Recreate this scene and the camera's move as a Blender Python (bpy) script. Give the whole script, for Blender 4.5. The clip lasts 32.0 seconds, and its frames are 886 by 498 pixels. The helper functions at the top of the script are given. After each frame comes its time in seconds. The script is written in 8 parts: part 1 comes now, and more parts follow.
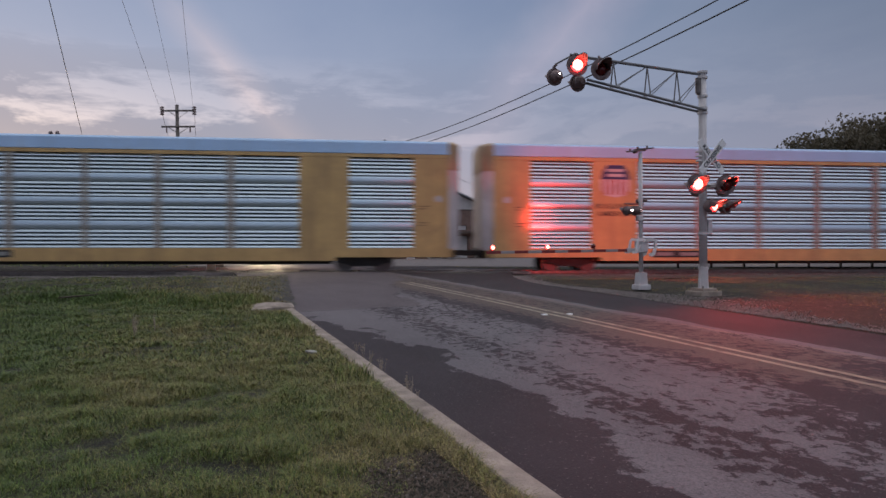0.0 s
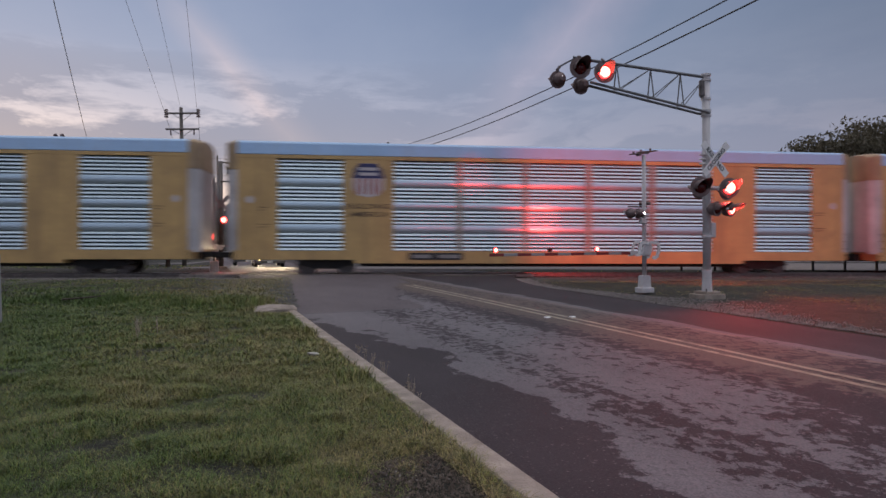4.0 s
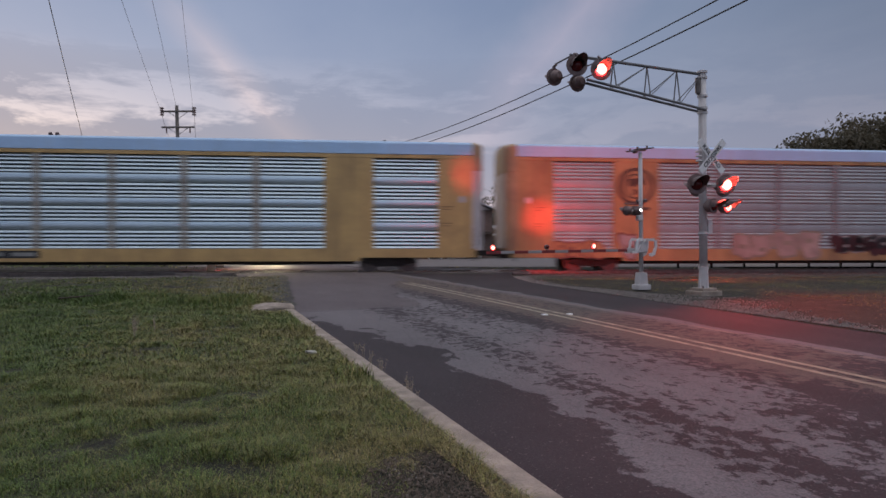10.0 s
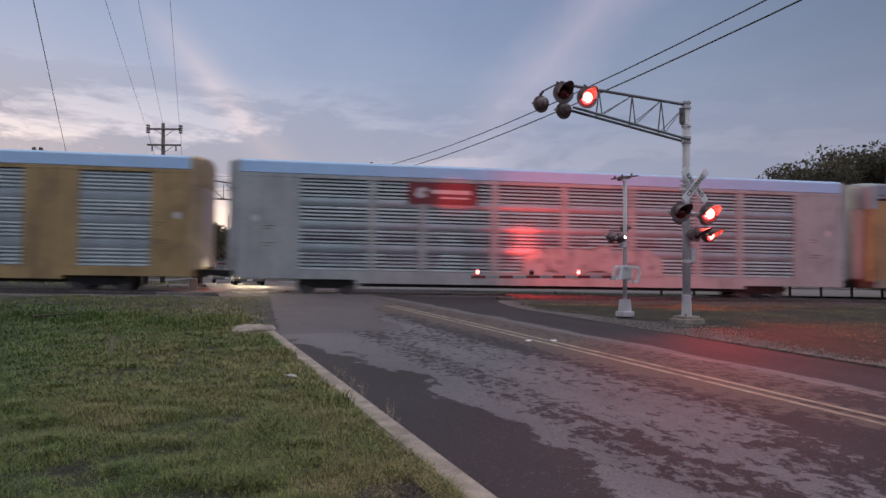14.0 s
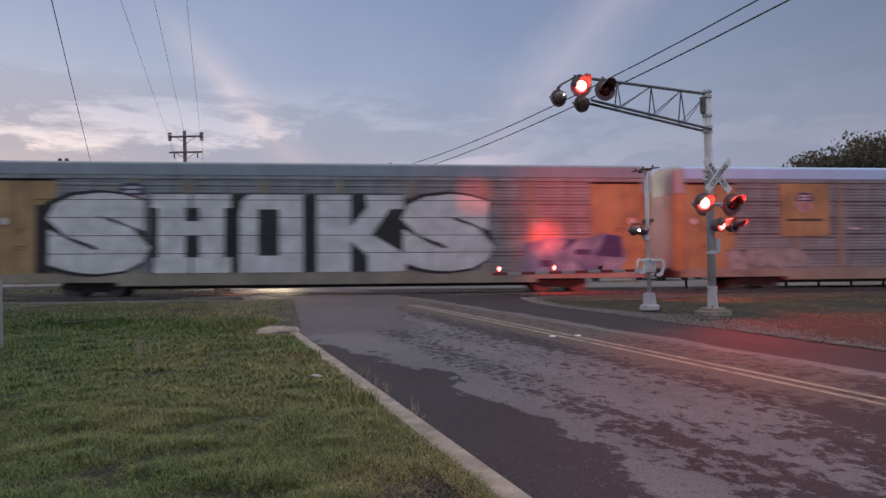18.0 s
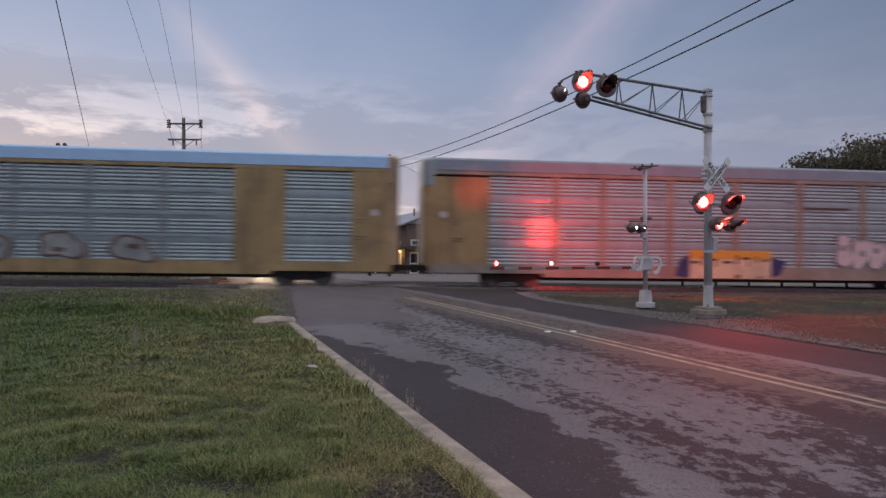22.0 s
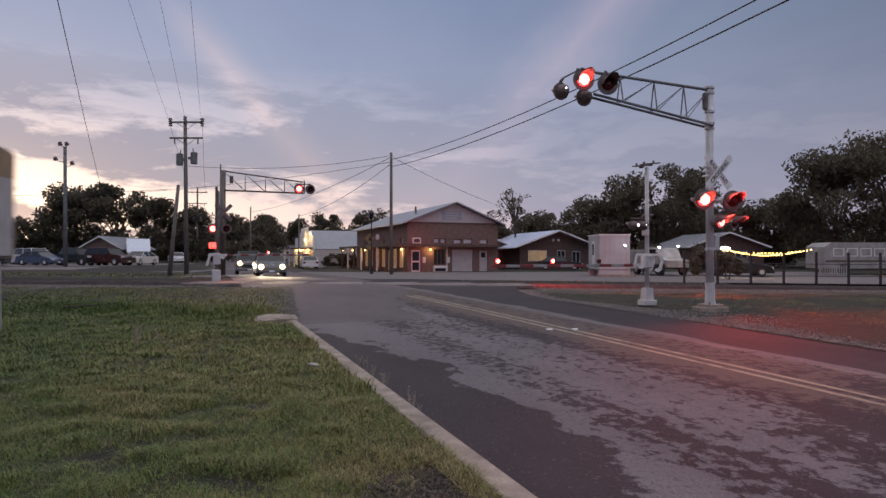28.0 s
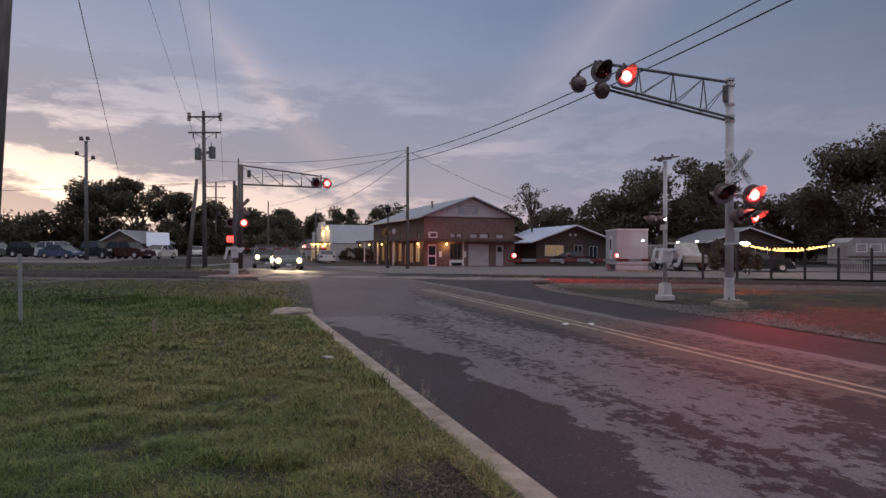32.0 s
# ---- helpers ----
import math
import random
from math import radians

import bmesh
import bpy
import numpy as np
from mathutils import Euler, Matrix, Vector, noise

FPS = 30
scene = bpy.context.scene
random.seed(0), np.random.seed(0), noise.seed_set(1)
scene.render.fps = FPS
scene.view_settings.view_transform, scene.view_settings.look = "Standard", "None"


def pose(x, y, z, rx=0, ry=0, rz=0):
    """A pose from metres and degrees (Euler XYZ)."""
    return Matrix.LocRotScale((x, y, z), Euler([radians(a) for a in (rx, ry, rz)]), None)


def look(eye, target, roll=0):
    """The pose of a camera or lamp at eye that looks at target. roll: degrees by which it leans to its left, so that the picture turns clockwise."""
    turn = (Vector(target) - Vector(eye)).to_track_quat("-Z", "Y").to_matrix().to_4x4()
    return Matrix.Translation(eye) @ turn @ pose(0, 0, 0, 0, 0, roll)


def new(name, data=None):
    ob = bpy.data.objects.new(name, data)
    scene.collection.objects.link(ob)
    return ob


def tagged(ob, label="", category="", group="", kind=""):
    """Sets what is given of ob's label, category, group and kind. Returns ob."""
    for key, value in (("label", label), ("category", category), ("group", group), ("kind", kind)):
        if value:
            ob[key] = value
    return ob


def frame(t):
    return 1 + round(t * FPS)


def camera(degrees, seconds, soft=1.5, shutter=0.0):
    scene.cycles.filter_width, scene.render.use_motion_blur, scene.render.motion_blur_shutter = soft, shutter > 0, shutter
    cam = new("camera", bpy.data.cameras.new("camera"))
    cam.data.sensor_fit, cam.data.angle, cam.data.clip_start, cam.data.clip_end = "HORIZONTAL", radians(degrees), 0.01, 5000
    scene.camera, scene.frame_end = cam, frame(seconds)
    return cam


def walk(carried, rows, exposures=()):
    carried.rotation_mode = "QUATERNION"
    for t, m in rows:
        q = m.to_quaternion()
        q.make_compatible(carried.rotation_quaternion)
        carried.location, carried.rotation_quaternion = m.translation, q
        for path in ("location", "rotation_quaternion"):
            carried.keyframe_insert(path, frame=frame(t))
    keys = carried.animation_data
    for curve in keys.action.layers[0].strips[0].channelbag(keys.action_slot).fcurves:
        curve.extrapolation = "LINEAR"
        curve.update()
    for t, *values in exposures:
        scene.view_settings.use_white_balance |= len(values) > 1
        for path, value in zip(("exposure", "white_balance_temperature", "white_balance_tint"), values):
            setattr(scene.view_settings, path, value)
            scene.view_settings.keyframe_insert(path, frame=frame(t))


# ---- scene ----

# ---- camera ----
cam = camera(68.01, 32.0, soft=1.5, shutter=0.6)


def stand(yaw, pitch, roll, dx, dy, dz):
    """The camera held at eye height, turned by hand."""
    return pose(dx, dy, 1.55 + dz, 0, 0, yaw) @ pose(0, 0, 0, 90 + pitch) @ pose(0, 0, 0, 0, 0, roll)


walk(cam, [
    (0.0, stand(-1.201, -0.565, -0.547, -0.022, -0.070, 0.004)),
    (0.5, stand(-1.105, -0.489, -0.785, -0.019, -0.081, 0.003)),
    (1.0, stand(-0.995, -0.482, -1.014, -0.011, -0.083, 0.001)),
    (1.5, stand(-0.798, -0.453, -1.281, -0.004, -0.093, 0.004)),
    (2.0, stand(-0.526, -0.352, -1.319, -0.001, -0.086, 0.004)),
    (2.5, stand(-0.297, -0.319, -1.212, 0.003, -0.073, -0.004)),
    (3.0, stand(-0.268, -0.338, -1.116, 0.013, -0.062, 0.001)),
    (3.5, stand(-0.563, -0.332, -0.755, 0.002, -0.059, -0.003)),
    (5.5, stand(-1.511, -0.311, -0.151, -0.029, -0.080, -0.002)),
    (6.0, stand(-1.595, -0.368, -0.109, -0.030, -0.078, -0.002)),
    (6.5, stand(-1.644, -0.400, -0.329, -0.027, -0.074, -0.004)),
    (7.0, stand(-1.627, -0.407, -0.337, -0.028, -0.079, -0.001)),
    (7.5, stand(-1.579, -0.427, -0.391, -0.028, -0.077, 0.001)),
    (8.0, stand(-1.568, -0.494, -0.504, -0.024, -0.075, 0.002)),
    (8.5, stand(-1.492, -0.460, -0.669, -0.017, -0.073, -0.001)),
    (9.0, stand(-1.364, -0.507, -0.725, -0.023, -0.072, -0.004)),
    (9.5, stand(-1.264, -0.518, -0.698, -0.023, -0.067, -0.002)),
    (10.0, stand(-1.201, -0.532, -0.620, -0.022, -0.065, -0.001)),
    (10.5, stand(-1.262, -0.510, -0.615, -0.020, -0.059, -0.003)),
    (11.0, stand(-1.312, -0.356, -0.453, 0.004, -0.041, 0.001)),
    (11.5, stand(-1.142, -0.034, 0.482, 0.060, -0.025, 0.019)),
    (12.0, stand(-0.518, 0.144, 1.275, 0.060, 0.018, 0.031)),
    (12.5, stand(-0.183, 0.566, 0.206, 0.030, 0.029, 0.051)),
    (13.0, stand(-0.838, 1.239, -1.042, 0.036, 0.020, 0.065)),
    (13.5, stand(-1.941, 1.618, -0.440, 0.018, 0.004, 0.053)),
    (14.0, stand(-2.499, 1.444, 0.393, -0.011, -0.025, 0.024)),
    (14.5, stand(-2.698, 1.375, -0.458, -0.019, -0.017, 0.015)),
    (16.5, stand(-2.322, 2.170, -0.657, -0.032, -0.012, 0.018)),
    (17.0, stand(-1.547, 1.798, -0.452, -0.020, -0.006, 0.005)),
    (17.5, stand(-0.852, 1.558, -0.712, -0.005, -0.007, 0.001)),
    (18.0, stand(-0.648, 1.379, -1.110, -0.003, 0.000, -0.004)),
    (18.5, stand(-0.526, 1.292, -1.298, -0.004, 0.009, -0.002)),
    (19.0, stand(-0.306, 1.325, -1.165, -0.011, -0.010, -0.000)),
    (19.5, stand(-0.211, 1.380, -0.781, -0.000, -0.014, -0.004)),
    (20.0, stand(-0.130, 1.349, -0.638, -0.004, -0.006, -0.002)),
    (20.5, stand(-0.109, 1.306, -0.403, -0.001, 0.017, -0.006)),
    (21.0, stand(-0.266, 1.089, -0.087, -0.005, 0.025, -0.005)),
    (21.5, stand(-0.549, 0.905, -0.036, -0.006, 0.004, -0.001)),
    (22.0, stand(-0.870, 0.771, 0.109, -0.008, -0.008, 0.002)),
    (22.5, stand(-0.900, 0.564, -0.211, -0.000, 0.009, -0.008)),
    (23.0, stand(-0.737, 0.545, -0.510, -0.006, 0.015, -0.005)),
    (23.5, stand(-0.533, 0.580, -0.466, -0.009, 0.006, -0.001)),
    (24.0, stand(-0.216, 0.603, -0.135, 0.001, 0.011, -0.009)),
    (24.5, stand(-0.039, 0.537, -0.134, 0.012, 0.002, -0.008)),
    (25.0, stand(-0.087, 0.534, -0.140, 0.014, -0.001, -0.007)),
    (25.5, stand(-0.144, 0.589, -0.095, -0.004, -0.001, 0.000)),
    (27.5, stand(-0.502, 0.609, 0.007, -0.006, -0.012, 0.000)),
    (28.0, stand(-0.726, 0.591, -0.004, -0.006, -0.013, 0.002)),
    (28.5, stand(-0.766, 0.499, -0.248, -0.005, -0.011, -0.001)),
    (29.0, stand(-0.579, 0.415, -0.214, -0.011, -0.015, 0.002)),
    (29.5, stand(-0.275, 0.364, -0.082, -0.009, 0.000, -0.004)),
    (30.0, stand(0.011, 0.317, -0.005, 0.004, 0.014, -0.006)),
    (30.5, stand(0.208, 0.251, 0.067, 0.011, 0.027, -0.008)),
    (31.0, stand(0.459, 0.150, -0.106, 0.013, 0.034, -0.013)),
    (31.5, stand(0.576, 0.162, 0.054, 0.017, 0.032, -0.013)),
    (32.0, stand(0.716, 0.117, 0.166, 0.013, 0.032, -0.013)),
], exposures=[(0.0, 0.39, 6500, 12), (10.0, 0.40, 6500, 12), (11.0, 0.55, 6500, 12), (12.0, 0.56, 6500, 12), (25.5, 0.52, 6500, 12), (28.0, 0.42, 6600, 16), (29.0, 0.28, 6600, 16), (32.0, 0.22, 6550, 15)])

# ---- world, sun and large lights ----
world = bpy.data.worlds.new("dusk")
scene.world = world
world.use_nodes = True
wn, wl = world.node_tree.nodes, world.node_tree.links
wn.clear()


def wnode(kind, **values):
    n = wn.new(kind)
    for k, v in values.items():
        n.inputs[k].default_value = v
    return n


def wmath(op, a, b=None, clamp=False):
    n = wn.new("ShaderNodeMath")
    n.operation, n.use_clamp = op, clamp
    for i, v in enumerate((a, b)):
        if v is None:
            continue
        if isinstance(v, (int, float)):
            n.inputs[i].default_value = v
        else:
            wl.new(v, n.inputs[i])
    return n.outputs[0]


def wramp(value, stops):
    n = wn.new("ShaderNodeValToRGB")
    while len(n.color_ramp.elements) > 1:
        n.color_ramp.elements.remove(n.color_ramp.elements[-1])
    for i, (at, c) in enumerate(stops):
        e = n.color_ramp.elements[0] if i == 0 else n.color_ramp.elements.new(at)
        e.position, e.color = at, (*c, 1)
    wl.new(value, n.inputs[0])
    return n.outputs[0]


def wmix(fac, a, b, blend="MIX"):
    n = wn.new("ShaderNodeMix")
    n.data_type, n.blend_type = "RGBA", blend
    for sock, v in ((n.inputs[0], fac), (n.inputs[6], a), (n.inputs[7], b)):
        if isinstance(v, (int, float)):
            sock.default_value = v
        elif isinstance(v, tuple):
            sock.default_value = (*v, 1)
        else:
            wl.new(v, sock)
    return n.outputs[2]


def wnoise(vec, scale, detail=4.0, rough=0.55, stretch=(1, 1, 1), turn=0.0, warp=0.0):
    m = wn.new("ShaderNodeMapping")
    m.inputs["Scale"].default_value, m.inputs["Rotation"].default_value = stretch, (0, 0, turn)
    wl.new(vec, m.inputs["Vector"])
    n = wnode("ShaderNodeTexNoise", Scale=scale, Detail=detail, Roughness=rough, Distortion=warp)
    wl.new(m.outputs[0], n.inputs["Vector"])
    return n.outputs[0]


coord = wn.new("ShaderNodeTexCoord").outputs["Generated"]
sep = wn.new("ShaderNodeSeparateXYZ")
wl.new(coord, sep.inputs[0])
dx_, dy_, dz_ = sep.outputs
height = wmath("MAXIMUM", dz_, 0.0)
# clouds lie on a flat layer: the direction over its height
lift = wmath("ADD", height, 0.12)
plane = wn.new("ShaderNodeCombineXYZ")
wl.new(wmath("DIVIDE", dx_, lift), plane.inputs[0])
wl.new(wmath("DIVIDE", dy_, lift), plane.inputs[1])
layer = plane.outputs[0]
# how near a direction is to the sunset, low in the west
west = (-0.57, 0.82)
toward = wmath("ADD", wmath("MULTIPLY", dx_, west[0]), wmath("MULTIPLY", dy_, west[1]))

sky = wn.new("ShaderNodeTexSky")
sky.sky_type, sky.sun_disc = "NISHITA", False
sky.sun_elevation, sky.sun_rotation = radians(2.0), radians(-34.8)
sky.altitude, sky.dust_density, sky.ozone_density = 200, 2.0, 2.0
zenith = wramp(height, [(0.0, (0.31, 0.29, 0.365)), (0.10, (0.262, 0.298, 0.375)), (0.22, (0.194, 0.248, 0.350)), (0.38, (0.153, 0.204, 0.318)), (0.62, (0.58, 0.61, 0.69)), (1.0, (1.0, 1.0, 1.04))])
# dullest off to the north-east, brighter towards the west and overhead behind
side = wmath("ADD", wmath("MULTIPLY", wmath("ABSOLUTE", wmath("SUBTRACT", toward, 0.12)), 0.57), 0.41)
zenith = wmix(1.0, zenith, wramp(side, [(0.0, (0, 0, 0)), (1.0, (1.25, 1.25, 1.25))]), "MULTIPLY")
pink = wmath("MULTIPLY", wmath("POWER", wmath("MAXIMUM", toward, 0.0), 3.0), wmath("POWER", wmath("SUBTRACT", 1.0, height, True), 8.0))
base = wmix(wmath("MULTIPLY", pink, 0.66), zenith, (0.72, 0.43, 0.44))
# broad pale veil, and two thin trails of high cloud lit from below
veil = wramp(wnoise(layer, 0.5, 6, 0.6, (1.0, 0.5, 1.0), 0.5, 0.5), [(0.40, (0, 0, 0)), (0.70, (1, 1, 1))])
base = wmix(wmath("MULTIPLY", wmath("MULTIPLY", veil, wmath("MULTIPLY", wmath("SUBTRACT", 1.0, wmath("MULTIPLY", height, 1.6, True), True), wmath("ADD", wmath("MULTIPLY", toward, 0.75), 0.25, True))), 0.42), base, (0.42, 0.455, 0.515))


def trail(normal, width, low, high, soft):
    """Nearness to a great circle, between two heights."""
    d = wmath("ADD", wmath("ADD", wmath("MULTIPLY", dx_, normal[0]), wmath("MULTIPLY", dy_, normal[1])), wmath("MULTIPLY", dz_, normal[2]))
    d = wmath("ADD", d, wmath("MULTIPLY", wmath("SUBTRACT", wnoise(coord, 9.0, 5, 0.6), 0.5), soft))
    near = wmath("POWER", wmath("SUBTRACT", 1.0, wmath("DIVIDE", wmath("ABSOLUTE", d), width), True), 1.4)
    up = wmath("MULTIPLY", wmath("DIVIDE", wmath("SUBTRACT", height, low), 0.06, True), wmath("DIVIDE", wmath("SUBTRACT", high, height), 0.22, True))
    return wmath("MULTIPLY", wmath("MULTIPLY", near, up), wmath("GREATER_THAN", dy_, 0.0))


base = wmix(wmath("MULTIPLY", trail((-0.7694, -0.0606, -0.6358), 0.042, 0.06, 0.36, 0.024), 0.62), base, (0.74, 0.57, 0.53))
base = wmix(wmath("MULTIPLY", trail((-0.7378, -0.0601, 0.6724), 0.075, 0.04, 0.60, 0.07), 0.28), base, (0.52, 0.43, 0.50))
# a mauve band low in the east and north
belt = wmath("MULTIPLY", wmath("POWER", wmath("SUBTRACT", 1.0, wmath("MULTIPLY", height, 3.0, True), True), 1.5), wmath("MULTIPLY", wmath("SUBTRACT", 0.92, toward), 2.2, True))
base = wmix(wmath("MULTIPLY", belt, 0.5), base, (0.37, 0.31, 0.40))
# low banks: blue-grey bodies, bright gaps towards the sunset
flat = wnoise(coord, 3.4, 9, 0.60, (1.0, 1.0, 4.6), 0.0, 0.35)
torn = wnoise(coord, 9.0, 7, 0.65, (1.0, 1.0, 3.2), 0.4, 0.6)
flat = wmath("ADD", wmath("MULTIPLY", flat, 0.72), wmath("MULTIPLY", torn, 0.28))
lowness = wmath("SUBTRACT", 1.0, wmath("POWER", wmath("MULTIPLY", height, 3.7, True), 3.0), True)
westness = wmath("POWER", wmath("MAXIMUM", wmath("MULTIPLY", wmath("SUBTRACT", toward, 0.70), 3.5, True), 0.0), 1.2)
body = wramp(flat, [(0.455, (0, 0, 0)), (0.520, (1, 1, 1))])
glow = wmath("MULTIPLY", wmath("POWER", wmath("MAXIMUM", toward, 0.0), 60.0), wmath("POWER", wmath("SUBTRACT", 1.0, height, True), 11.0))
gap = wmix(wmath("POWER", wmath("SUBTRACT", 1.0, wmath("MULTIPLY", height, 5.0, True), True), 1.5), (0.60, 0.54, 0.55), (1.55, 1.12, 0.74))
base = wmix(wmath("MULTIPLY", westness, wmath("MULTIPLY", lowness, 0.62)), base, gap)
base = wmix(wmath("MULTIPLY", glow, 0.85), base, (3.0, 2.35, 1.5))
grey = wmix(wmath("MULTIPLY", glow, 0.6), (0.122, 0.158, 0.238), (0.26, 0.26, 0.31))
base = wmix(wmath("MULTIPLY", wmath("MULTIPLY", body, wmath("POWER", lowness, 0.6)), wmath("ADD", 0.36, wmath("MULTIPLY", westness, 0.46))), base, grey)
nish = wn.new("ShaderNodeMix")
nish.data_type, nish.blend_type = "RGBA", "ADD"
nish.inputs[0].default_value = 0.008
wl.new(base, nish.inputs[6])
wl.new(sky.outputs[0], nish.inputs[7])
back = wnode("ShaderNodeBackground", Strength=1.0)
wl.new(nish.outputs[2], back.inputs["Color"])
wl.new(back.outputs[0], wn.new("ShaderNodeOutputWorld").inputs["Surface"])

sun = new("sun", bpy.data.lights.new("sun", "SUN"))
sun.data.energy, sun.data.angle, sun.data.color = 0.25, radians(12), (1.0, 0.72, 0.5)
sun.matrix_world = look((-57, 82, 6), (0, 0, 0))


def lamp(name, x, y, z, color, watts, size=0.1, aim=None, cone=0):
    data = bpy.data.lights.new(name, "SPOT" if cone else "POINT")
    data.energy, data.color, data.shadow_soft_size = watts, color, size
    ob = new(name, data)
    if cone:
        data.spot_size, data.spot_blend = radians(cone), 0.5
        ob.matrix_world = look((x, y, z), aim)
    else:
        ob.location = (x, y, z)
    return ob

# ---- materials ----
def material(name, color, rough=0.6, metal=0.0, vary=0.15, scale=6.0, bump=0.0, bump_scale=40.0, tint=None, stain=0.0, stain_scale=0.8,
             stain_color=(0.05, 0.045, 0.04), random=0.0, glow=None, strength=0.0, coords="Object", stretch=(1, 1, 1), streak=0.0, grain=0.35):
    """A surface with grain at two scales, stains, relief and piece-to-piece change."""
    m = bpy.data.materials.new(name)
    m.use_nodes = True
    n, l = m.node_tree.nodes, m.node_tree.links
    b = n["Principled BSDF"]
    b.inputs["Roughness"].default_value, b.inputs["Metallic"].default_value = rough, metal
    co = n.new("ShaderNodeTexCoord").outputs[coords]
    if stretch != (1, 1, 1):
        mp = n.new("ShaderNodeMapping")
        mp.inputs["Scale"].default_value = stretch
        l.new(co, mp.inputs[0])
        co = mp.outputs[0]

    def tex(s, detail=5.0, warp=0.0):
        t = n.new("ShaderNodeTexNoise")
        t.inputs["Scale"].default_value, t.inputs["Detail"].default_value, t.inputs["Distortion"].default_value = s, detail, warp
        l.new(co, t.inputs["Vector"])
        return t.outputs[0]

    def ramp(v, a, z, lo=0.0, hi=1.0):
        r = n.new("ShaderNodeMapRange")
        for k, x in zip(("From Min", "From Max", "To Min", "To Max"), (a, z, lo, hi)):
            r.inputs[k].default_value = x
        l.new(v, r.inputs["Value"])
        return r.outputs[0]

    def mix(fac, a, c, blend="MIX"):
        x = n.new("ShaderNodeMix")
        x.data_type, x.blend_type = "RGBA", blend
        for sock, v in ((x.inputs[0], fac), (x.inputs[6], a), (x.inputs[7], c)):
            if isinstance(v, (int, float)):
                sock.default_value = v
            elif isinstance(v, tuple):
                sock.default_value = (*v, 1)
            else:
                l.new(v, sock)
        return x.outputs[2]

    dark, light = tuple(c * (1 - vary) for c in color), tuple(min(1, c * (1 + vary)) for c in color)
    if tint:
        light = tint
    out = mix(ramp(tex(scale), 0.32, 0.68), dark, light)
    out = mix(ramp(tex(scale * 9, 3), 0.3, 0.7, 0, grain), out, tuple(c * 0.7 for c in color))
    if stain:
        out = mix(ramp(tex(stain_scale, 6, 0.5), 0.5, 0.72, 0, stain), out, stain_color)
    if streak:
        mp = n.new("ShaderNodeMapping")
        mp.inputs["Scale"].default_value = (2.2, 2.2, 0.12)
        l.new(n.new("ShaderNodeTexCoord").outputs["Object"], mp.inputs[0])
        t = n.new("ShaderNodeTexNoise")
        t.inputs["Scale"].default_value, t.inputs["Detail"].default_value = 2.0, 5
        l.new(mp.outputs[0], t.inputs["Vector"])
        out = mix(ramp(t.outputs[0], 0.5, 0.75, 0, streak), out, stain_color)
    if random:
        info = n.new("ShaderNodeObjectInfo").outputs["Random"]
        out = mix(1.0, out, ramp_color(n, l, info, random), "MULTIPLY")
    l.new(out, b.inputs["Base Color"])
    l.new(ramp(tex(scale * 2.3), 0.3, 0.7, max(0.02, rough - 0.08), min(1, rough + 0.1)), b.inputs["Roughness"])
    if bump:
        bp = n.new("ShaderNodeBump")
        bp.inputs["Strength"].default_value, bp.inputs["Distance"].default_value = bump, 0.02
        l.new(tex(bump_scale, 4), bp.inputs["Height"])
        l.new(bp.outputs[0], b.inputs["Normal"])
    if glow:
        b.inputs["Emission Color"].default_value, b.inputs["Emission Strength"].default_value = (*glow, 1), strength
    return m


def ramp_color(n, l, value, amount):
    r = n.new("ShaderNodeMapRange")
    r.inputs["To Min"].default_value, r.inputs["To Max"].default_value = 1 - amount, 1.0
    l.new(value, r.inputs["Value"])
    return r.outputs[0]


def glowing(name, color, strength):
    m = bpy.data.materials.new(name)
    m.use_nodes = True
    b = m.node_tree.nodes["Principled BSDF"]
    b.inputs["Base Color"].default_value = (*[c * 0.6 for c in color], 1)
    b.inputs["Emission Color"].default_value, b.inputs["Emission Strength"].default_value = (*color, 1), strength
    return m


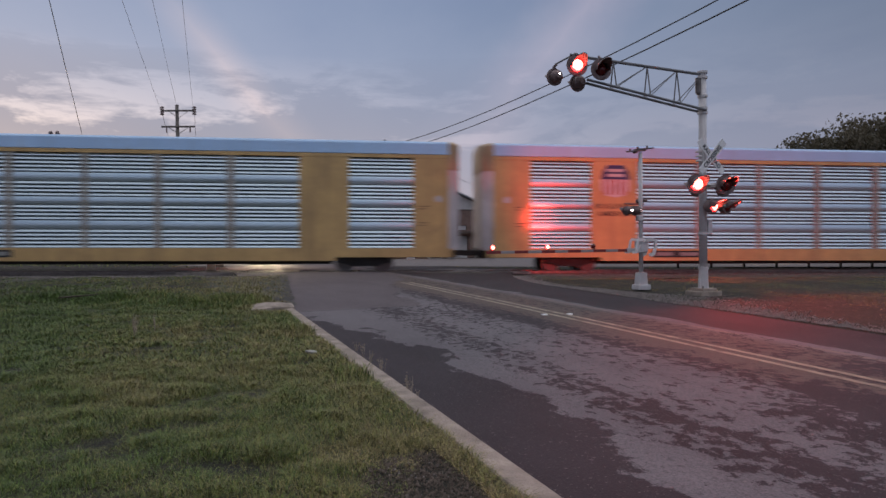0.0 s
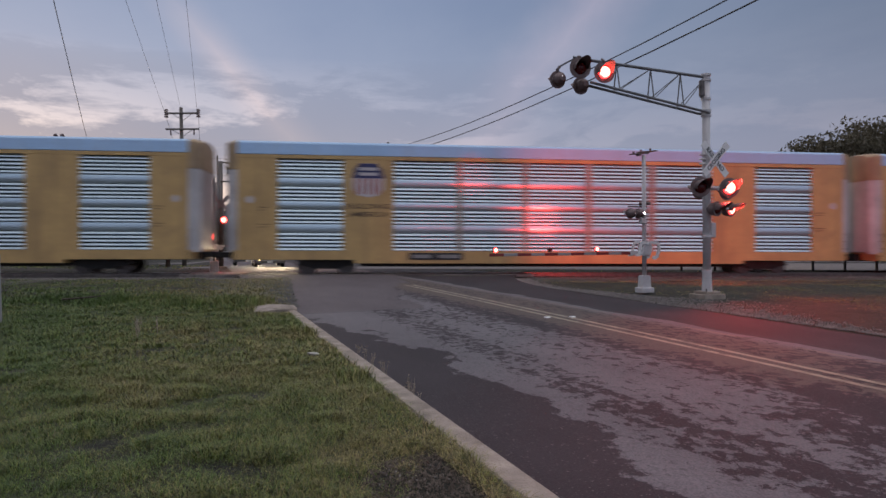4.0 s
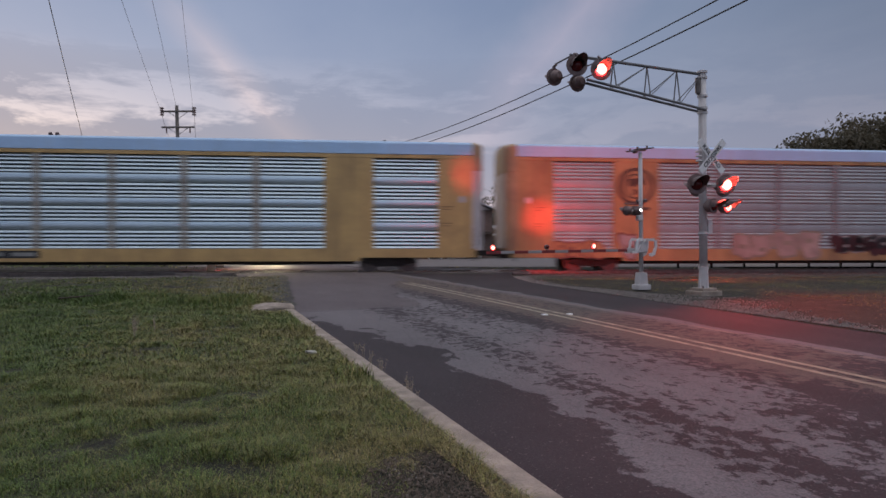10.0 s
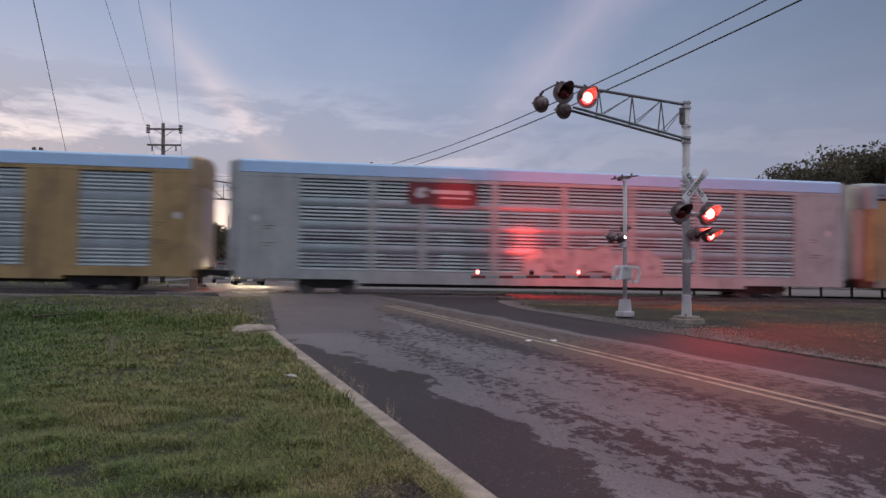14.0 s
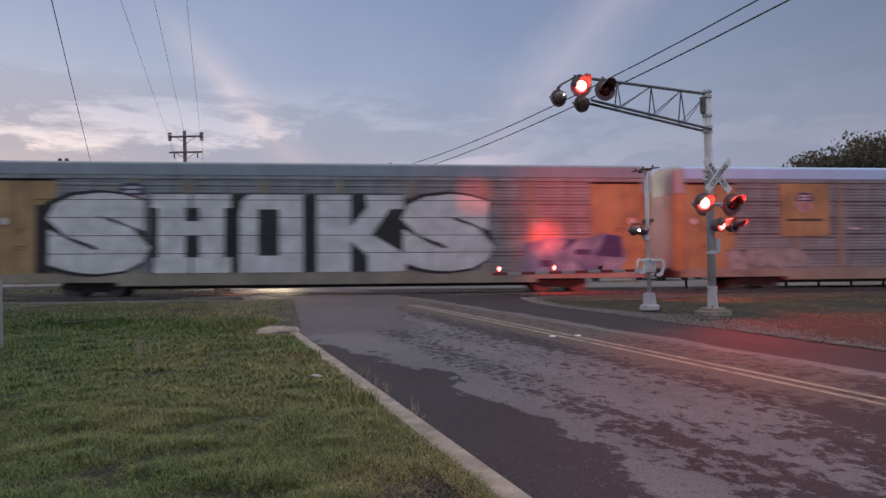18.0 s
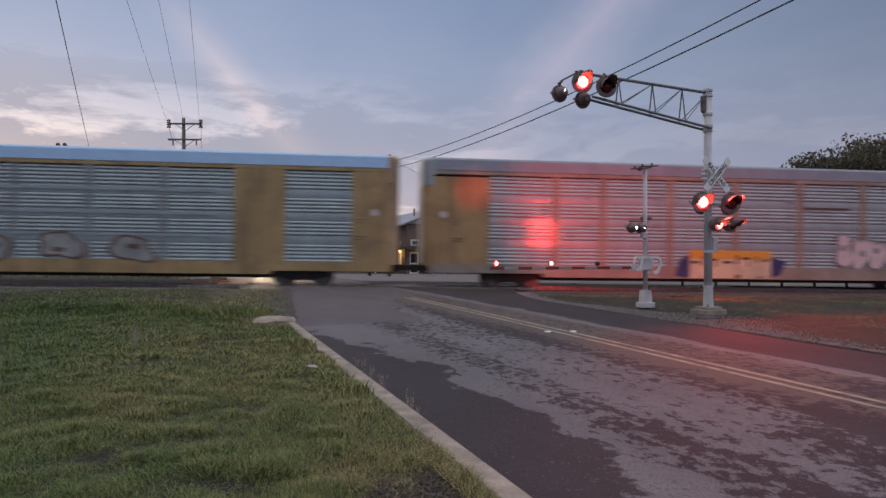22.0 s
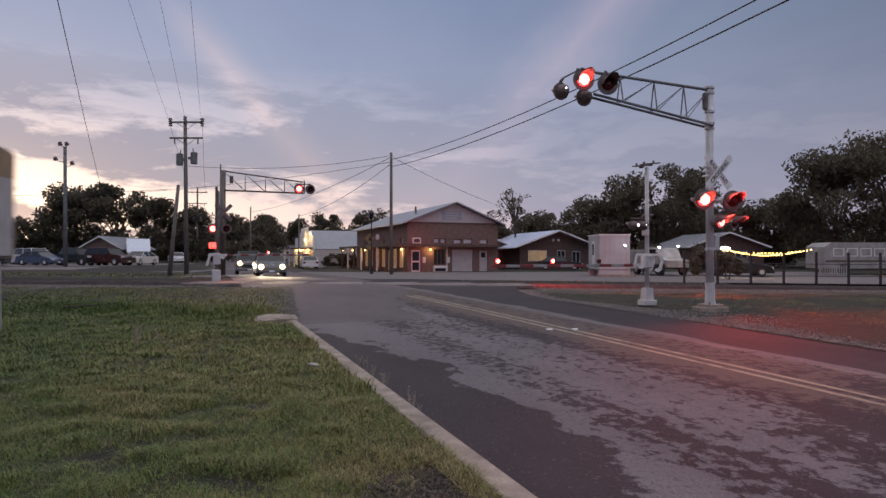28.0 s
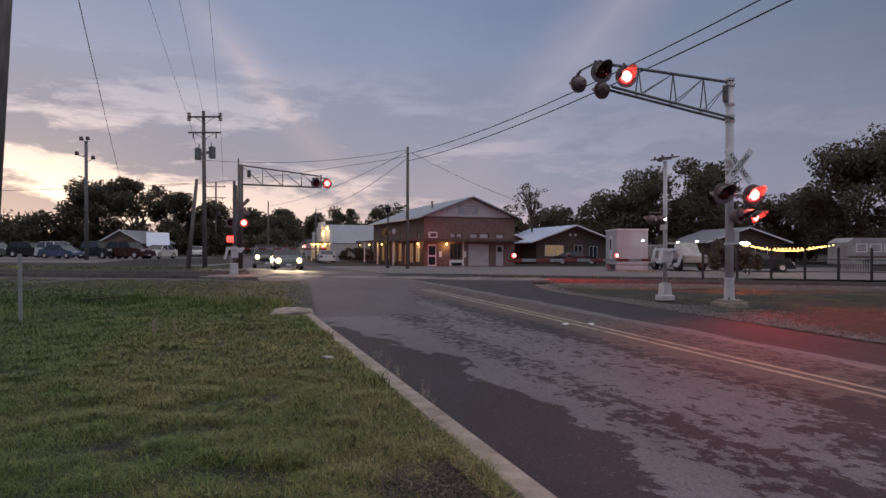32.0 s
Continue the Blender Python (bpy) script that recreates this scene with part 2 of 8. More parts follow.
M = {
    "yellow": material("yellow_paint", (0.56, 0.36, 0.145), 0.42, 0, 0.12, 0.7, stain=0.45, stain_color=(0.25, 0.16, 0.08), streak=0.5),
    "yellow_old": material("faded_yellow_paint", (0.38, 0.255, 0.115), 0.6, 0, 0.2, 0.9, stain=0.6, stain_color=(0.13, 0.085, 0.05), streak=0.6),
    "hood": material("dirty_brown_hood", (0.40, 0.28, 0.16), 0.6, 0, 0.25, 0.9, stain=0.6, stain_color=(0.15, 0.10, 0.08), streak=0.6),
    "galv": material("galvanised_sheet", (0.50, 0.60, 0.655), 0.34, 0.80, 0.04, 0.6, stain=0.12, stain_color=(0.5, 0.52, 0.54), streak=0.1, grain=0.04),
    "silver": material("dull_silver_paint", (0.40, 0.405, 0.40), 0.5, 0.1, 0.12, 0.9, stain=0.5, stain_color=(0.2, 0.19, 0.18), streak=0.5),
    "roof_dull": material("dull_roof_sheet", (0.24, 0.28, 0.33), 0.55, 0.2, 0.12, 0.8, stain=0.4, stain_color=(0.16, 0.17, 0.18), streak=0.4),
    "grey_post": material("dull_grey_posts", (0.25, 0.27, 0.275), 0.6, 0.2, 0.15, 1.0, stain=0.5, stain_color=(0.15, 0.14, 0.13), streak=0.5),
    "galv_old": material("dull_galvanised_sheet", (0.325, 0.37, 0.385), 0.47, 0.5, 0.12, 0.7, grain=0.12, stain=0.4, stain_color=(0.22, 0.21, 0.20), streak=0.4),
    "grey_sheet": material("weathered_grey_sheet", (0.27, 0.285, 0.29), 0.55, 0.3, 0.2, 1.1, stain=0.5, stain_color=(0.10, 0.095, 0.085), streak=0.4),
    "white_sheet": material("off_white_paint", (0.47, 0.465, 0.47), 0.5, 0.05, 0.1, 1.0, stain=0.4, stain_color=(0.33, 0.30, 0.27), streak=0.35),
    "roof": material("galvanised_roof", (0.40, 0.58, 0.82), 0.5, 0.2, 0.06, 0.8, stain=0.2, stain_color=(0.4, 0.42, 0.45), streak=0.2),
    "door": material("grey_white_end_door", (0.56, 0.53, 0.53), 0.5, 0.1, 0.15, 1.0, stain=0.4, stain_color=(0.25, 0.22, 0.2), streak=0.6),
    "under": material("black_underframe", (0.035, 0.032, 0.030), 0.7, 0.2, 0.3, 3.0),
    "steel": material("worn_steel", (0.16, 0.14, 0.13), 0.5, 0.8, 0.3, 5.0),
    "rail": material("rail_steel", (0.22, 0.19, 0.17), 0.38, 0.9, 0.25, 4.0),
    "asphalt": material("asphalt", (0.085, 0.08, 0.085), 0.85, 0, 0.2, 3.0, 0.4, 90.0),
    "patch_asphalt": material("worn_asphalt", (0.169, 0.146, 0.146), 0.85, 0, 0.2, 3.0, 0.5, 90.0),
    "yellow_line": material("road_line_paint", (0.33, 0.275, 0.205), 0.8, 0, 0.25, 6.0, stain=0.95, stain_scale=3.5, stain_color=(0.10, 0.085, 0.075)),
    "plank": material("crossing_plank", (0.21, 0.175, 0.16), 0.7, 0, 0.35, 4.0, 0.6, 40, stain=0.7, stain_scale=1.6, stain_color=(0.06, 0.052, 0.048)),
    "concrete": material("kerb_concrete", (0.37, 0.30, 0.25), 0.85, 0, 0.3, 5.0, 0.8, 50, stain=0.6, stain_scale=2.2, stain_color=(0.13, 0.11, 0.085)),
    "ground": material("soil_and_turf", (0.022, 0.020, 0.010), 0.95, 0, 0.5, 3.5, 1.0, 45, tint=(0.048, 0.040, 0.026), grain=0.7),
    "ballast": material("ballast_stone", (0.15, 0.135, 0.125), 0.9, 0, 0.4, 9.0, 0.8, 25),
    "tie": material("creosoted_tie", (0.06, 0.05, 0.045), 0.9, 0, 0.3, 4.0, 0.5, 30),
    "mast": material("silver_mast_paint", (0.60, 0.57, 0.57), 0.5, 0.05, 0.12, 3.0, stain=0.3, stain_color=(0.28, 0.26, 0.25)),
    "dark_metal": material("dull_signal_paint", (0.17, 0.12, 0.115), 0.6, 0.1, 0.3, 5.0),
    "white": material("white_paint", (0.75, 0.74, 0.73), 0.5, 0, 0.06, 3.0, stain=0.2, stain_color=(0.5, 0.48, 0.45)),
    "black": material("black_paint", (0.015, 0.015, 0.016), 0.5, 0, 0.2, 5.0),
    "wood": material("weathered_pole_wood", (0.16, 0.14, 0.125), 0.9, 0, 0.3, 5.0, 0.5, 20, stretch=(3, 3, 0.4)),
    "brick": material("brick", (0.19, 0.122, 0.102), 0.85, 0, 0.25, 4.0, 0.5, 30),
    "gable": material("painted_gable_boards", (0.50, 0.47, 0.46), 0.8, 0, 0.1, 2.0),
    "trim": material("brown_trim", (0.10, 0.065, 0.05), 0.7, 0, 0.2, 3.0),
    "tin": material("corrugated_tin", (0.30, 0.31, 0.34), 0.5, 0.5, 0.12, 2.0, stain=0.3, stain_color=(0.3, 0.27, 0.25)),
        "bark": material("bark", (0.09, 0.07, 0.055), 0.95, 0, 0.3, 4.0, 0.8, 15),
    "red_on": glowing("lit_red_lens", (1.0, 0.016, 0.016), 12.0),
    "red_core": glowing("lit_red_lens_core", (1.0, 0.15, 0.11), 9.0),
    "red_off": material("dark_red_lens", (0.10, 0.008, 0.008), 0.2, 0, 0.1, 10),
    "stripe_red": material("red_arm_paint", (0.20, 0.03, 0.03), 0.5, 0, 0.15, 4.0),
    "arm_red": glowing("lit_small_red_lamp", (1.0, 0.04, 0.03), 6.0),
    "warm_on": glowing("lit_warm_bulb", (1.0, 0.58, 0.16), 6.0),
    "head_on": glowing("lit_headlamp", (1.0, 0.66, 0.26), 7.0),
    "white_on": glowing("lit_white_lamp", (0.95, 0.97, 1.0), 25.0),
}


# ---- small builders ----
def box(bm, x0, x1, y0, y1, z0, z1, bevel=0.0, m=None):
    ms = Matrix.Translation(((x0 + x1) / 2, (y0 + y1) / 2, (z0 + z1) / 2)) @ Matrix.Diagonal((x1 - x0, y1 - y0, z1 - z0, 1))
    vs = bmesh.ops.create_cube(bm, size=1, matrix=(m or Matrix()) @ ms)["verts"]
    if bevel:
        es = {e for v in vs for e in v.link_edges}
        bmesh.ops.bevel(bm, geom=list(es), offset=bevel, segments=1, affect="EDGES")
    return bm


def rod(bm, a, b, r, r2=None, seg=10):
    a, b = Vector(a), Vector(b)
    d = b - a
    m = Matrix.Translation((a + b) / 2) @ d.to_track_quat("Z", "Y").to_matrix().to_4x4()
    bmesh.ops.create_cone(bm, cap_ends=True, segments=seg, radius1=r, radius2=r if r2 is None else r2, depth=d.length, matrix=m)
    return bm


def prism(bm, outline, a, b, axis="x"):
    """An outline of (p, q) pairs drawn out along an axis from a to b."""
    def at(s, p, q):
        return {"x": (s, p, q), "y": (p, s, q), "z": (p, q, s)}[axis]
    lo = [bm.verts.new(at(a, p, q)) for p, q in outline]
    hi = [bm.verts.new(at(b, p, q)) for p, q in outline]
    k = len(outline)
    for i in range(k):
        bm.faces.new((lo[i], lo[(i + 1) % k], hi[(i + 1) % k], hi[i]))
    bm.faces.new(lo[::-1])
    bm.faces.new(hi)
    bmesh.ops.recalc_face_normals(bm, faces=bm.faces[:])
    return bm


def mesh_of(name, bm, mats, smooth=False):
    me = bpy.data.meshes.new(name)
    bm.to_mesh(me)
    bm.free()
    for m in mats if isinstance(mats, (list, tuple)) else [mats]:
        me.materials.append(m)
    if smooth:
        me.polygons.foreach_set("use_smooth", [True] * len(me.polygons))
    return me


def part(name, bm, mat, parent, label="", smooth=False):
    ob = new(name, bm if isinstance(bm, bpy.types.Mesh) else mesh_of(name, bm, mat, smooth))
    ob.parent = parent
    if label:
        ob["label"] = label
    return ob


def single(name, bm, mat, label, category, kind="", group="", smooth=False):
    return tagged(new(name, mesh_of(name, bm, mat, smooth)), label, category, group, kind)


def root(name, m, label, category, group=""):
    ob = new(name)
    ob.empty_display_size = 0.2
    ob.matrix_world = m
    return tagged(ob, label, category, group)


def bm_new():
    return bmesh.new()
M["sign_grey"] = material("faded_sign_paint", (0.33, 0.35, 0.40), 0.7, 0, 0.15, 3.0)
M["sign_yellow"] = material("yellow_sign", (0.55, 0.33, 0.04), 0.5, 0, 0.08, 4.0)
M["brown_wall"] = material("dark_brown_boards", (0.10, 0.06, 0.05), 0.8, 0, 0.2, 3.0)
M["blue_tin"] = material("bright_sheet_roof", (0.66, 0.71, 0.82), 0.35, 0.30, 0.06, 2.0)
M["mast_dark"] = material("grey_pole_paint", (0.16, 0.16, 0.165), 0.7, 0.1, 0.15, 3.0)
M["straw"] = material("dry_stalk", (0.36, 0.29, 0.22), 0.8, 0, 0.2, 5.0)
M["pale_stone"] = material("pale_stone", (0.45, 0.42, 0.38), 0.8, 0, 0.2, 8.0)
M["shoulder"] = material("stony_shoulder", (0.052, 0.047, 0.042), 0.9, 0, 0.4, 2.5, 1.0, 22, tint=(0.095, 0.085, 0.072), stain=0.5, stain_color=(0.07, 0.068, 0.035))
M["gravel"] = material("pale_gravel", (0.25, 0.215, 0.20), 0.85, 0, 0.35, 7.0)
M["arm_white"] = material("dull_white_arm", (0.30, 0.29, 0.29), 0.6, 0, 0.12, 4.0)
M["panel_post"] = material("dirty_grey_posts", (0.34, 0.30, 0.26), 0.55, 0.1, 0.2, 1.0, stain=0.5, stain_color=(0.20, 0.15, 0.11), streak=0.5)
M["tan_post"] = material("dull_tan_posts", (0.29, 0.255, 0.20), 0.6, 0.1, 0.2, 1.0, stain=0.5, stain_color=(0.14, 0.12, 0.10), streak=0.4)


def blade_material(shift=-0.215):
    """Grass: patches of green and straw, and every blade a little different."""
    m = bpy.data.materials.new("grass_blades")
    m.use_nodes = True
    n, l = m.node_tree.nodes, m.node_tree.links
    b = n["Principled BSDF"]
    co = n.new("ShaderNodeTexCoord").outputs["Object"]

    def tex(s):
        t = n.new("ShaderNodeTexNoise")
        t.inputs["Scale"].default_value, t.inputs["Detail"].default_value = s, 4
        l.new(co, t.inputs["Vector"])
        return t.outputs[0]

    def calc(op, a, c, clamp=False):
        x = n.new("ShaderNodeMath")
        x.operation, x.use_clamp = op, clamp
        for i, v in enumerate((a, c)):
            if isinstance(v, (int, float)):
                x.inputs[i].default_value = v
            else:
                l.new(v, x.inputs[i])
        return x.outputs[0]
    own = n.new("ShaderNodeNewGeometry").outputs["Random Per Island"]
    mp = n.new("ShaderNodeMapping")
    mp.inputs["Rotation"].default_value = (0, 0, -radians(20))
    l.new(co, mp.inputs[0])
    sp = n.new("ShaderNodeSeparateXYZ")
    l.new(mp.outputs[0], sp.inputs[0])
    dry = n.new("ShaderNodeMapRange")
    for k, v in (("From Min", -2.4), ("From Max", 1.4), ("To Min", -0.24), ("To Max", 0.20)):
        dry.inputs[k].default_value = v
    l.new(sp.outputs[0], dry.inputs["Value"])
    mixv = calc("ADD", calc("MULTIPLY", tex(0.40), 1.05), calc("ADD", calc("MULTIPLY", tex(2.3), 0.75), calc("MULTIPLY", own, 0.60)))
    mixv = calc("ADD", mixv, dry.outputs[0])
    r = n.new("ShaderNodeValToRGB")
    e = r.color_ramp.elements
    e[0].position, e[0].color = 0.30, (0.055, 0.100, 0.014, 1)
    e[1].position, e[1].color = 0.95, (0.34, 0.26, 0.125, 1)
    for at, c in ((0.46, (0.108, 0.155, 0.026, 1)), (0.62, (0.172, 0.160, 0.042, 1)), (0.78, (0.255, 0.200, 0.080, 1))):
        x = e.new(at)
        x.color = c
    l.new(calc("ADD", calc("MULTIPLY", mixv, 0.62), shift), r.inputs[0])
    tone = n.new("ShaderNodeMapRange")
    tone.inputs["To Min"].default_value, tone.inputs["To Max"].default_value = 0.24, 1.85
    l.new(calc("FRACT", calc("MULTIPLY", own, 7.31), 0.0), tone.inputs["Value"])
    each = n.new("ShaderNodeMix")
    each.data_type, each.blend_type, each.clamp_result = "RGBA", "MULTIPLY", False
    each.inputs[0].default_value = 1.0
    l.new(r.outputs[0], each.inputs[6])
    l.new(tone.outputs[0], each.inputs[7])
    l.new(each.outputs[2], b.inputs["Base Color"])
    b.inputs["Roughness"].default_value = 0.6
    return m


def leaf_material(name, dark, light, through_):
    """Leaves that let some of the light behind them through."""
    m = material(name, dark, 0.6, 0, 0.35, 1.2, tint=light)
    n, l = m.node_tree.nodes, m.node_tree.links
    b = n["Principled BSDF"]
    t, x = n.new("ShaderNodeBsdfTranslucent"), n.new("ShaderNodeMixShader")
    l.new(b.inputs["Base Color"].links[0].from_socket, t.inputs["Color"])
    x.inputs[0].default_value = through_
    l.new(b.outputs[0], x.inputs[1])
    l.new(t.outputs[0], x.inputs[2])
    l.new(x.outputs[0], n["Material Output"].inputs["Surface"])
    return m


M["leaf"] = leaf_material("leaf", (0.118, 0.108, 0.068), (0.165, 0.135, 0.095), 0.48)
M["grass"] = blade_material()
M["dry_grass"] = blade_material(-0.12)
M["lush_grass"] = blade_material(-0.31)
M["verge_grass"] = blade_material(-0.14)


# ---- ground, road and track ----
ROAD = radians(20.0)                      # the road heads this far to the left of straight ahead
RD, RN = Vector((-math.sin(ROAD), math.cos(ROAD), 0)), Vector((math.cos(ROAD), math.sin(ROAD), 0))
TRACK = 0.0936                            # the track's bearing from the x axis
TD, TN = Vector((math.cos(TRACK), math.sin(TRACK), 0)), Vector((-math.sin(TRACK), math.cos(TRACK), 0))
TO = Vector((0, 29.7176, 0)) + TN * 1.52  # a point on the track's centre line


def fall(u):
    return -0.0122 * 60 * math.tanh(u / 60)


def ground_z(x, y):
    """The lie of the land: it climbs gently to the track and drops towards the right."""
    rise = 0.012 * (20 - 4 * math.log1p(math.exp((20 - y) / 4)))
    w = min(1, max(0, (y - 33) / 25))
    w = w * w * (3 - 2 * w)
    near = fall(x) + rise
    up = min(1, max(0, (-x - 14) / 14)) * min(1, max(0, (y - 42) / 20))
    return near * (1 - w) + (0.06 + 0.52 * up * up * (3 - 2 * up)) * w


def on_road(s, n, lift=0.0):
    p = RD * s + RN * n
    return Vector((p.x, p.y, ground_z(p.x, p.y) + lift))


def rail_z(u):
    return 0.2282 + fall(u)


def on_track(u, v, lift=0.0):
    p = TO + TD * u + TN * v
    return Vector((p.x, p.y, rail_z(u) + lift))


def side_of_track(x, y):
    return (Vector((x, y, 0)) - TO).dot(TN)


def road_offset(x, y):
    return Vector((x, y, 0)).dot(RN)


def sheet(name, rows, mat, label, category, kind="structure", smooth=True):
    """One sheet of quads over rows of points."""
    w = len(rows[0])
    vs = [tuple(p) for r in rows for p in r]
    fs = [(i * w + j, i * w + j + 1, (i + 1) * w + j + 1, (i + 1) * w + j) for i in range(len(rows) - 1) for j in range(w - 1)]
    me = bpy.data.meshes.new(name)
    me.from_pydata(vs, [], fs)
    me.materials.append(mat)
    if smooth:
        me.polygons.foreach_set("use_smooth", [True] * len(me.polygons))
    return tagged(new(name, me), label, category, "", kind)


def spread(near, step, far, grow=1.18):
    out, x, s = [0.0], 0.0, step
    while x < far:
        x += s
        out.append(min(x, far))
        if x > near:
            s *= grow
    return out


xs = spread(22, 0.5, 2500)
xs = [-x for x in xs[:0:-1]] + xs
ys = [-y for y in spread(4, 0.8, 2500)[:0:-1]] + spread(45, 0.5, 2500)


def turf_z(x, y, edge=True):
    """The turf's height; near the kerb it is carried by a strip of its own."""
    z = ground_z(x, y)
    n = road_offset(x, y)
    d = side_of_track(x, y)
    if d < -4 and -60 < x < 60 and y > -30:
        bump = noise.noise(Vector((x * 0.5, y * 0.5, 3))) * 0.05 + noise.noise(Vector((x * 1.7, y * 1.7, 7))) * 0.03 + noise.noise(Vector((x * 4.3, y * 4.3, 11))) * 0.016
        if n < 1.70:
            z += bump * min(1, (1.75 - n) / 0.8) + 0.09
            if not edge and n > 0.7:
                z -= 0.18 * min(1, (n - 0.7) / 0.4)
        elif n > 10.9:
            z += bump * min(1, (n - 10.9)) - 0.03 * min(1, (n - 10.9))
    if -8 < d < 2.7 and (n < 1.7 or n > 13.4):
        k = min(1.0, (d + 8) / 4.6)
        z -= 0.17 * k * k * (3 - 2 * k)
    if 1.70 < n < (10.3 if y < 20 else 13.4) or abs(d) < 3.2:
        z -= 0.06
    return z


ground = sheet("ground", [[(x, y, turf_z(x, y, False)) for x in xs] for y in ys], M["ground"], "rough turf and bare soil reaching to the horizon", "ground")

# the road runs through, over the track, to the street beyond
def road_material():
    """Worn asphalt: a pale traffic-polished top that flakes off a darker course, ragged along the lanes."""
    m = bpy.data.materials.new("patched_asphalt")
    m.use_nodes = True
    n, l = m.node_tree.nodes, m.node_tree.links
    b = n["Principled BSDF"]
    mp = n.new("ShaderNodeMapping")
    mp.inputs["Rotation"].default_value = (0, 0, -ROAD)
    l.new(n.new("ShaderNodeTexCoord").outputs["Object"], mp.inputs[0])
    sp = n.new("ShaderNodeSeparateXYZ")
    l.new(mp.outputs[0], sp.inputs[0])
    across, along = sp.outputs[0], sp.outputs[1]

    def tex(scale, detail, stretch, rough=0.6, warp=0.0):
        q = n.new("ShaderNodeMapping")
        q.inputs["Scale"].default_value = stretch
        l.new(mp.outputs[0], q.inputs[0])
        t = n.new("ShaderNodeTexNoise")
        for k, v in (("Scale", scale), ("Detail", detail), ("Roughness", rough), ("Distortion", warp)):
            t.inputs[k].default_value = v
        l.new(q.outputs[0], t.inputs["Vector"])
        return t.outputs[0]

    def calc(op, a, c=0.0, clamp=False):
        x = n.new("ShaderNodeMath")
        x.operation, x.use_clamp = op, clamp
        for i, v in enumerate((a, c)):
            if isinstance(v, (int, float)):
                x.inputs[i].default_value = v
            else:
                l.new(v, x.inputs[i])
        return x.outputs[0]

    def step(v, a, c):
        r = n.new("ShaderNodeMapRange")
        r.inputs["From Min"].default_value, r.inputs["From Max"].default_value = a, c
        l.new(v, r.inputs["Value"])
        return r.outputs[0]

    def band(centre, half, soft):
        return step(calc("ABSOLUTE", calc("SUBTRACT", across, centre)), half + soft, half)

    def mix(f, a, c):
        x = n.new("ShaderNodeMix")
        x.data_type = "RGBA"
        for sock, v in ((x.inputs[0], f), (x.inputs[6], a), (x.inputs[7], c)):
            if isinstance(v, tuple):
                sock.default_value = (*v, 1)
            elif isinstance(v, (int, float)):
                sock.default_value = v
            else:
                l.new(v, sock)
        return x.outputs[2]

    flake = tex(7.5, 13, (1.0, 0.75, 1.0), 0.72, 0.1)
    lobe = calc("ADD", tex(1.1, 4, (1.0, 0.6, 1.0), 0.55, 0.3), calc("MULTIPLY", calc("SUBTRACT", flake, 0.5), 0.42))
    wide = tex(0.42, 4, (1.0, 0.30, 1.0))
    # the dark inset along the kerb narrows towards the crossing; pale islands sit in its near end
    inset = calc("ADD", across, calc("MULTIPLY", calc("MAXIMUM", calc("SUBTRACT", along, 7.2), 0.0), 0.13))
    inset = calc("ADD", inset, calc("MULTIPLY", calc("MAXIMUM", calc("SUBTRACT", along, 11.0), 0.0), 0.22))
    inset = calc("ADD", inset, calc("MULTIPLY", calc("MAXIMUM", calc("SUBTRACT", 5.4, along), 0.0), 0.16))
    inset = calc("ADD", inset, calc("MULTIPLY", calc("SUBTRACT", lobe, 0.5), 2.3))
    before = step(along, 13.6, 13.4)
    gutter = calc("MULTIPLY", step(inset, 3.13, 3.07), before)
    far_gutter = step(calc("ADD", across, calc("MULTIPLY", calc("SUBTRACT", lobe, 0.5), 0.7)), 8.16, 8.24)
    # flakes lie in bands along the lanes
    score = calc("ADD", calc("MULTIPLY", band(3.75, 0.15, 0.6), 0.19), calc("MULTIPLY", band(4.75, 0.10, 0.5), 0.12))
    score = calc("ADD", score, calc("MULTIPLY", band(5.70, 0.16, 0.5), 0.19))
    score = calc("ADD", score, calc("MULTIPLY", band(7.30, 0.30, 0.5), 0.12))
    score = calc("ADD", score, calc("MULTIPLY", calc("SUBTRACT", wide, 0.5), 0.50))
    # darker still at the near end, away from the kerb
    score = calc("ADD", score, calc("MULTIPLY", calc("MULTIPLY", step(along, 6.0, 3.6), step(across, 4.2, 5.4)), 0.22))
    loose = step(calc("ADD", score, calc("MULTIPLY", calc("SUBTRACT", flake, 0.5), 1.15)), 0.150, 0.175)
    # the crossing's apron is one even darker course, its pale wear setting in towards the middle
    apron_edge = calc("ADD", calc("SUBTRACT", across, calc("MULTIPLY", calc("SUBTRACT", along, 13.5), 0.30)), calc("MULTIPLY", calc("SUBTRACT", lobe, 0.5), 3.4))
    apron = calc("MULTIPLY", calc("SUBTRACT", 1.0, before), step(apron_edge, 4.45, 4.35))
    dark = calc("MAXIMUM", calc("MAXIMUM", gutter, far_gutter), calc("MULTIPLY", loose, calc("SUBTRACT", 1.0, apron)))
    grit = tex(60, 3, (1, 1, 1))
    tone = tex(0.8, 5, (1.0, 0.5, 1.0))
    pale = mix(step(tone, 0.3, 0.7), (0.150, 0.134, 0.145), (0.212, 0.190, 0.202))
    pale = mix(calc("MULTIPLY", band(6.75, 0.85, 0.5), 0.85), pale, (0.135, 0.100, 0.084))
    pale = mix(apron, pale, mix(step(tone, 0.3, 0.7), (0.125, 0.103, 0.110), (0.165, 0.138, 0.146)))
    pale = mix(calc("MULTIPLY", band(7.95, 0.03, 0.03), step(lobe, 0.42, 0.52)), pale, (0.25, 0.20, 0.17))
    deep = mix(step(tone, 0.3, 0.7), (0.040, 0.032, 0.036), (0.062, 0.050, 0.056))
    col = mix(dark, pale, deep)
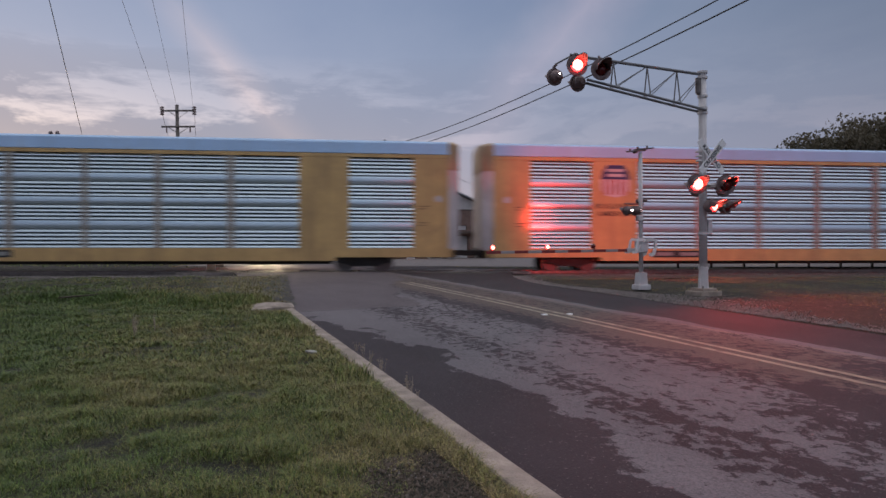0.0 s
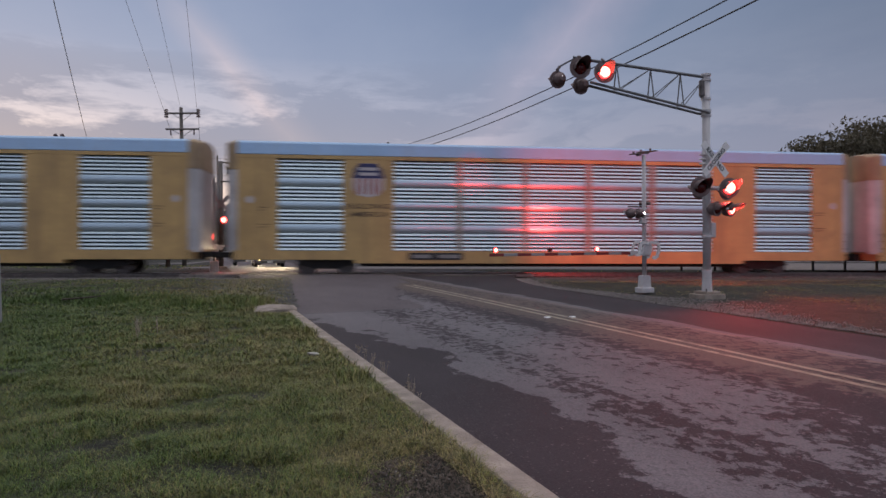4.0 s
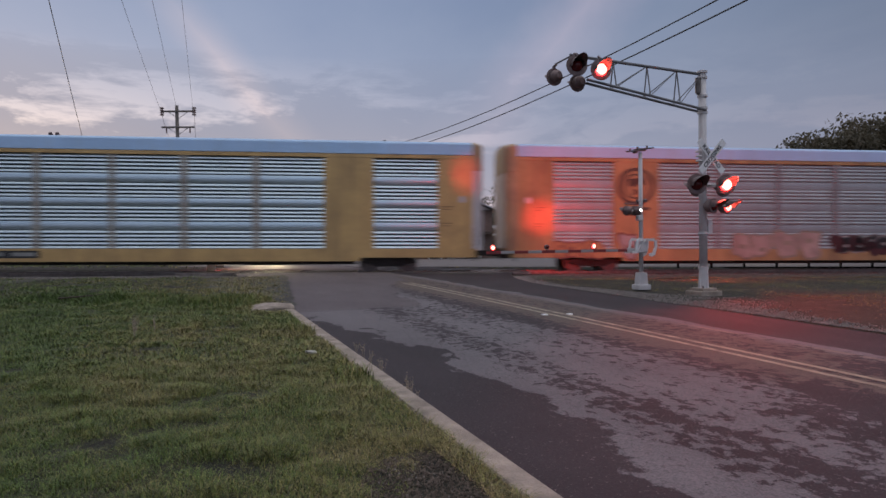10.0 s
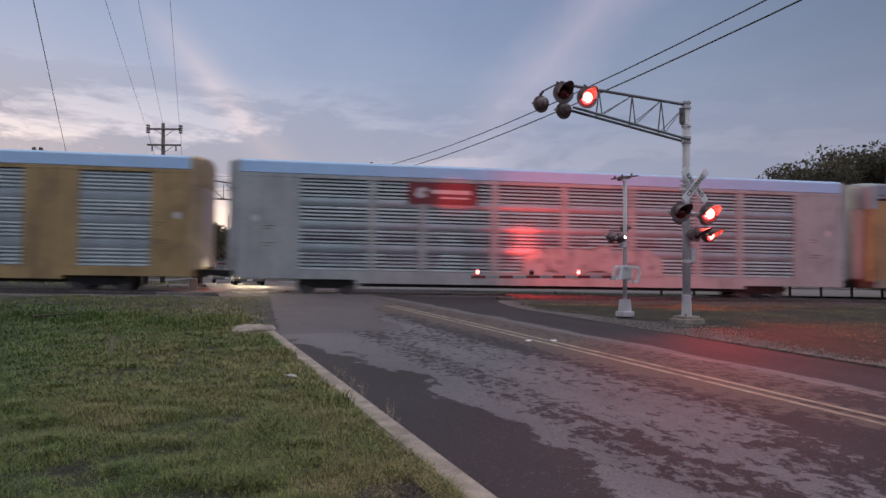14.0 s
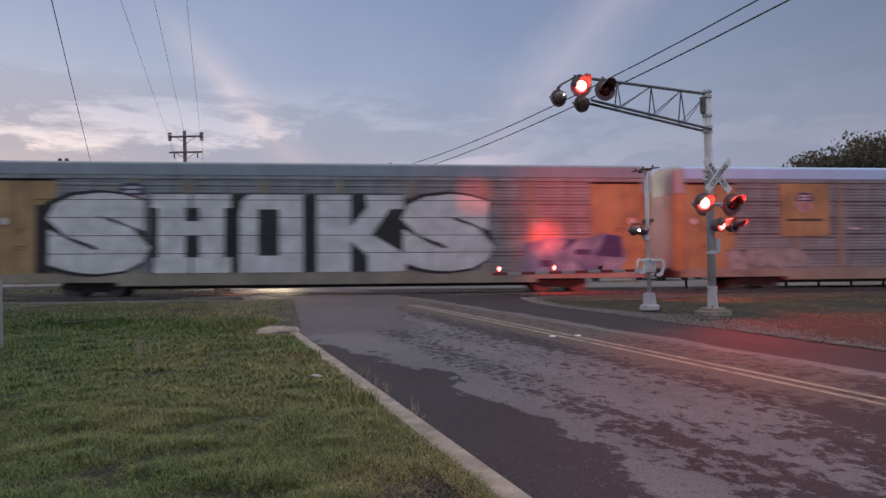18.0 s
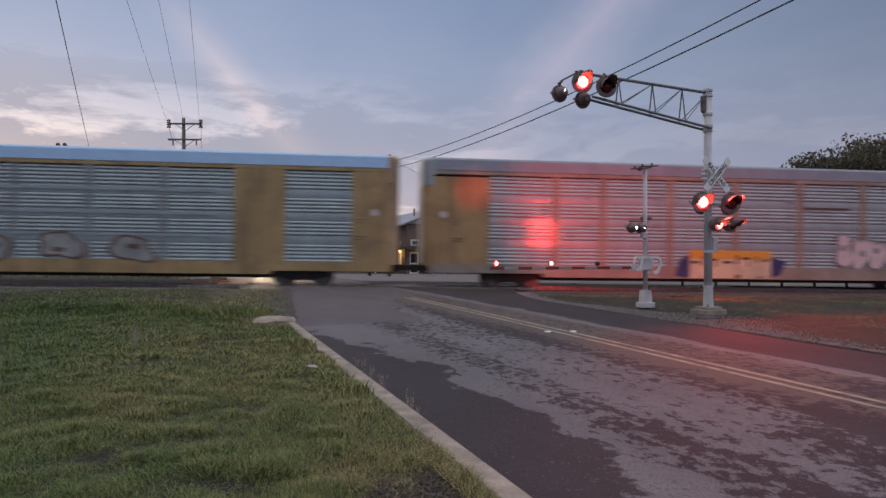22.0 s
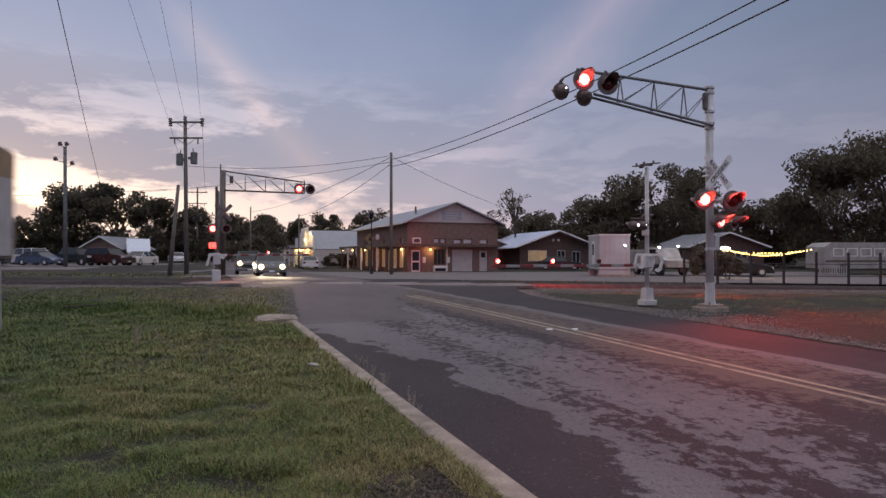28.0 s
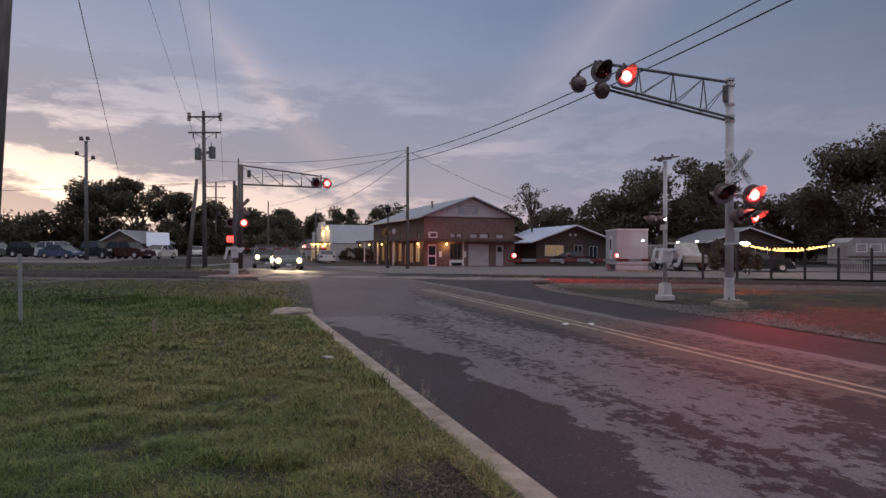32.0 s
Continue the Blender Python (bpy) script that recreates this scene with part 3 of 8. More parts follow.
    col = mix(calc("MULTIPLY", step(grit, 0.4, 0.7), 0.5), col, (0.03, 0.027, 0.03))
    col = mix(calc("MULTIPLY", step(tex(22, 6, (1, 0.7, 1), 0.7), 0.54, 0.64), 0.38), col, (0.045, 0.04, 0.043))
    col = mix(calc("MULTIPLY", step(tex(38, 2, (1, 1, 1)), 0.64, 0.76), 0.6), col, (0.30, 0.27, 0.25))
    # a transverse seam where the crossing's apron begins
    col = mix(calc("MULTIPLY", step(calc("ABSOLUTE", calc("SUBTRACT", calc("ADD", along, calc("MULTIPLY", tone, 0.2)), 13.55)), 0.04, 0.015), calc("MULTIPLY", step(across, 5.0, 4.0), 0.7)), col, (0.03, 0.028, 0.03))
    l.new(col, b.inputs["Base Color"])
    b.inputs["Roughness"].default_value = 0.8
    b.inputs["Specular IOR Level"].default_value = 0.18
    bp = n.new("ShaderNodeBump")
    bp.inputs["Strength"].default_value, bp.inputs["Distance"].default_value = 0.5, 0.012
    l.new(calc("SUBTRACT", grit, calc("MULTIPLY", dark, 0.5)), bp.inputs["Height"])
    l.new(bp.outputs[0], b.inputs["Normal"])
    return m


M["road"] = road_material()
ss = [i * 0.5 for i in range(-20, 48)] + [24 + i * 0.25 for i in range(56)] + [38 + i * 0.5 for i in range(14)] + [45 + i * 4 for i in range(60)]


def road_right(s):
    """The road's far edge: it flares at the crossing."""
    if s > 31:
        return max(11.3, 14.0 - 0.5 * (s - 31))
    return 10.12 + 0.045 * max(0, s - 8) + 0.03 * max(0, min(s, 27) - 17) ** 2


def road_lift(n):
    return 0.02 - 0.0016 * (n - 6.7) ** 2


def road_point(s, i):
    n = 1.80 + (road_right(s) - 1.80) * i / 24 + (0.07 * noise.noise(Vector((s * 1.7, 4.0, 2.0))) if i == 24 else 0)
    p = on_road(s, n, road_lift(min(n, 11.0)))
    if abs(side_of_track(p.x, p.y)) < 1.75:
        p.z = rail_z((p - TO).dot(TD)) - 0.05
    return p


road = sheet("road", [[road_point(s, i) for i in range(25)] for s in ss], M["road"], "patched grey asphalt road crossing the track", "road")


def strip(name, s0, s1, n0, n1, lift, mat, label, category, step=0.5, kind="structure", parent=None):
    k = max(2, int((s1 - s0) / step) + 1)
    rows = [[on_road(s0 + (s1 - s0) * i / (k - 1), n, road_lift(n) + lift) for n in (n0, n1)] for i in range(k)]
    return sheet(name, rows, mat, label, category, kind)


for off in (-0.13, 0.13):
    strip("road_line", -8, 20.6, 6.64 + off - 0.05, 6.64 + off + 0.05, 0.004, M["yellow_line"], "worn yellow centre line painted on asphalt", "road marking")
# raised pavement markers beside the line
for s, n in ((11.05, 6.35), (10.95, 6.85)):
    bm = bm_new()
    prism(bm, [(-0.05, 0), (0.05, 0), (0.03, 0.02), (-0.03, 0.02)], -0.05, 0.05)
    mk = single("road_marker", bm, M["white"], "small pale raised marker on the road", "road marker")
    p = on_road(s, n, road_lift(n))
    mk.matrix_world = pose(p.x, p.y, p.z, 0, 0, 20)
# street and yard paving on the far side
paving = sheet("pavement", [[(x, y, ground_z(x, y) + 0.015) for x in (-14 + 0.0, -8, 0, 8, 16, 24, 34)] for y in [36 + i * 2 for i in range(13)]], M["patch_asphalt"], "grey paved yard beyond the track", "pavement")
lot = sheet("pavement_lot", [[(x, y, ground_z(x, y) + 0.015) for x in (-90, -70, -50, -40, -30, -20)] for y in (54, 58, 64, 72, 82)], M["patch_asphalt"], "pale gravel car park beyond the track", "pavement")

# turf strip that runs up to the kerb
sheet("turf_edge", [[(*on_road(s, n).to_2d(), turf_z(*on_road(s, n).to_2d()) - (0.12 if j == 0 else 0.004)) for j, n in enumerate((0.35, 0.55, 0.8, 1.0, 1.2, 1.4, 1.55, 1.68))] for s in [-10 + 0.25 * i for i in range(95)]], M["ground"], "turf and soil beside the kerb", "ground")
# kerb
KN0, KN1 = 1.67, 1.89
bm = bm_new()
prev = None
path = [(s, 0.0) for s in [-10 + 0.5 * i for i in range(47)]] + [(13.35, 0.0)]
for s, _ in path:
    a = [on_road(s, n, road_lift(1.95) + h) for n, h in ((KN0, -0.2), (KN0, 0.10), (KN0 + 0.02, 0.125), (KN1 - 0.03, 0.125), (KN1, 0.10), (KN1 + 0.02, -0.1))]
    a = [bm.verts.new(v) for v in a]
    if prev:
        for i in range(5):
            bm.faces.new((prev[i], prev[i + 1], a[i + 1], a[i]))
    else:
        bm.faces.new(a)
    prev = a
bm.faces.new(prev[::-1])
bmesh.ops.recalc_face_normals(bm, faces=bm.faces[:])
kerb = single("kerb", bm, M["concrete"], "pale concrete kerb between turf and asphalt", "kerb", "structure")
# its end widens into a slab that slopes down into the turf, away from the road
bm = bm_new()
z = on_road(13.3, 1.8).z + 0.02
rim = []
for n, wide, h in ((KN1 + 0.01, 0.24, 0.125), (1.62, 0.36, 0.15), (1.38, 0.42, 0.15), (1.16, 0.40, 0.12), (1.02, 0.30, 0.06), (0.88, 0.2, -0.02)):
    c = on_road(13.35, n)
    rim.append([bm.verts.new((*(c + RD * k).to_2d(), z + q)) for k, q in ((-wide * 0.9, -0.15), (-wide, h - 0.03), (-wide * 0.8, h), (wide * 0.8, h + 0.02), (wide, h - 0.02), (wide, -0.15))])
for a, b_ in zip(rim, rim[1:]):
    for i in range(5):
        bm.faces.new((a[i], a[i + 1], b_[i + 1], b_[i]))
bm.faces.new(rim[0][::-1])
bm.faces.new(rim[-1])
bmesh.ops.recalc_face_normals(bm, faces=bm.faces[:])
single("kerb_end", bm, M["concrete"], "sloping concrete end of the kerb in the turf", "kerb", "structure")
# ragged broken edge of the asphalt beyond the kerb
def turf_right(s):
    """How far the turf reaches over the road's edge beyond the kerb."""
    return 1.95 + 0.125 * min(max(0.0, s - 13.3), 13.0)


def edge_z(s, n):
    p = on_road(s, n)
    k = max(0.0, min(1.0, (n - 1.0) / (turf_right(s) - 1.0)))
    low = on_road(s, n, road_lift(n) + 0.012).z
    high = turf_z(*on_road(s, min(n, 1.6)).to_2d()) + 0.004
    return high + (low - high) * k * k


rows_ = []
for i in range(64):
    q = 13.25 + 0.22 * i
    end = turf_right(q) + 0.16 * noise.noise(Vector((q * 1.3, 2.0, 9.0))) + 0.12 * noise.noise(Vector((q * 4.0, 5.0, 9.0)))
    row = []
    for k in range(11):
        n_ = 0.3 + (end - 0.3) * k / 10
        e = on_road(q, n_)
        e.z = edge_z(q, n_) - (0.06 if k == 0 else 0)
        row.append(e)
    rows_.append(row)
sheet("road_edge", rows_, M["shoulder"], "crumbling stony edge between the road and the turf", "gravel")
# stony shoulders along the track
def shoulder_point(u, v):
    q = on_track(u, v)
    return (q.x, q.y, turf_z(q.x, q.y) + (0.075 if abs(v) < 3.2 else 0.014))


for u0, u1, v0, v1 in ((-150, -13.5, -11.0, -2.5), (-0.5, 150, -6.0, -2.5)):
    k = int((u1 - u0) / 1.5) + 1
    sheet("gravel_shoulder", [[shoulder_point(u0 + (u1 - u0) * i / (k - 1), v0 + (v1 - v0) * j / 6) for j in range(7)] for i in range(k)], M["shoulder"], "dark stony shoulder beside the track", "gravel")

# ---- track ----
us = [-160 + 4 * i for i in range(81)]
prof = [(-2.6, -0.28), (-1.9, -0.22), (-1.35, -0.15), (0, -0.145), (1.35, -0.15), (1.9, -0.22), (2.6, -0.28)]
bed = sheet("ballast_bed", [[on_track(u + 0.0, v, h) for v, h in prof] for u in us], M["ballast"], "dark crushed stone bed under the track", "track bed")
rail_prof = [(-0.035, 0), (-0.037, -0.03), (-0.01, -0.045), (-0.01, -0.12), (-0.07, -0.145), (-0.07, -0.158), (0.07, -0.158), (0.07, -0.145), (0.01, -0.12), (0.01, -0.045), (0.037, -0.03), (0.035, 0)]
for v in (-0.755, 0.755):
    bm = bm_new()
    prev = None
    for u in us:
        a = [bm.verts.new(on_track(u, v + p, h)) for p, h in rail_prof]
        if prev:
            for i in range(len(a)):
                bm.faces.new((prev[i], prev[(i + 1) % len(a)], a[(i + 1) % len(a)], a[i]))
        prev = a
    bmesh.ops.recalc_face_normals(bm, faces=bm.faces[:])
    single("rail", bm, M["rail"], "worn steel rail with a bright running edge", "rail", "structure")
bm = bm_new()
box(bm, -0.11, 0.11, -1.3, 1.3, -0.18, -0.02, 0.015)
tie_mesh = mesh_of("tie", bm, M["tie"])
ties = root("track_ties", Matrix(), "dark wooden ties under the rails", "track ties")
ties["kind"] = "structure"
for i in range(-70, 80):
    u = i * 0.55
    t = part("tie", tie_mesh, None, ties)
    t.matrix_basis = Matrix.Translation(on_track(u, 0, -0.135)) @ pose(0, 0, 0, 0, 0, math.degrees(TRACK) + random.uniform(-0.6, 0.6))
# concrete planks that carry the road over the rails
planks = root("crossing_planks", Matrix(), "pale concrete crossing planks between and beside the rails", "crossing planks")
planks["kind"] = "structure"
cu = (on_road(31.0, 6.6) - TO).dot(TD)
for v0, v1 in ((-1.45, -0.83), (-0.67, -0.01), (0.01, 0.67), (0.83, 1.45)):
    for i in range(6):
        bm = bm_new()
        box(bm, -1.31, 1.31, v0, v1, -0.14, -0.004, 0.012)
        p = part("plank", bm, M["plank"], planks)
        u = cu - 5.6 + 2.64 * i
        p.matrix_basis = Matrix.Translation(on_track(u, 0)) @ pose(0, 0, 0, 0, 0, math.degrees(TRACK))


# ---- the train: car after car of covered racks for motor cars ----
PITCH, SPEED, START = 30.66, 18.296, 1.75
SLIP = [-0.05, 0.2, 0.25, 0.33, 0.45, 0.1, 0.05, 0.1, 0.15, 0.5, 0.85, 0.9, 0.75, 0.95, 0.85, 0.4, 0.95]   # how far each coupling is off an even pitch


def coupling(k):
    return START + PITCH * k + (SLIP[k] if 0 <= k < len(SLIP) else 0.0)


def panel_outline(kind, z0, z1, y):
    """The side sheet's section: groups of ridges between plain bulged bands."""
    pts = []
    if kind == "banded":
        step = 0.165
        for r, (b, ridges) in enumerate(((0.05, 5), (1.257, 4), (2.275, 4), (3.31, 5))):
            for i in range(ridges):
                c = z0 + b + step * i - 0.04
                pts += [(y + SLOT, c - 0.034), (y + SLOT, c - 0.002), (y - 0.012, c), (y - 0.020, c + 0.012), (y - 0.018, c + 0.030), (y - 0.008, c + 0.056), (y + 0.012, c + 0.090), (y + 0.036, c + 0.118)]
            if r < 3:
                wide = ((1.257, 2.275, 3.31)[r] - b - step * (ridges - 1)) - 0.165
                pts += [(y + SLOT, c + 0.120), (y + SLOT, c + 0.136)]
                pts += [(y + 0.018 - 0.030 * math.sin(math.pi * f), c + 0.138 + (wide - 0.012) * f) for f in (0.0, 0.15, 0.3, 0.45, 0.6, 0.75, 0.9, 1.0)]
    elif kind == "grouped":
        for r, (b, ridges) in enumerate(((0.05, 5), (1.257, 4), (2.275, 4), (3.31, 5))):
            for i in range(ridges):
                c = z0 + b + 0.165 * i - 0.04
                pts += [(y + 0.045, c - 0.030), (y + 0.045, c - 0.004), (y - 0.012, c), (y - 0.014, c + 0.024), (y - 0.004, c + 0.060), (y + 0.016, c + 0.100)]
            if r < 3:
                wide = ((1.257, 2.275, 3.31)[r] - b - 0.165 * (ridges - 1)) - 0.20
                pts += [(y + 0.004 - 0.010 * math.sin(math.pi * f), c + 0.125 + wide * f) for f in (0.0, 0.25, 0.5, 0.75, 1.0)]
    elif kind == "ribbed":
        k = 34
        h = (z1 - z0) / k
        for i in range(k):
            b = z0 + i * h
            deep = 0.05 if i % 8 == 7 else 0.032
            pts += [(y + deep, b), (y + deep, b + h * 0.22), (y - 0.02, b + h * 0.38), (y - 0.02, b + h * 0.85)]
    else:
        k = 26
        h = (z1 - z0) / k
        for i in range(k):
            b = z0 + i * h
            deep = 0.06 if i % 5 == 4 else 0.012
            pts += [(y + deep, b), (y + deep, b + h * 0.2), (y - 0.008, b + h * 0.3), (y - 0.008, b + h * 0.9)]
    return pts


PANELS = {}
SLOT = 0.085                        # depth of the open slots between ridges


def panel_mesh(kind, length, z0, z1, mat):
    key = (kind, round(length, 2), z0, z1, mat.name)
    if key not in PANELS:
        pts = panel_outline(kind, z0, z1, 0.0)
        a = [(0, *p) for p in pts]
        b = [(length, *p) for p in pts]
        n = len(pts)
        back = [(0, 0.09, z0), (0, 0.09, z1), (length, 0.09, z0), (length, 0.09, z1)]
        fs = [(i, n + i, n + i + 1, i + 1) for i in range(n - 1) if pts[i][0] < SLOT or pts[i + 1][0] < SLOT]
        fs += [tuple(range(n)) + (2 * n + 1, 2 * n), tuple(range(n, 2 * n)) + (2 * n + 3, 2 * n + 2), (0, 2 * n, 2 * n + 2, n), (n - 1, 2 * n - 1, 2 * n + 3, 2 * n + 1)]
        me = bpy.data.meshes.new("side_panel")
        me.from_pydata(a + b + back, [], fs)
        me.materials.append(mat)
        PANELS[key] = me
    return PANELS[key]


def roof_outline(top, half, eave, shoulder=5.80):
    pts = [(-half, eave), (-half - 0.02, eave + 0.02), (-half + 0.01, shoulder)]
    for i in range(1, 16):
        a = math.pi * i / 16
        pts.append((-(half - 0.01) * math.cos(a), shoulder + (top - shoulder) * math.sin(a)))
    pts += [(half - 0.01, shoulder), (half + 0.02, eave + 0.02), (half, eave)]
    return pts


TRUCK = {}


def truck(parent, x):
    """A two-axle truck under the car."""
    if not TRUCK:
        bm = bm_new()
        for s in (-1, 1):
            prism(bm, [(-1.25, 0.42), (-1.1, 0.62), (-0.45, 0.70), (0.45, 0.70), (1.1, 0.62), (1.25, 0.42), (0.9, 0.36), (0.5, 0.24), (-0.5, 0.24), (-0.9, 0.36)], s * 1.0 - 0.07, s * 1.0 + 0.07, "y")
        box(bm, -0.22, 0.22, -1.1, 1.1, 0.42, 0.72)
        TRUCK["frame"] = mesh_of("truck_frame", bm, M["under"])
        bm = bm_new()
        for s in (-1, 1):
            rod(bm, (0, s * 0.72, 0), (0, s * 0.82, 0), 0.42, seg=24)
            rod(bm, (0, s * 0.82, 0), (0, s * 0.85, 0), 0.17, seg=12)
            rod(bm, (0, s * 0.68, 0), (0, s * 0.72, 0), 0.455, seg=24)
        rod(bm, (0, -1.05, 0), (0, 1.05, 0), 0.08)
        TRUCK["wheels"] = mesh_of("wheelset", bm, M["steel"])
        bm = bm_new()
        for i in range(5):
            rod(bm, (0, 0, 0.30 + 0.06 * i), (0, 0, 0.33 + 0.06 * i), 0.12, seg=10)
        TRUCK["spring"] = mesh_of("spring", bm, M["under"])
    f = part("truck_frame", TRUCK["frame"], None, parent)
    f.location = (x, 0, 0)
    for dx in (-0.88, 0.88):
        w = part("wheelset", TRUCK["wheels"], None, f)
        w.location = (dx, 0, 0.42)
    for s in (-1, 1):
        w = part("spring", TRUCK["spring"], None, f)
        w.location = (0, s * 1.0, 0)


TOP, EAVE, HALF, SILL = 6.03, 5.14, 1.52, 0.50


def text_mesh(body, size, mat, bold=0.0, width=1.0, depth=0.004):
    cu = bpy.data.curves.new("lettering", "FONT")
    cu.body, cu.size, cu.extrude, cu.offset = body, size, depth, bold
    cu.align_x, cu.align_y, cu.resolution_u = "CENTER", "CENTER", 3
    ob = bpy.data.objects.new("lettering", cu)
    scene.collection.objects.link(ob)
    me = bpy.data.meshes.new_from_object(ob.evaluated_get(bpy.context.evaluated_depsgraph_get()))
    bpy.data.objects.remove(ob)
    bpy.data.curves.remove(cu)
    # stand it up, facing the near side
    for v in me.vertices:
        v.co = (v.co.x * width, -v.co.z, v.co.y)
    me.materials.clear()
    me.materials.append(mat)
    return me


bm = bm_new()
for i in range(5):
    rod(bm, (0, -0.16, 0.55 + 0.35 * i), (0, 0.16, 0.55 + 0.35 * i), 0.014, seg=6)
for y in (-0.16, 0.16):
    rod(bm, (0, y, 0.5), (0, y, 2.0), 0.014, seg=6)
LADDER = [mesh_of("ladder", bm, M["under"])]


def rack_car(k, style):
    """One rack car. Its x runs along the track, the near side looks to -y, z is over the rail."""
    length = coupling(k) - coupling(k - 1)
    a, b = -length / 2 + 0.72, length / 2 - 0.36
    car = root("rack_car", Matrix(), style["label"], "rail car", "cars of the passing train")
    frame_mat, sheet_mat, end_mat = M[style["frame"]], M[style["sheet"]], M[style.get("solid", style["frame"])]
    bm = bm_new()
    prism(bm, roof_outline(TOP, HALF, EAVE + 0.17), a + 0.5, b - 0.5)
    part("roof", bm, M[style.get("roof", "roof")], car)
    for s in (-1, 1):
        bm = bm_new()
        box(bm, a + 0.5, b - 0.5, s * (HALF - 0.04) - 0.05, s * (HALF - 0.04) + 0.05, EAVE, EAVE + 0.165, 0.008)
        part("top_rail", bm, M[style.get("rail", style["frame"])], car)
    # hoods and corner posts that draw in towards both ends
    hood_mat = M[style.get("hood", "hood")]
    for s, x0, x1 in ((-1, a + 0.5, a), (1, b - 0.5, b)):
        bm = bm_new()
        rings = []
        for f in (0.0, 0.35, 0.7, 1.0):
            draw = 0.24 * f * f
            rings.append([bm.verts.new((x0 + (x1 - x0) * f, p * (1 - draw / HALF), q if q < 4.8 else q - 0.10 * f * f)) for p, q in roof_outline(TOP + 0.012, HALF + 0.005, 4.62)])
        n = len(rings[0])
        for q0, q1 in zip(rings, rings[1:]):
            for i in range(n):
                bm.faces.new((q0[i], q0[(i + 1) % n], q1[(i + 1) % n], q1[i]))
        bm.faces.new(rings[0])
        bm.faces.new(rings[-1])
        bmesh.ops.recalc_face_normals(bm, faces=bm.faces[:])
        part("end_hood", bm, hood_mat, car)
        for y in (-1, 1):
            bm = bm_new()
            out = [(x0, y * HALF), (x0 + (x1 - x0) * 0.35, y * (HALF - 0.03)), (x0 + (x1 - x0) * 0.7, y * (HALF - 0.12)), (x1, y * (HALF - 0.24)), (x1, y * (HALF - 0.34)), (x0, y * (HALF - 0.14))]
            prism(bm, out, 0.98, 4.62, "z")
            part("corner_post", bm, M[style["corner"]] if "corner" in style else hood_mat, car)
    # sill and deck
    bm = bm_new()
    box(bm, a + 0.3, b - 0.3, -HALF, HALF, SILL + 0.16, 1.06)
    box(bm, a + 5.6, b - 5.6, -HALF, HALF, SILL, SILL + 0.16)
    part("side_sill", bm, frame_mat, car)
    bm = bm_new()
    box(bm, a + 5.8, b - 5.8, -0.9, 0.9, 0.34, SILL + 0.16)
    box(bm, a - 0.05, b + 0.05, -0.35, 0.35, 0.62, 0.98)
    part("underframe", bm, M["under"], car)
    # black core box stands in for the shade behind the open slots
    bm = bm_new()
    box(bm, a + 0.5, b - 0.5, -HALF + 0.16, HALF - 0.16, 1.06, EAVE)
    part("interior_shell", bm, M["under"], car)
    # bays from the front: kinds of end, panel, solid, post
    x = a + 0.5
    scale = (b - a - 1.0) / sum(w for _, w in style["bays"])
    z0, z1 = 1.06, EAVE
    for kind, w in style["bays"]:
        w *= scale
        for side in (-1, 1):
            if kind == "panel":
                me = panel_mesh(style["rib"], w, z0, z1, sheet_mat)
                p = part("side_panel", me, None, car)
                p.matrix_basis = pose(x, -HALF + 0.05, 0) if side < 0 else pose(x + w, HALF - 0.05, 0, 0, 0, 180)
            else:
                bm = bm_new()
                y = HALF if kind != "end" else HALF - style.get("inset", 0.0)
                lo, hi = (y - 0.14, y) if side > 0 else (-y, -y + 0.14)
                box(bm, x, x + w, lo, hi, z0, z1 if kind != "end" else z1 - style.get("drop", 0.0))
                part({"solid": "solid_panel", "end": "end_panel", "post": "side_post"}[kind], bm, end_mat if kind == "end" else M[style["post"]] if kind == "post" and "post" in style else frame_mat, car)
        x += w
    # end doors in two leaves, each with folds
    for s, xe in ((-1, a + 0.06), (1, b - 0.06)):
        for lo, hi in ((-1.19, -0.02), (0.02, 1.19)):
            bm = bm_new()
            for i in range(4):
                w = (hi - lo) / 4
                box(bm, xe - 0.03 - 0.02 * (i % 2), xe + 0.03 + 0.02 * (i % 2), lo + i * w, lo + (i + 1) * w - 0.01, 1.08, 4.62)
            part("end_door", bm, M[style.get("door", "door")], car)
        bm = bm_new()
        box(bm, xe + s * 0.1, xe + s * (0.80 if s < 0 else 0.44), -0.12, 0.12, 0.72, 0.98, 0.03)
        part("coupler", bm, M["under"], car)
        for y in (-1.36, 1.36):
            lad = part("ladder", LADDER[0], None, car)
            lad.location = (xe - s * 0.35, y * 1.12, 0)
    for x in (a + 4.3, b - 4.3):
        truck(car, x)
    car["front"], car["rear"] = -13.75, 13.75
    return car


PANEL7 = [("end", 1.73), ("panel", 2.85), ("solid", 2.24), ("panel", 2.87), ("post", 0.25), ("panel", 2.81), ("post", 0.22), ("panel", 2.75), ("post", 0.28), ("panel", 2.77),
          ("post", 0.30), ("panel", 2.8), ("solid", 2.2), ("panel", 2.88), ("end", 1.6)]
GREY8 = [("end", 2.5), ("panel", 2.9), ("post", 0.3), ("panel", 1.9), ("post", 0.3), ("panel", 2.9), ("post", 0.3), ("panel", 2.9), ("post", 0.3), ("panel", 2.9), ("post", 0.3),
         ("panel", 2.9), ("post", 0.3), ("panel", 1.8), ("post", 0.3), ("panel", 2.6), ("end", 2.4)]
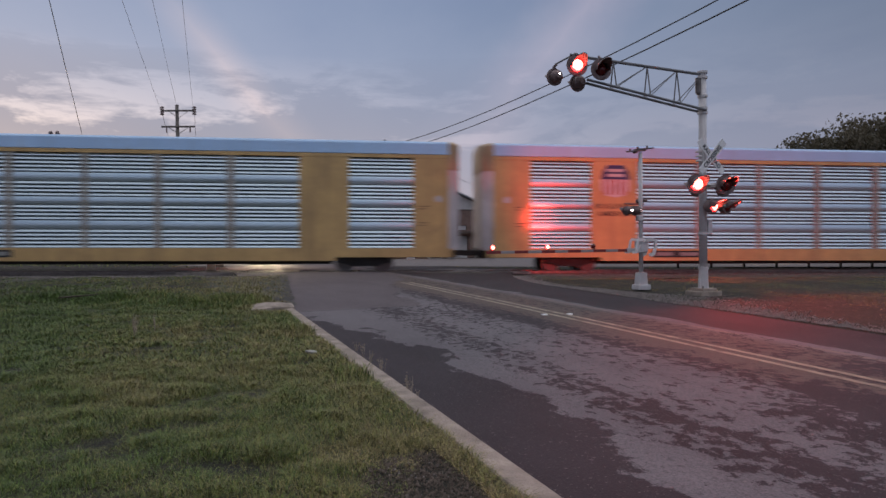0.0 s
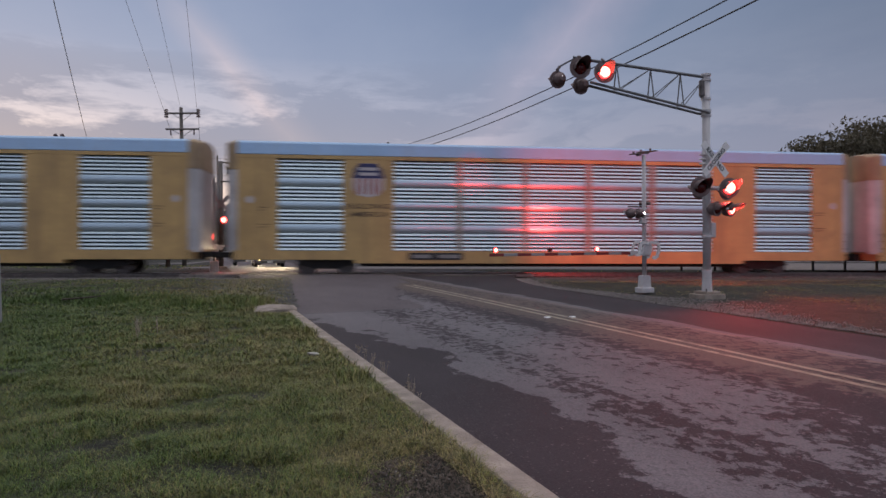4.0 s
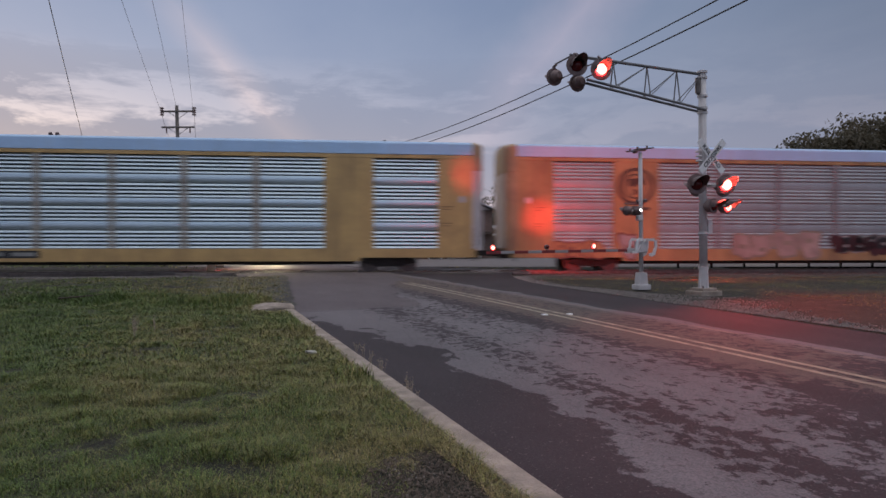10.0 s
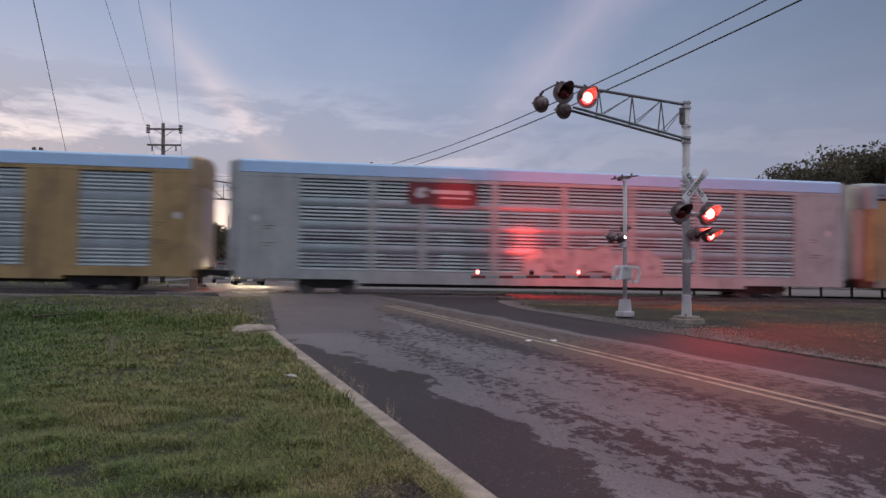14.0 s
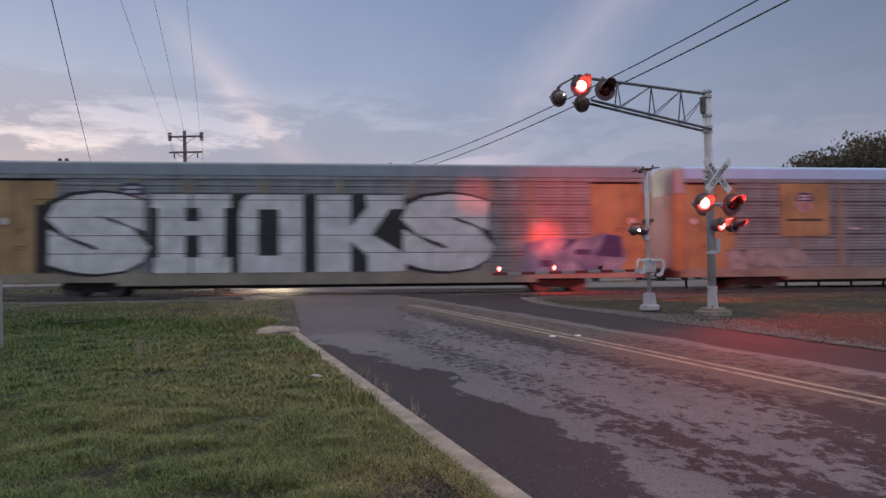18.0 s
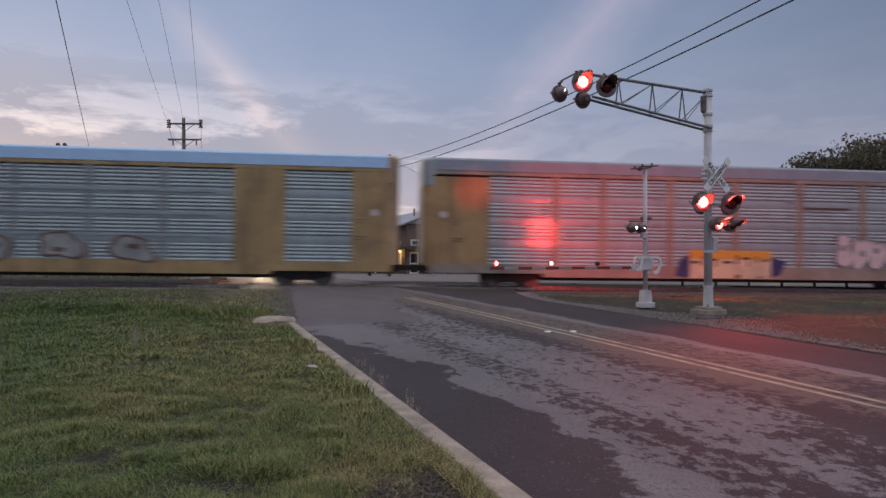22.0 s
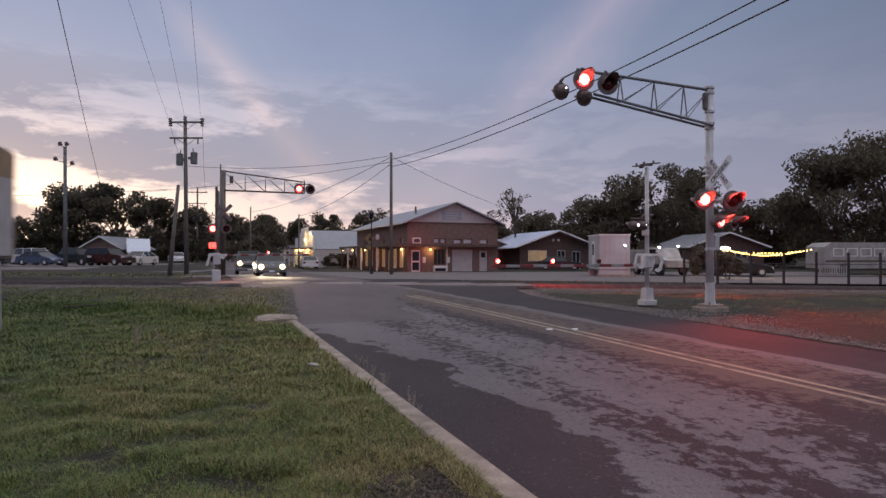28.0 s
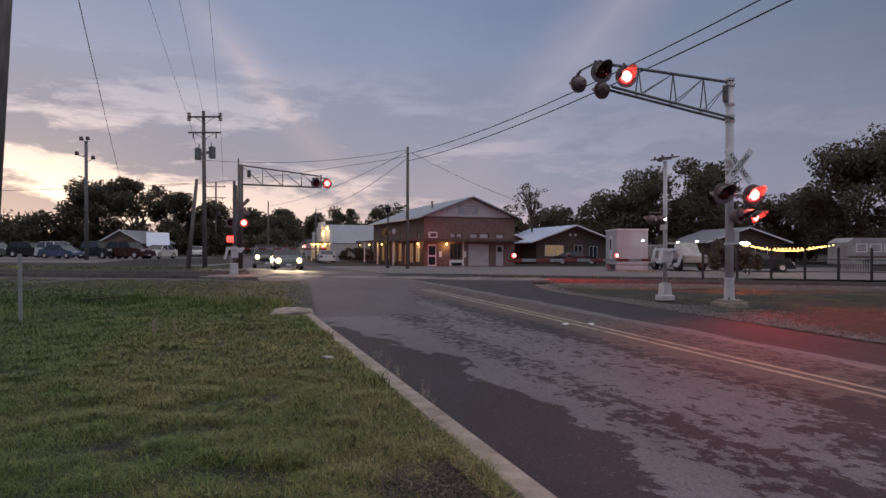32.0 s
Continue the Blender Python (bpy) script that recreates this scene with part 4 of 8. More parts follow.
STYLES = {
    "bright": dict(frame="yellow", sheet="galv", rib="banded", post="panel_post", corner="door", bays=PANEL7, label="yellow rack car with bright ridged metal side panels"),
    "worn": dict(frame="yellow_old", sheet="galv_old", rib="grouped", post="grey_post", bays=PANEL7, label="faded yellow rack car with dull ribbed panels and paint tags"),
    "silver": dict(frame="silver", sheet="galv_old", rib="banded", solid="silver", hood="silver", bays=GREY8, label="silver grey rack car with a dark red sign panel"),
    "grey": dict(frame="tan_post", rail="grey_sheet", sheet="grey_sheet", rib="lap", solid="yellow_old", hood="galv_old", corner="yellow_old", inset=0.05, drop=0.1, bays=GREY8, roof="roof_dull", label="weathered grey rack car with yellow end panels and sprayed letters"),
    "grey_pale": dict(frame="tan_post", rail="grey_sheet", sheet="grey_sheet", rib="lap", solid="yellow_old", hood="galv_old", corner="yellow_old", inset=0.05, drop=0.1, bays=GREY8, label="weathered grey rack car with a pale roof and yellow ends"),
    "tan": dict(frame="tan_post", roof="roof_dull", sheet="galv_old", rib="grouped", solid="yellow_old", hood="galv_old", corner="yellow_old", inset=0.05, drop=0.1, bays=GREY8, label="weathered silver rack car with tan end panels and sprayed tags"),
    "white": dict(frame="white_sheet", sheet="galv_old", rib="grouped", solid="white_sheet", hood="hood", bays=PANEL7, label="white rack car with grey ribbed side panels"),
}
ORDER = ["bright"] * 7 + ["worn", "worn", "silver", "grey", "grey", "grey_pale", "worn", "tan", "tan", "white"]
CARS = [rack_car(k, STYLES[s]) for k, s in enumerate(ORDER)]


# ---- what is painted on the cars ----
M["ink"] = material("dark_lettering", (0.07, 0.045, 0.03), 0.6, 0, 0.3, 3.0)
M["mark"] = material("faded_notice", (0.16, 0.10, 0.05), 0.6, 0, 0.3, 3.0)
M["shield_blue"] = material("shield_blue", (0.035, 0.035, 0.12), 0.5, 0, 0.2, 2.0)
M["shield_white"] = material("shield_white", (0.55, 0.50, 0.50), 0.5, 0, 0.15, 2.0)
M["shield_red"] = material("shield_red", (0.40, 0.10, 0.09), 0.5, 0, 0.15, 2.0)
M["tag_white"] = material("sprayed_white", (0.62, 0.63, 0.63), 0.6, 0, 0.2, 1.5, stain=0.25, stain_color=(0.3, 0.3, 0.3), streak=0.25)
M["tag_black"] = material("sprayed_black", (0.02, 0.02, 0.022), 0.6, 0, 0.3, 1.5)
M["tag_teal"] = material("sprayed_teal", (0.11, 0.22, 0.20), 0.6, 0, 0.3, 1.5)
M["tag_blue"] = material("sprayed_blue", (0.08, 0.14, 0.30), 0.6, 0, 0.4, 1.2, tint=(0.35, 0.40, 0.48))
M["tag_cream"] = material("sprayed_cream", (0.58, 0.53, 0.34), 0.6, 0, 0.2, 1.5, stain=0.5, stain_color=(0.25, 0.23, 0.19))
M["tag_purple"] = material("sprayed_purple", (0.22, 0.16, 0.21), 0.6, 0, 0.3, 1.5)
M["tag_grey"] = material("sprayed_grey", (0.28, 0.28, 0.27), 0.6, 0, 0.3, 1.5)
M["tag_brown"] = material("sprayed_brown", (0.15, 0.08, 0.06), 0.6, 0, 0.3, 1.5)
M["tag_pink"] = material("sprayed_dull_pink", (0.36, 0.28, 0.25), 0.6, 0, 0.3, 1.5)
M["tag_maroon"] = material("sprayed_dark_red", (0.06, 0.012, 0.015), 0.6, 0, 0.3, 1.5)
M["sign_red"] = material("dark_red_sign", (0.17, 0.025, 0.03), 0.5, 0, 0.15, 2.0)
SIDE = -HALF - 0.006


def fitted(words, wide, high, mat, bold=0.0, depth=0.003):
    """Lettering stretched to a width and height, centred."""
    me = text_mesh(words, 1.0, mat, bold, 1.0, depth)
    co = np.empty(len(me.vertices) * 3, np.float32)
    me.vertices.foreach_get("co", co)
    co = co.reshape(-1, 3)
    lo, hi = co.min(0), co.max(0)
    co[:, 0] = (co[:, 0] - (lo[0] + hi[0]) / 2) * wide / (hi[0] - lo[0])
    co[:, 2] = (co[:, 2] - (lo[2] + hi[2]) / 2) * high / (hi[2] - lo[2])
    me.vertices.foreach_set("co", co.ravel())
    me.update()
    return me


LONG = 30.66 / 28.5                # lengths along the car


def shape(outline, mat, y=0.0, thick=0.004):
    bm = bm_new()
    prism(bm, [(p * LONG, q) for p, q in outline], y - thick, y, "y")
    return mesh_of("painted_shape", bm, mat)


def flat_part(name, outline, mat, car, y=SIDE, label=""):
    return part(name, shape(outline, mat, y), None, car, label)


def bar(car, x0, x1, z0, z1, mat, y=SIDE, name="writing_bar"):
    return flat_part(name, [(x0, z0), (x1, z0), (x1, z1), (x0, z1)], mat, car, y)


def emblem_shield(car, x, z, k=1.0, words=True, name="shield_emblem"):
    """A plain shield: dark band over red and white stripes."""
    w, h = 0.66 * k, 0.76 * k
    out = [(x - w * 0.86, z + h * 0.62), (x - w * 0.55, z + h), (x + w * 0.55, z + h), (x + w * 0.86, z + h * 0.62), (x + w, z + h * 0.1), (x + w * 0.98, z - h * 0.5), (x + w * 0.7, z - h * 0.86), (x, z - h), (x - w * 0.7, z - h * 0.86), (x - w * 0.98, z - h * 0.5), (x - w, z + h * 0.1)]
    sh = flat_part(name, out, M["shield_white"], car, SIDE, "plain shield with a dark blue band and stripes")
    flat_part("band", [(x - w, z + h * 0.12), (x + w, z + h * 0.12), (x + w * 0.87, z + h * 0.62), (x + w * 0.55, z + h * 0.99), (x - w * 0.55, z + h * 0.99), (x - w * 0.87, z + h * 0.62)], M["shield_blue"], sh, SIDE - 0.005)
    for i in range(2):
        bar(sh, x - w * 0.6, x + w * 0.6, z + h * (0.28 + 0.3 * i), z + h * (0.46 + 0.3 * i), M["shield_white"], SIDE - 0.010)
    for i in range(5):
        c = x + w * (-0.72 + 0.36 * i)
        bar(sh, c - w * 0.07, c + w * 0.07, z - h * 0.82, z + h * 0.1, M["shield_red"], SIDE - 0.005, "stripe")
    if words:
        for text, dz, wide in (("BUILDING", -1.16, 1.78), ("AMERICA", -1.52, 1.62)):
            t = part("lettering", fitted(text, wide * LONG, 0.23, M["ink"], 0.012), None, car, "dark painted words")
            t.location = (x * LONG, SIDE, z + dz)


def marks(car, seed):
    """Small unreadable notices, plates and a round placard near the ends."""
    r = random.Random(seed)
    for x0 in (car["front"] + 1.45, car["rear"] - 1.6):
        for z in (2.95, 2.2):
            w = r.uniform(0.3, 0.6)
            bar(car, x0, x0 + w, z, z + 0.035, M["mark"])
            bar(car, x0, x0 + w * 0.7, z - 0.12, z - 0.085, M["mark"])
    for x0 in (car["front"] + 1.1, car["rear"] - 0.75):
        out = [(x0 + 0.16 * math.cos(2 * math.pi * i / 14) / LONG, 3.3 + 0.16 * math.sin(2 * math.pi * i / 14)) for i in range(14)]
        flat_part("placard", out, M["shield_white"], car)


def tag(car, x0, x1, z0, z1, fill, line, seed, n=5, gap=0.0, label="sprayed tag in rounded letters"):
    """Sprayed rounded letter shapes side by side, each with a dark outline."""
    r = random.Random(seed)
    step = (x1 - x0) / n
    for i in range(n):
        cx, w = x0 + step * (i + 0.5), step * (0.62 - gap)
        cz, h = (z0 + z1) / 2 + r.uniform(-0.08, 0.08) * (z1 - z0), (z1 - z0) / 2
        ph = [r.uniform(0, 6.3) for _ in range(3)]

        def ring(k):
            pts = []
            for j in range(26):
                t = 2 * math.pi * j / 26
                wob = 1 + 0.13 * math.sin(2 * t + ph[0]) + 0.12 * math.sin(3 * t + ph[1]) + 0.07 * math.sin(5 * t + ph[2])
                sq = 1 / max(abs(math.cos(t)) ** 4 + abs(math.sin(t)) ** 4, 1e-3) ** 0.25
                pts.append((cx + w * k * wob * sq * math.cos(t) * 0.85, cz + h * k * wob * sq * math.sin(t) * 0.85))
            return pts
        o = flat_part("sprayed_tag", ring(1.0), M[line], car, SIDE - 0.004 * (i % 2), label)
        flat_part("letter_fill", ring(0.84), M[fill], o, SIDE - 0.008 - 0.004 * (i % 2))
        hx, hz = cx + r.uniform(-0.2, 0.2) * w, cz + r.uniform(-0.3, 0.3) * h
        flat_part("letter_hole", [(hx - w * 0.3, hz - h * 0.12), (hx + w * 0.22, hz - h * 0.2), (hx + w * 0.3, hz + h * 0.1), (hx - w * 0.2, hz + h * 0.16)], M[line], o, SIDE - 0.014 - 0.004 * (i % 2))


for k in range(7):
    c = CARS[k]
    emblem_shield(c, c["front"] + 5.9, 4.22)
for k in range(7):
    c = CARS[k]
    f = c["front"]
    plate = bar(c, f + 7.6, f + 9.9, 0.66, 0.98, M["tag_black"], SIDE, "data_plate")
    for x0, x1 in ((7.75, 8.55), (8.85, 9.75)):
        bar(plate, f + x0, f + x1, 0.74, 0.90, M["tag_grey"], SIDE - 0.006)
for k in range(17):
    marks(CARS[k], k)
# car 7: a round dark emblem, and tags low on the side
c = CARS[7]
f, r_ = c["front"], c["rear"]
cx, cz = f + 5.9, 4.0
for ra, mat, y in ((0.88, "ink", 0), (0.72, "yellow_old", -0.005), (0.60, "ink", -0.010), (0.52, "yellow_old", -0.015)):
    o = flat_part("round_emblem", [(cx + ra * math.cos(2 * math.pi * i / 32), cz + ra * math.sin(2 * math.pi * i / 32)) for i in range(32)], M[mat], c, SIDE + y, "round dark emblem")
flat_part("emblem_map", [(cx - 0.36, cz + 0.34), (cx + 0.30, cz + 0.40), (cx + 0.38, cz + 0.05), (cx + 0.12, cz + 0.1), (cx - 0.05, cz - 0.02), (cx - 0.30, cz + 0.02)], M["ink"], c, SIDE - 0.02)
flat_part("emblem_map", [(cx - 0.1, cz - 0.16), (cx + 0.12, cz - 0.14), (cx + 0.08, cz - 0.4), (cx - 0.12, cz - 0.38)], M["ink"], c, SIDE - 0.02)
for dx in (-0.5, 0.3):
    bar(c, cx + dx - 0.1, cx + dx + 0.35, cz - 1.12, cz - 0.98, M["ink"])
bar(c, cx - 0.3, cx + 0.3, cz - 1.36, cz - 1.22, M["ink"])
tag(c, -11.51, -9.23, 0.61, 1.54, "yellow_old", "tag_brown", 71, 4, label="faded brown and yellow sprayed tag")
tag(c, -8.60, -7.68, 0.61, 1.99, "tag_grey", "tag_brown", 72, 1, label="round pale sprayed shape")
tag(c, -3.36, -1.58, 0.53, 1.94, "tag_pink", "tan_post", 73, 2, label="pale pink sprayed shapes")
tag(c, -1.40, 0.92, 0.54, 2.04, "tag_pink", "tan_post", 75, 2, label="pale pink sprayed shapes")
tag(c, 1.43, 5.55, 0.73, 1.71, "tag_maroon", "tag_maroon", 74, 5, label="dark red sprayed block shapes")
tag(c, 1.82, 5.53, 0.84, 1.77, "tag_black", "tag_grey", 76, 6, label="black sprayed block shapes")
bar(c, 6.66, 9.02, 0.62, 1.91, M["tan_post"], SIDE, "pale_patch")
# car 8
c = CARS[8]
f, r_ = c["front"], c["rear"]
bar(c, f + 5.2, f + 6.5, 3.92, 4.08, M["ink"])
bar(c, f + 5.3, f + 6.4, 3.66, 3.80, M["ink"])
tag(c, r_ - 14.0, r_ - 10.4, 0.86, 1.95, "tag_teal", "tag_black", 81, 5)
tag(c, r_ - 20.5, r_ - 17.6, 0.9, 1.7, "yellow_old", "tag_brown", 82, 4)
# car 9: a dark red board
c = CARS[9]
f, r_ = c["front"], c["rear"]
bar(c, f + 7.35, f + 10.3, 4.15, 5.12, M["sign_red"], SIDE - 0.02, "sign_board")
flat_part("emblem_shape", [(f + 7.6, 4.55), (f + 7.75, 4.85), (f + 8.05, 4.92), (f + 8.2, 4.75), (f + 7.95, 4.7), (f + 8.15, 4.5), (f + 7.8, 4.38)], M["shield_white"], c, SIDE - 0.028)
bar(c, f + 8.3, f + 10.0, 4.62, 4.80, M["shield_white"], SIDE - 0.028)
bar(c, f + 8.7, f + 9.9, 4.40, 4.48, M["shield_white"], SIDE - 0.028)
tag(c, f + 12.4, f + 18.6, 0.85, 2.4, "silver", "tag_grey", 91, 6)
for i in range(6):
    for z0, z1 in ((1.35, 1.95), (2.45, 2.95)):
        x = f + 3.1 + 3.3 * i
        for j in range(4):
            bar(c, x, x + 2.3, z0 + 0.15 * j, z0 + 0.15 * j + 0.035, M["tag_purple"], SIDE + 0.012, "dark_slot")
# car 10
c = CARS[10]
f, r_ = c["front"], c["rear"]
tag(c, r_ - 10.2, r_ - 5.2, 0.95, 2.55, "tag_white", "tag_grey", 101, 5)
tag(c, f + 6.0, f + 17.0, 0.95, 2.7, "grey_sheet", "tag_black", 102, 7)
# car 11: five great letters
c = CARS[11]
f, r_ = c["front"], c["rear"]


def block(car, name, outlines, mat, y, label=""):
    """Painted flat shapes side by side in one part, in metres along the car and over the rail."""
    bm = bm_new()
    for o in outlines:
        prism(bm, o, y - 0.004, y, "y")
    bmesh.ops.recalc_face_normals(bm, faces=bm.faces[:])
    return part(name, bm, mat, car, label)


def rect(x0, x1, z0, z1):
    return [(x0, z0), (x1, z0), (x1, z1), (x0, z1)]


LOW, HIGH = 1.04, 4.48
for x0 in (-11.9, 3.2):
    for mat, wide, high, bold, dx, y, what in (("tag_black", 4.75, 3.75, 0.12, -0.18, 0.006, "black shadow of a great sprayed letter"), ("tag_white", 4.25, 3.5, 0.085, 0.0, 0.014, "great white sprayed block letter")):
        t = part("sprayed_letter", fitted("S", wide, high, M[mat], bold), None, c, what)
        t.location = (x0 + 2.12 + dx, SIDE - y, (LOW + HIGH) / 2 + 0.02)
block(c, "sprayed_letter", [rect(-12.35, -11.75, 1.1, 4.0)], M["tag_black"], SIDE - 0.002, "black sprayed shadow beside the letters")
xh, xo, xk = -7.62, -4.25, -1.05
for x0, x1 in ((xh - 0.05, xh + 3.5), (xo + 0.0, xo + 3.35), (xk + 0.05, xk + 4.55)):
    block(c, "sprayed_letter", [[(x0, LOW), (x1, LOW), (x1 + 0.08, 1.8), (x1, HIGH - 0.2), (x1 - 0.25, HIGH + 0.05), (x0, HIGH + 0.05)]], M["tag_black"], SIDE - 0.006, "black shadow of a great sprayed letter")
block(c, "sprayed_letter", [rect(xh, xh + 1.62, 3.88, HIGH), rect(xh + 1.72, xh + 3.36, 3.88, HIGH), rect(xh + 0.28, xh + 1.42, 1.72, 3.88), rect(xh + 2.02, xh + 3.08, 1.72, 3.88),
                            rect(xh + 1.42, xh + 2.02, 2.66, 3.30), rect(xh + 0.1, xh + 1.62, LOW, 1.72), rect(xh + 1.72, xh + 3.36, LOW, 1.72)], M["tag_white"], SIDE - 0.014, "great white sprayed block letter")
block(c, "sprayed_letter", [[(xo + 0.35, LOW), (xo + 1.15, LOW), (xo + 1.15, HIGH), (xo + 0.75, HIGH), (xo + 0.45, HIGH - 0.3), (xo + 0.35, HIGH - 0.9)], rect(xo + 2.05, xo + 3.1, LOW, HIGH),
                            rect(xo + 1.15, xo + 2.05, LOW, 1.78), rect(xo + 1.15, xo + 2.05, 3.82, HIGH)], M["tag_white"], SIDE - 0.014, "great white sprayed block letter")
block(c, "sprayed_letter", [rect(xk + 0.5, xk + 2.0, LOW, HIGH), [(xk + 2.0, 2.55), (xk + 2.95, 2.70), (xk + 3.75, 3.85), (xk + 4.35, 3.85), (xk + 4.35, HIGH), (xk + 2.65, HIGH), (xk + 2.75, 3.95), (xk + 2.0, 3.05)],
                            [(xk + 2.0, 2.40), (xk + 2.75, 1.75), (xk + 2.75, LOW), (xk + 4.45, LOW), (xk + 4.45, 1.80), (xk + 2.95, 2.70), (xk + 2.0, 2.55)]], M["tag_white"], SIDE - 0.014, "great white sprayed block letter")
for z in (1.88, 2.66, 3.44, 4.22):
    bar(c, f + 2.2, r_ - 2.6, z, z + 0.03, M["tag_black"], SIDE - 0.016, "panel_seam")
block(c, "sprayed_ground", [[(8.6, 0.9), (13.2, 0.9), (13.7, 1.5), (13.4, 2.6), (12.6, 2.75), (11.6, 2.45), (10.2, 2.55), (8.9, 2.3)]], M["tag_blue"], SIDE - 0.018, "pale blue sprayed ground")
block(c, "sprayed_ground", [[(12.2, 1.7), (13.5, 1.6), (13.45, 2.6), (12.7, 2.7)], rect(9.6, 10.1, 1.2, 1.5), rect(11.2, 11.9, 1.75, 2.0), [(10.6, 1.9), (11.4, 2.45), (10.9, 2.45)]], M["shield_blue"], SIDE - 0.024, "dark blue sprayed marks")
emblem_shield(c, f + 5.9, 4.36, 0.8, False)
# car 12
c = CARS[12]
f, r_ = c["front"], c["rear"]
bar(c, f + 5.15, f + 7.5, 2.6, 5.1, M["yellow_old"], SIDE, "yellow_board")
emblem_shield(c, f + 6.3, 4.2, 0.62, False)
bar(c, f + 5.4, f + 7.2, 3.3, 3.42, M["ink"], SIDE - 0.006)
tag(c, f + 2.6, f + 6.4, 0.9, 2.05, "tag_grey", "grey_sheet", 121, 4)
tag(c, r_ - 5.6, r_ - 2.4, 0.8, 1.95, "tag_grey", "tag_black", 122, 3)
for i, (x, z) in enumerate(((11.4, 4.2), (11.7, 3.6), (12.3, 3.4), (8.4, 2.9), (10.4, 2.9), (12.0, 2.9), (14.6, 2.0))):
    bar(c, f + x, f + x + 0.6, z, z + 0.08, M["tag_white"])
for car_ in (CARS[10], c):
    for z in (1.90, 2.68, 3.46, 4.24):
        block(car_, "panel_seam", [rect(-12.0, 12.0, z, z + 0.035)], M["tag_black"], SIDE + 0.014)
# car 13
c = CARS[13]
f, r_ = c["front"], c["rear"]
bar(c, f + 5.3, f + 6.3, 3.9, 4.3, M["ink"])
tag(c, f + 7.8, f + 18.4, 0.95, 2.25, "tag_grey", "tag_brown", 131, 4, 0.26)
for z in (2.1, 3.05, 4.05):
    bar(c, f + 7.2, r_ - 7.2, z, z + 0.13, M["galv_old"], SIDE + 0.004, "pale_rub_strip")
# car 14
c = CARS[14]
f, r_ = c["front"], c["rear"]
xa, xb, za, zb = -1.90, 2.19, 0.54, 1.87
block(c, "sprayed_ground", [[(xa - 0.7, za + 0.1), (xa + 0.1, za), (xa + 0.1, zb - 0.1), (xa - 0.5, zb - 0.5)], [(xb - 0.1, za), (xb + 0.5, za + 0.2), (xb + 0.8, zb - 0.5), (xb - 0.1, zb - 0.3)]], M["shield_blue"], SIDE, "dark blue sprayed ends")
block(c, "sprayed_ground", [rect(xa, xb, za, zb - 0.42)], M["tag_cream"], SIDE - 0.008, "cream sprayed block letters run together")
block(c, "sprayed_ground", [rect(xa, xb, zb - 0.42, zb)], M["sign_yellow"], SIDE - 0.008, "yellow sprayed upper edge")
wd = xb - xa
for k_, (p, q, r, t_) in enumerate(((0.02, 0.10, 0.50, 0.62), (0.14, 0.17, 0.45, 0.80), (0.22, 0.34, 0.60, 0.70), (0.28, 0.31, 0.40, 0.60), (0.40, 0.52, 0.52, 0.62), (0.56, 0.59, 0.50, 0.85), (0.63, 0.74, 0.66, 0.76), (0.70, 0.72, 0.40, 0.66), (0.80, 0.83, 0.55, 0.80), (0.88, 0.96, 0.60, 0.70), (0.55, 0.61, 0.0, 0.14), (0.84, 0.88, 0.0, 0.10))):
    block(c, "writing_bar", [[(xa + wd * p, za + (zb - za) * r), (xa + wd * q, za + (zb - za) * (r + 0.02)), (xa + wd * (q + 0.01), za + (zb - za) * t_), (xa + wd * (p + 0.01), za + (zb - za) * t_)]], M["ink"], SIDE - 0.014)
tag(c, r_ - 8.6, r_ - 4.6, 0.95, 2.8, "shield_white", "grey_post", 142, 5)
bar(c, r_ - 10.2, r_ - 7.9, 3.9, 4.0, M["ink"])
for x in (-20.3, -17.2, -14.0, -10.9):
    for z in (2.9, 4.2):
        bar(c, r_ + x, r_ + x + 0.3, z, z + 0.14, M["grey_sheet"], SIDE + 0.0, "latch_plate")
# car 15
c = CARS[15]
f, r_ = c["front"], c["rear"]
bar(c, f + 7.4, f + 9.8, 3.5, 4.05, M["tag_grey"], SIDE, "sprayed_ground")
bar(c, f + 8.1, f + 9.3, 3.6, 4.0, M["tag_black"], SIDE - 0.006)
tag(c, f + 10.4, f + 16.4, 0.85, 2.05, "tag_purple", "galv_old", 151, 6)
bar(c, r_ - 4.9, r_ - 2.3, 1.0, 1.8, M["tag_white"], SIDE, "sprayed_ground")
bar(c, r_ - 4.8, r_ - 2.4, 1.1, 1.35, M["tag_blue"], SIDE - 0.006)
tag(c, r_ - 4.7, r_ - 2.5, 1.4, 1.75, "tag_white", "tag_black", 152, 5)
# car 16
c = CARS[16]
f, r_ = c["front"], c["rear"]
emblem_shield(c, f + 5.9, 4.3, 0.75, False)
bar(c, f + 5.2, f + 6.7, 3.45, 3.53, M["ink"])
bar(c, f + 0.9, f + 1.5, 1.2, 1.7, M["sign_yellow"])
tag(c, f + 12.0, f + 19.0, 0.8, 2.2, "tag_brown", "galv_old", 161, 6)
tag(c, r_ - 8.0, r_ - 2.2, 0.8, 2.0, "tag_grey", "tag_brown", 162, 6)
bar(c, r_ - 1.7, r_ - 1.1, 2.5, 2.62, M["ink"])
bar(c, r_ - 1.5, r_ - 1.1, 1.75, 1.95, M["sign_yellow"])


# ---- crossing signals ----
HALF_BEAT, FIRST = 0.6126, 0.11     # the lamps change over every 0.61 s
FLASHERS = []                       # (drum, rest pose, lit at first)


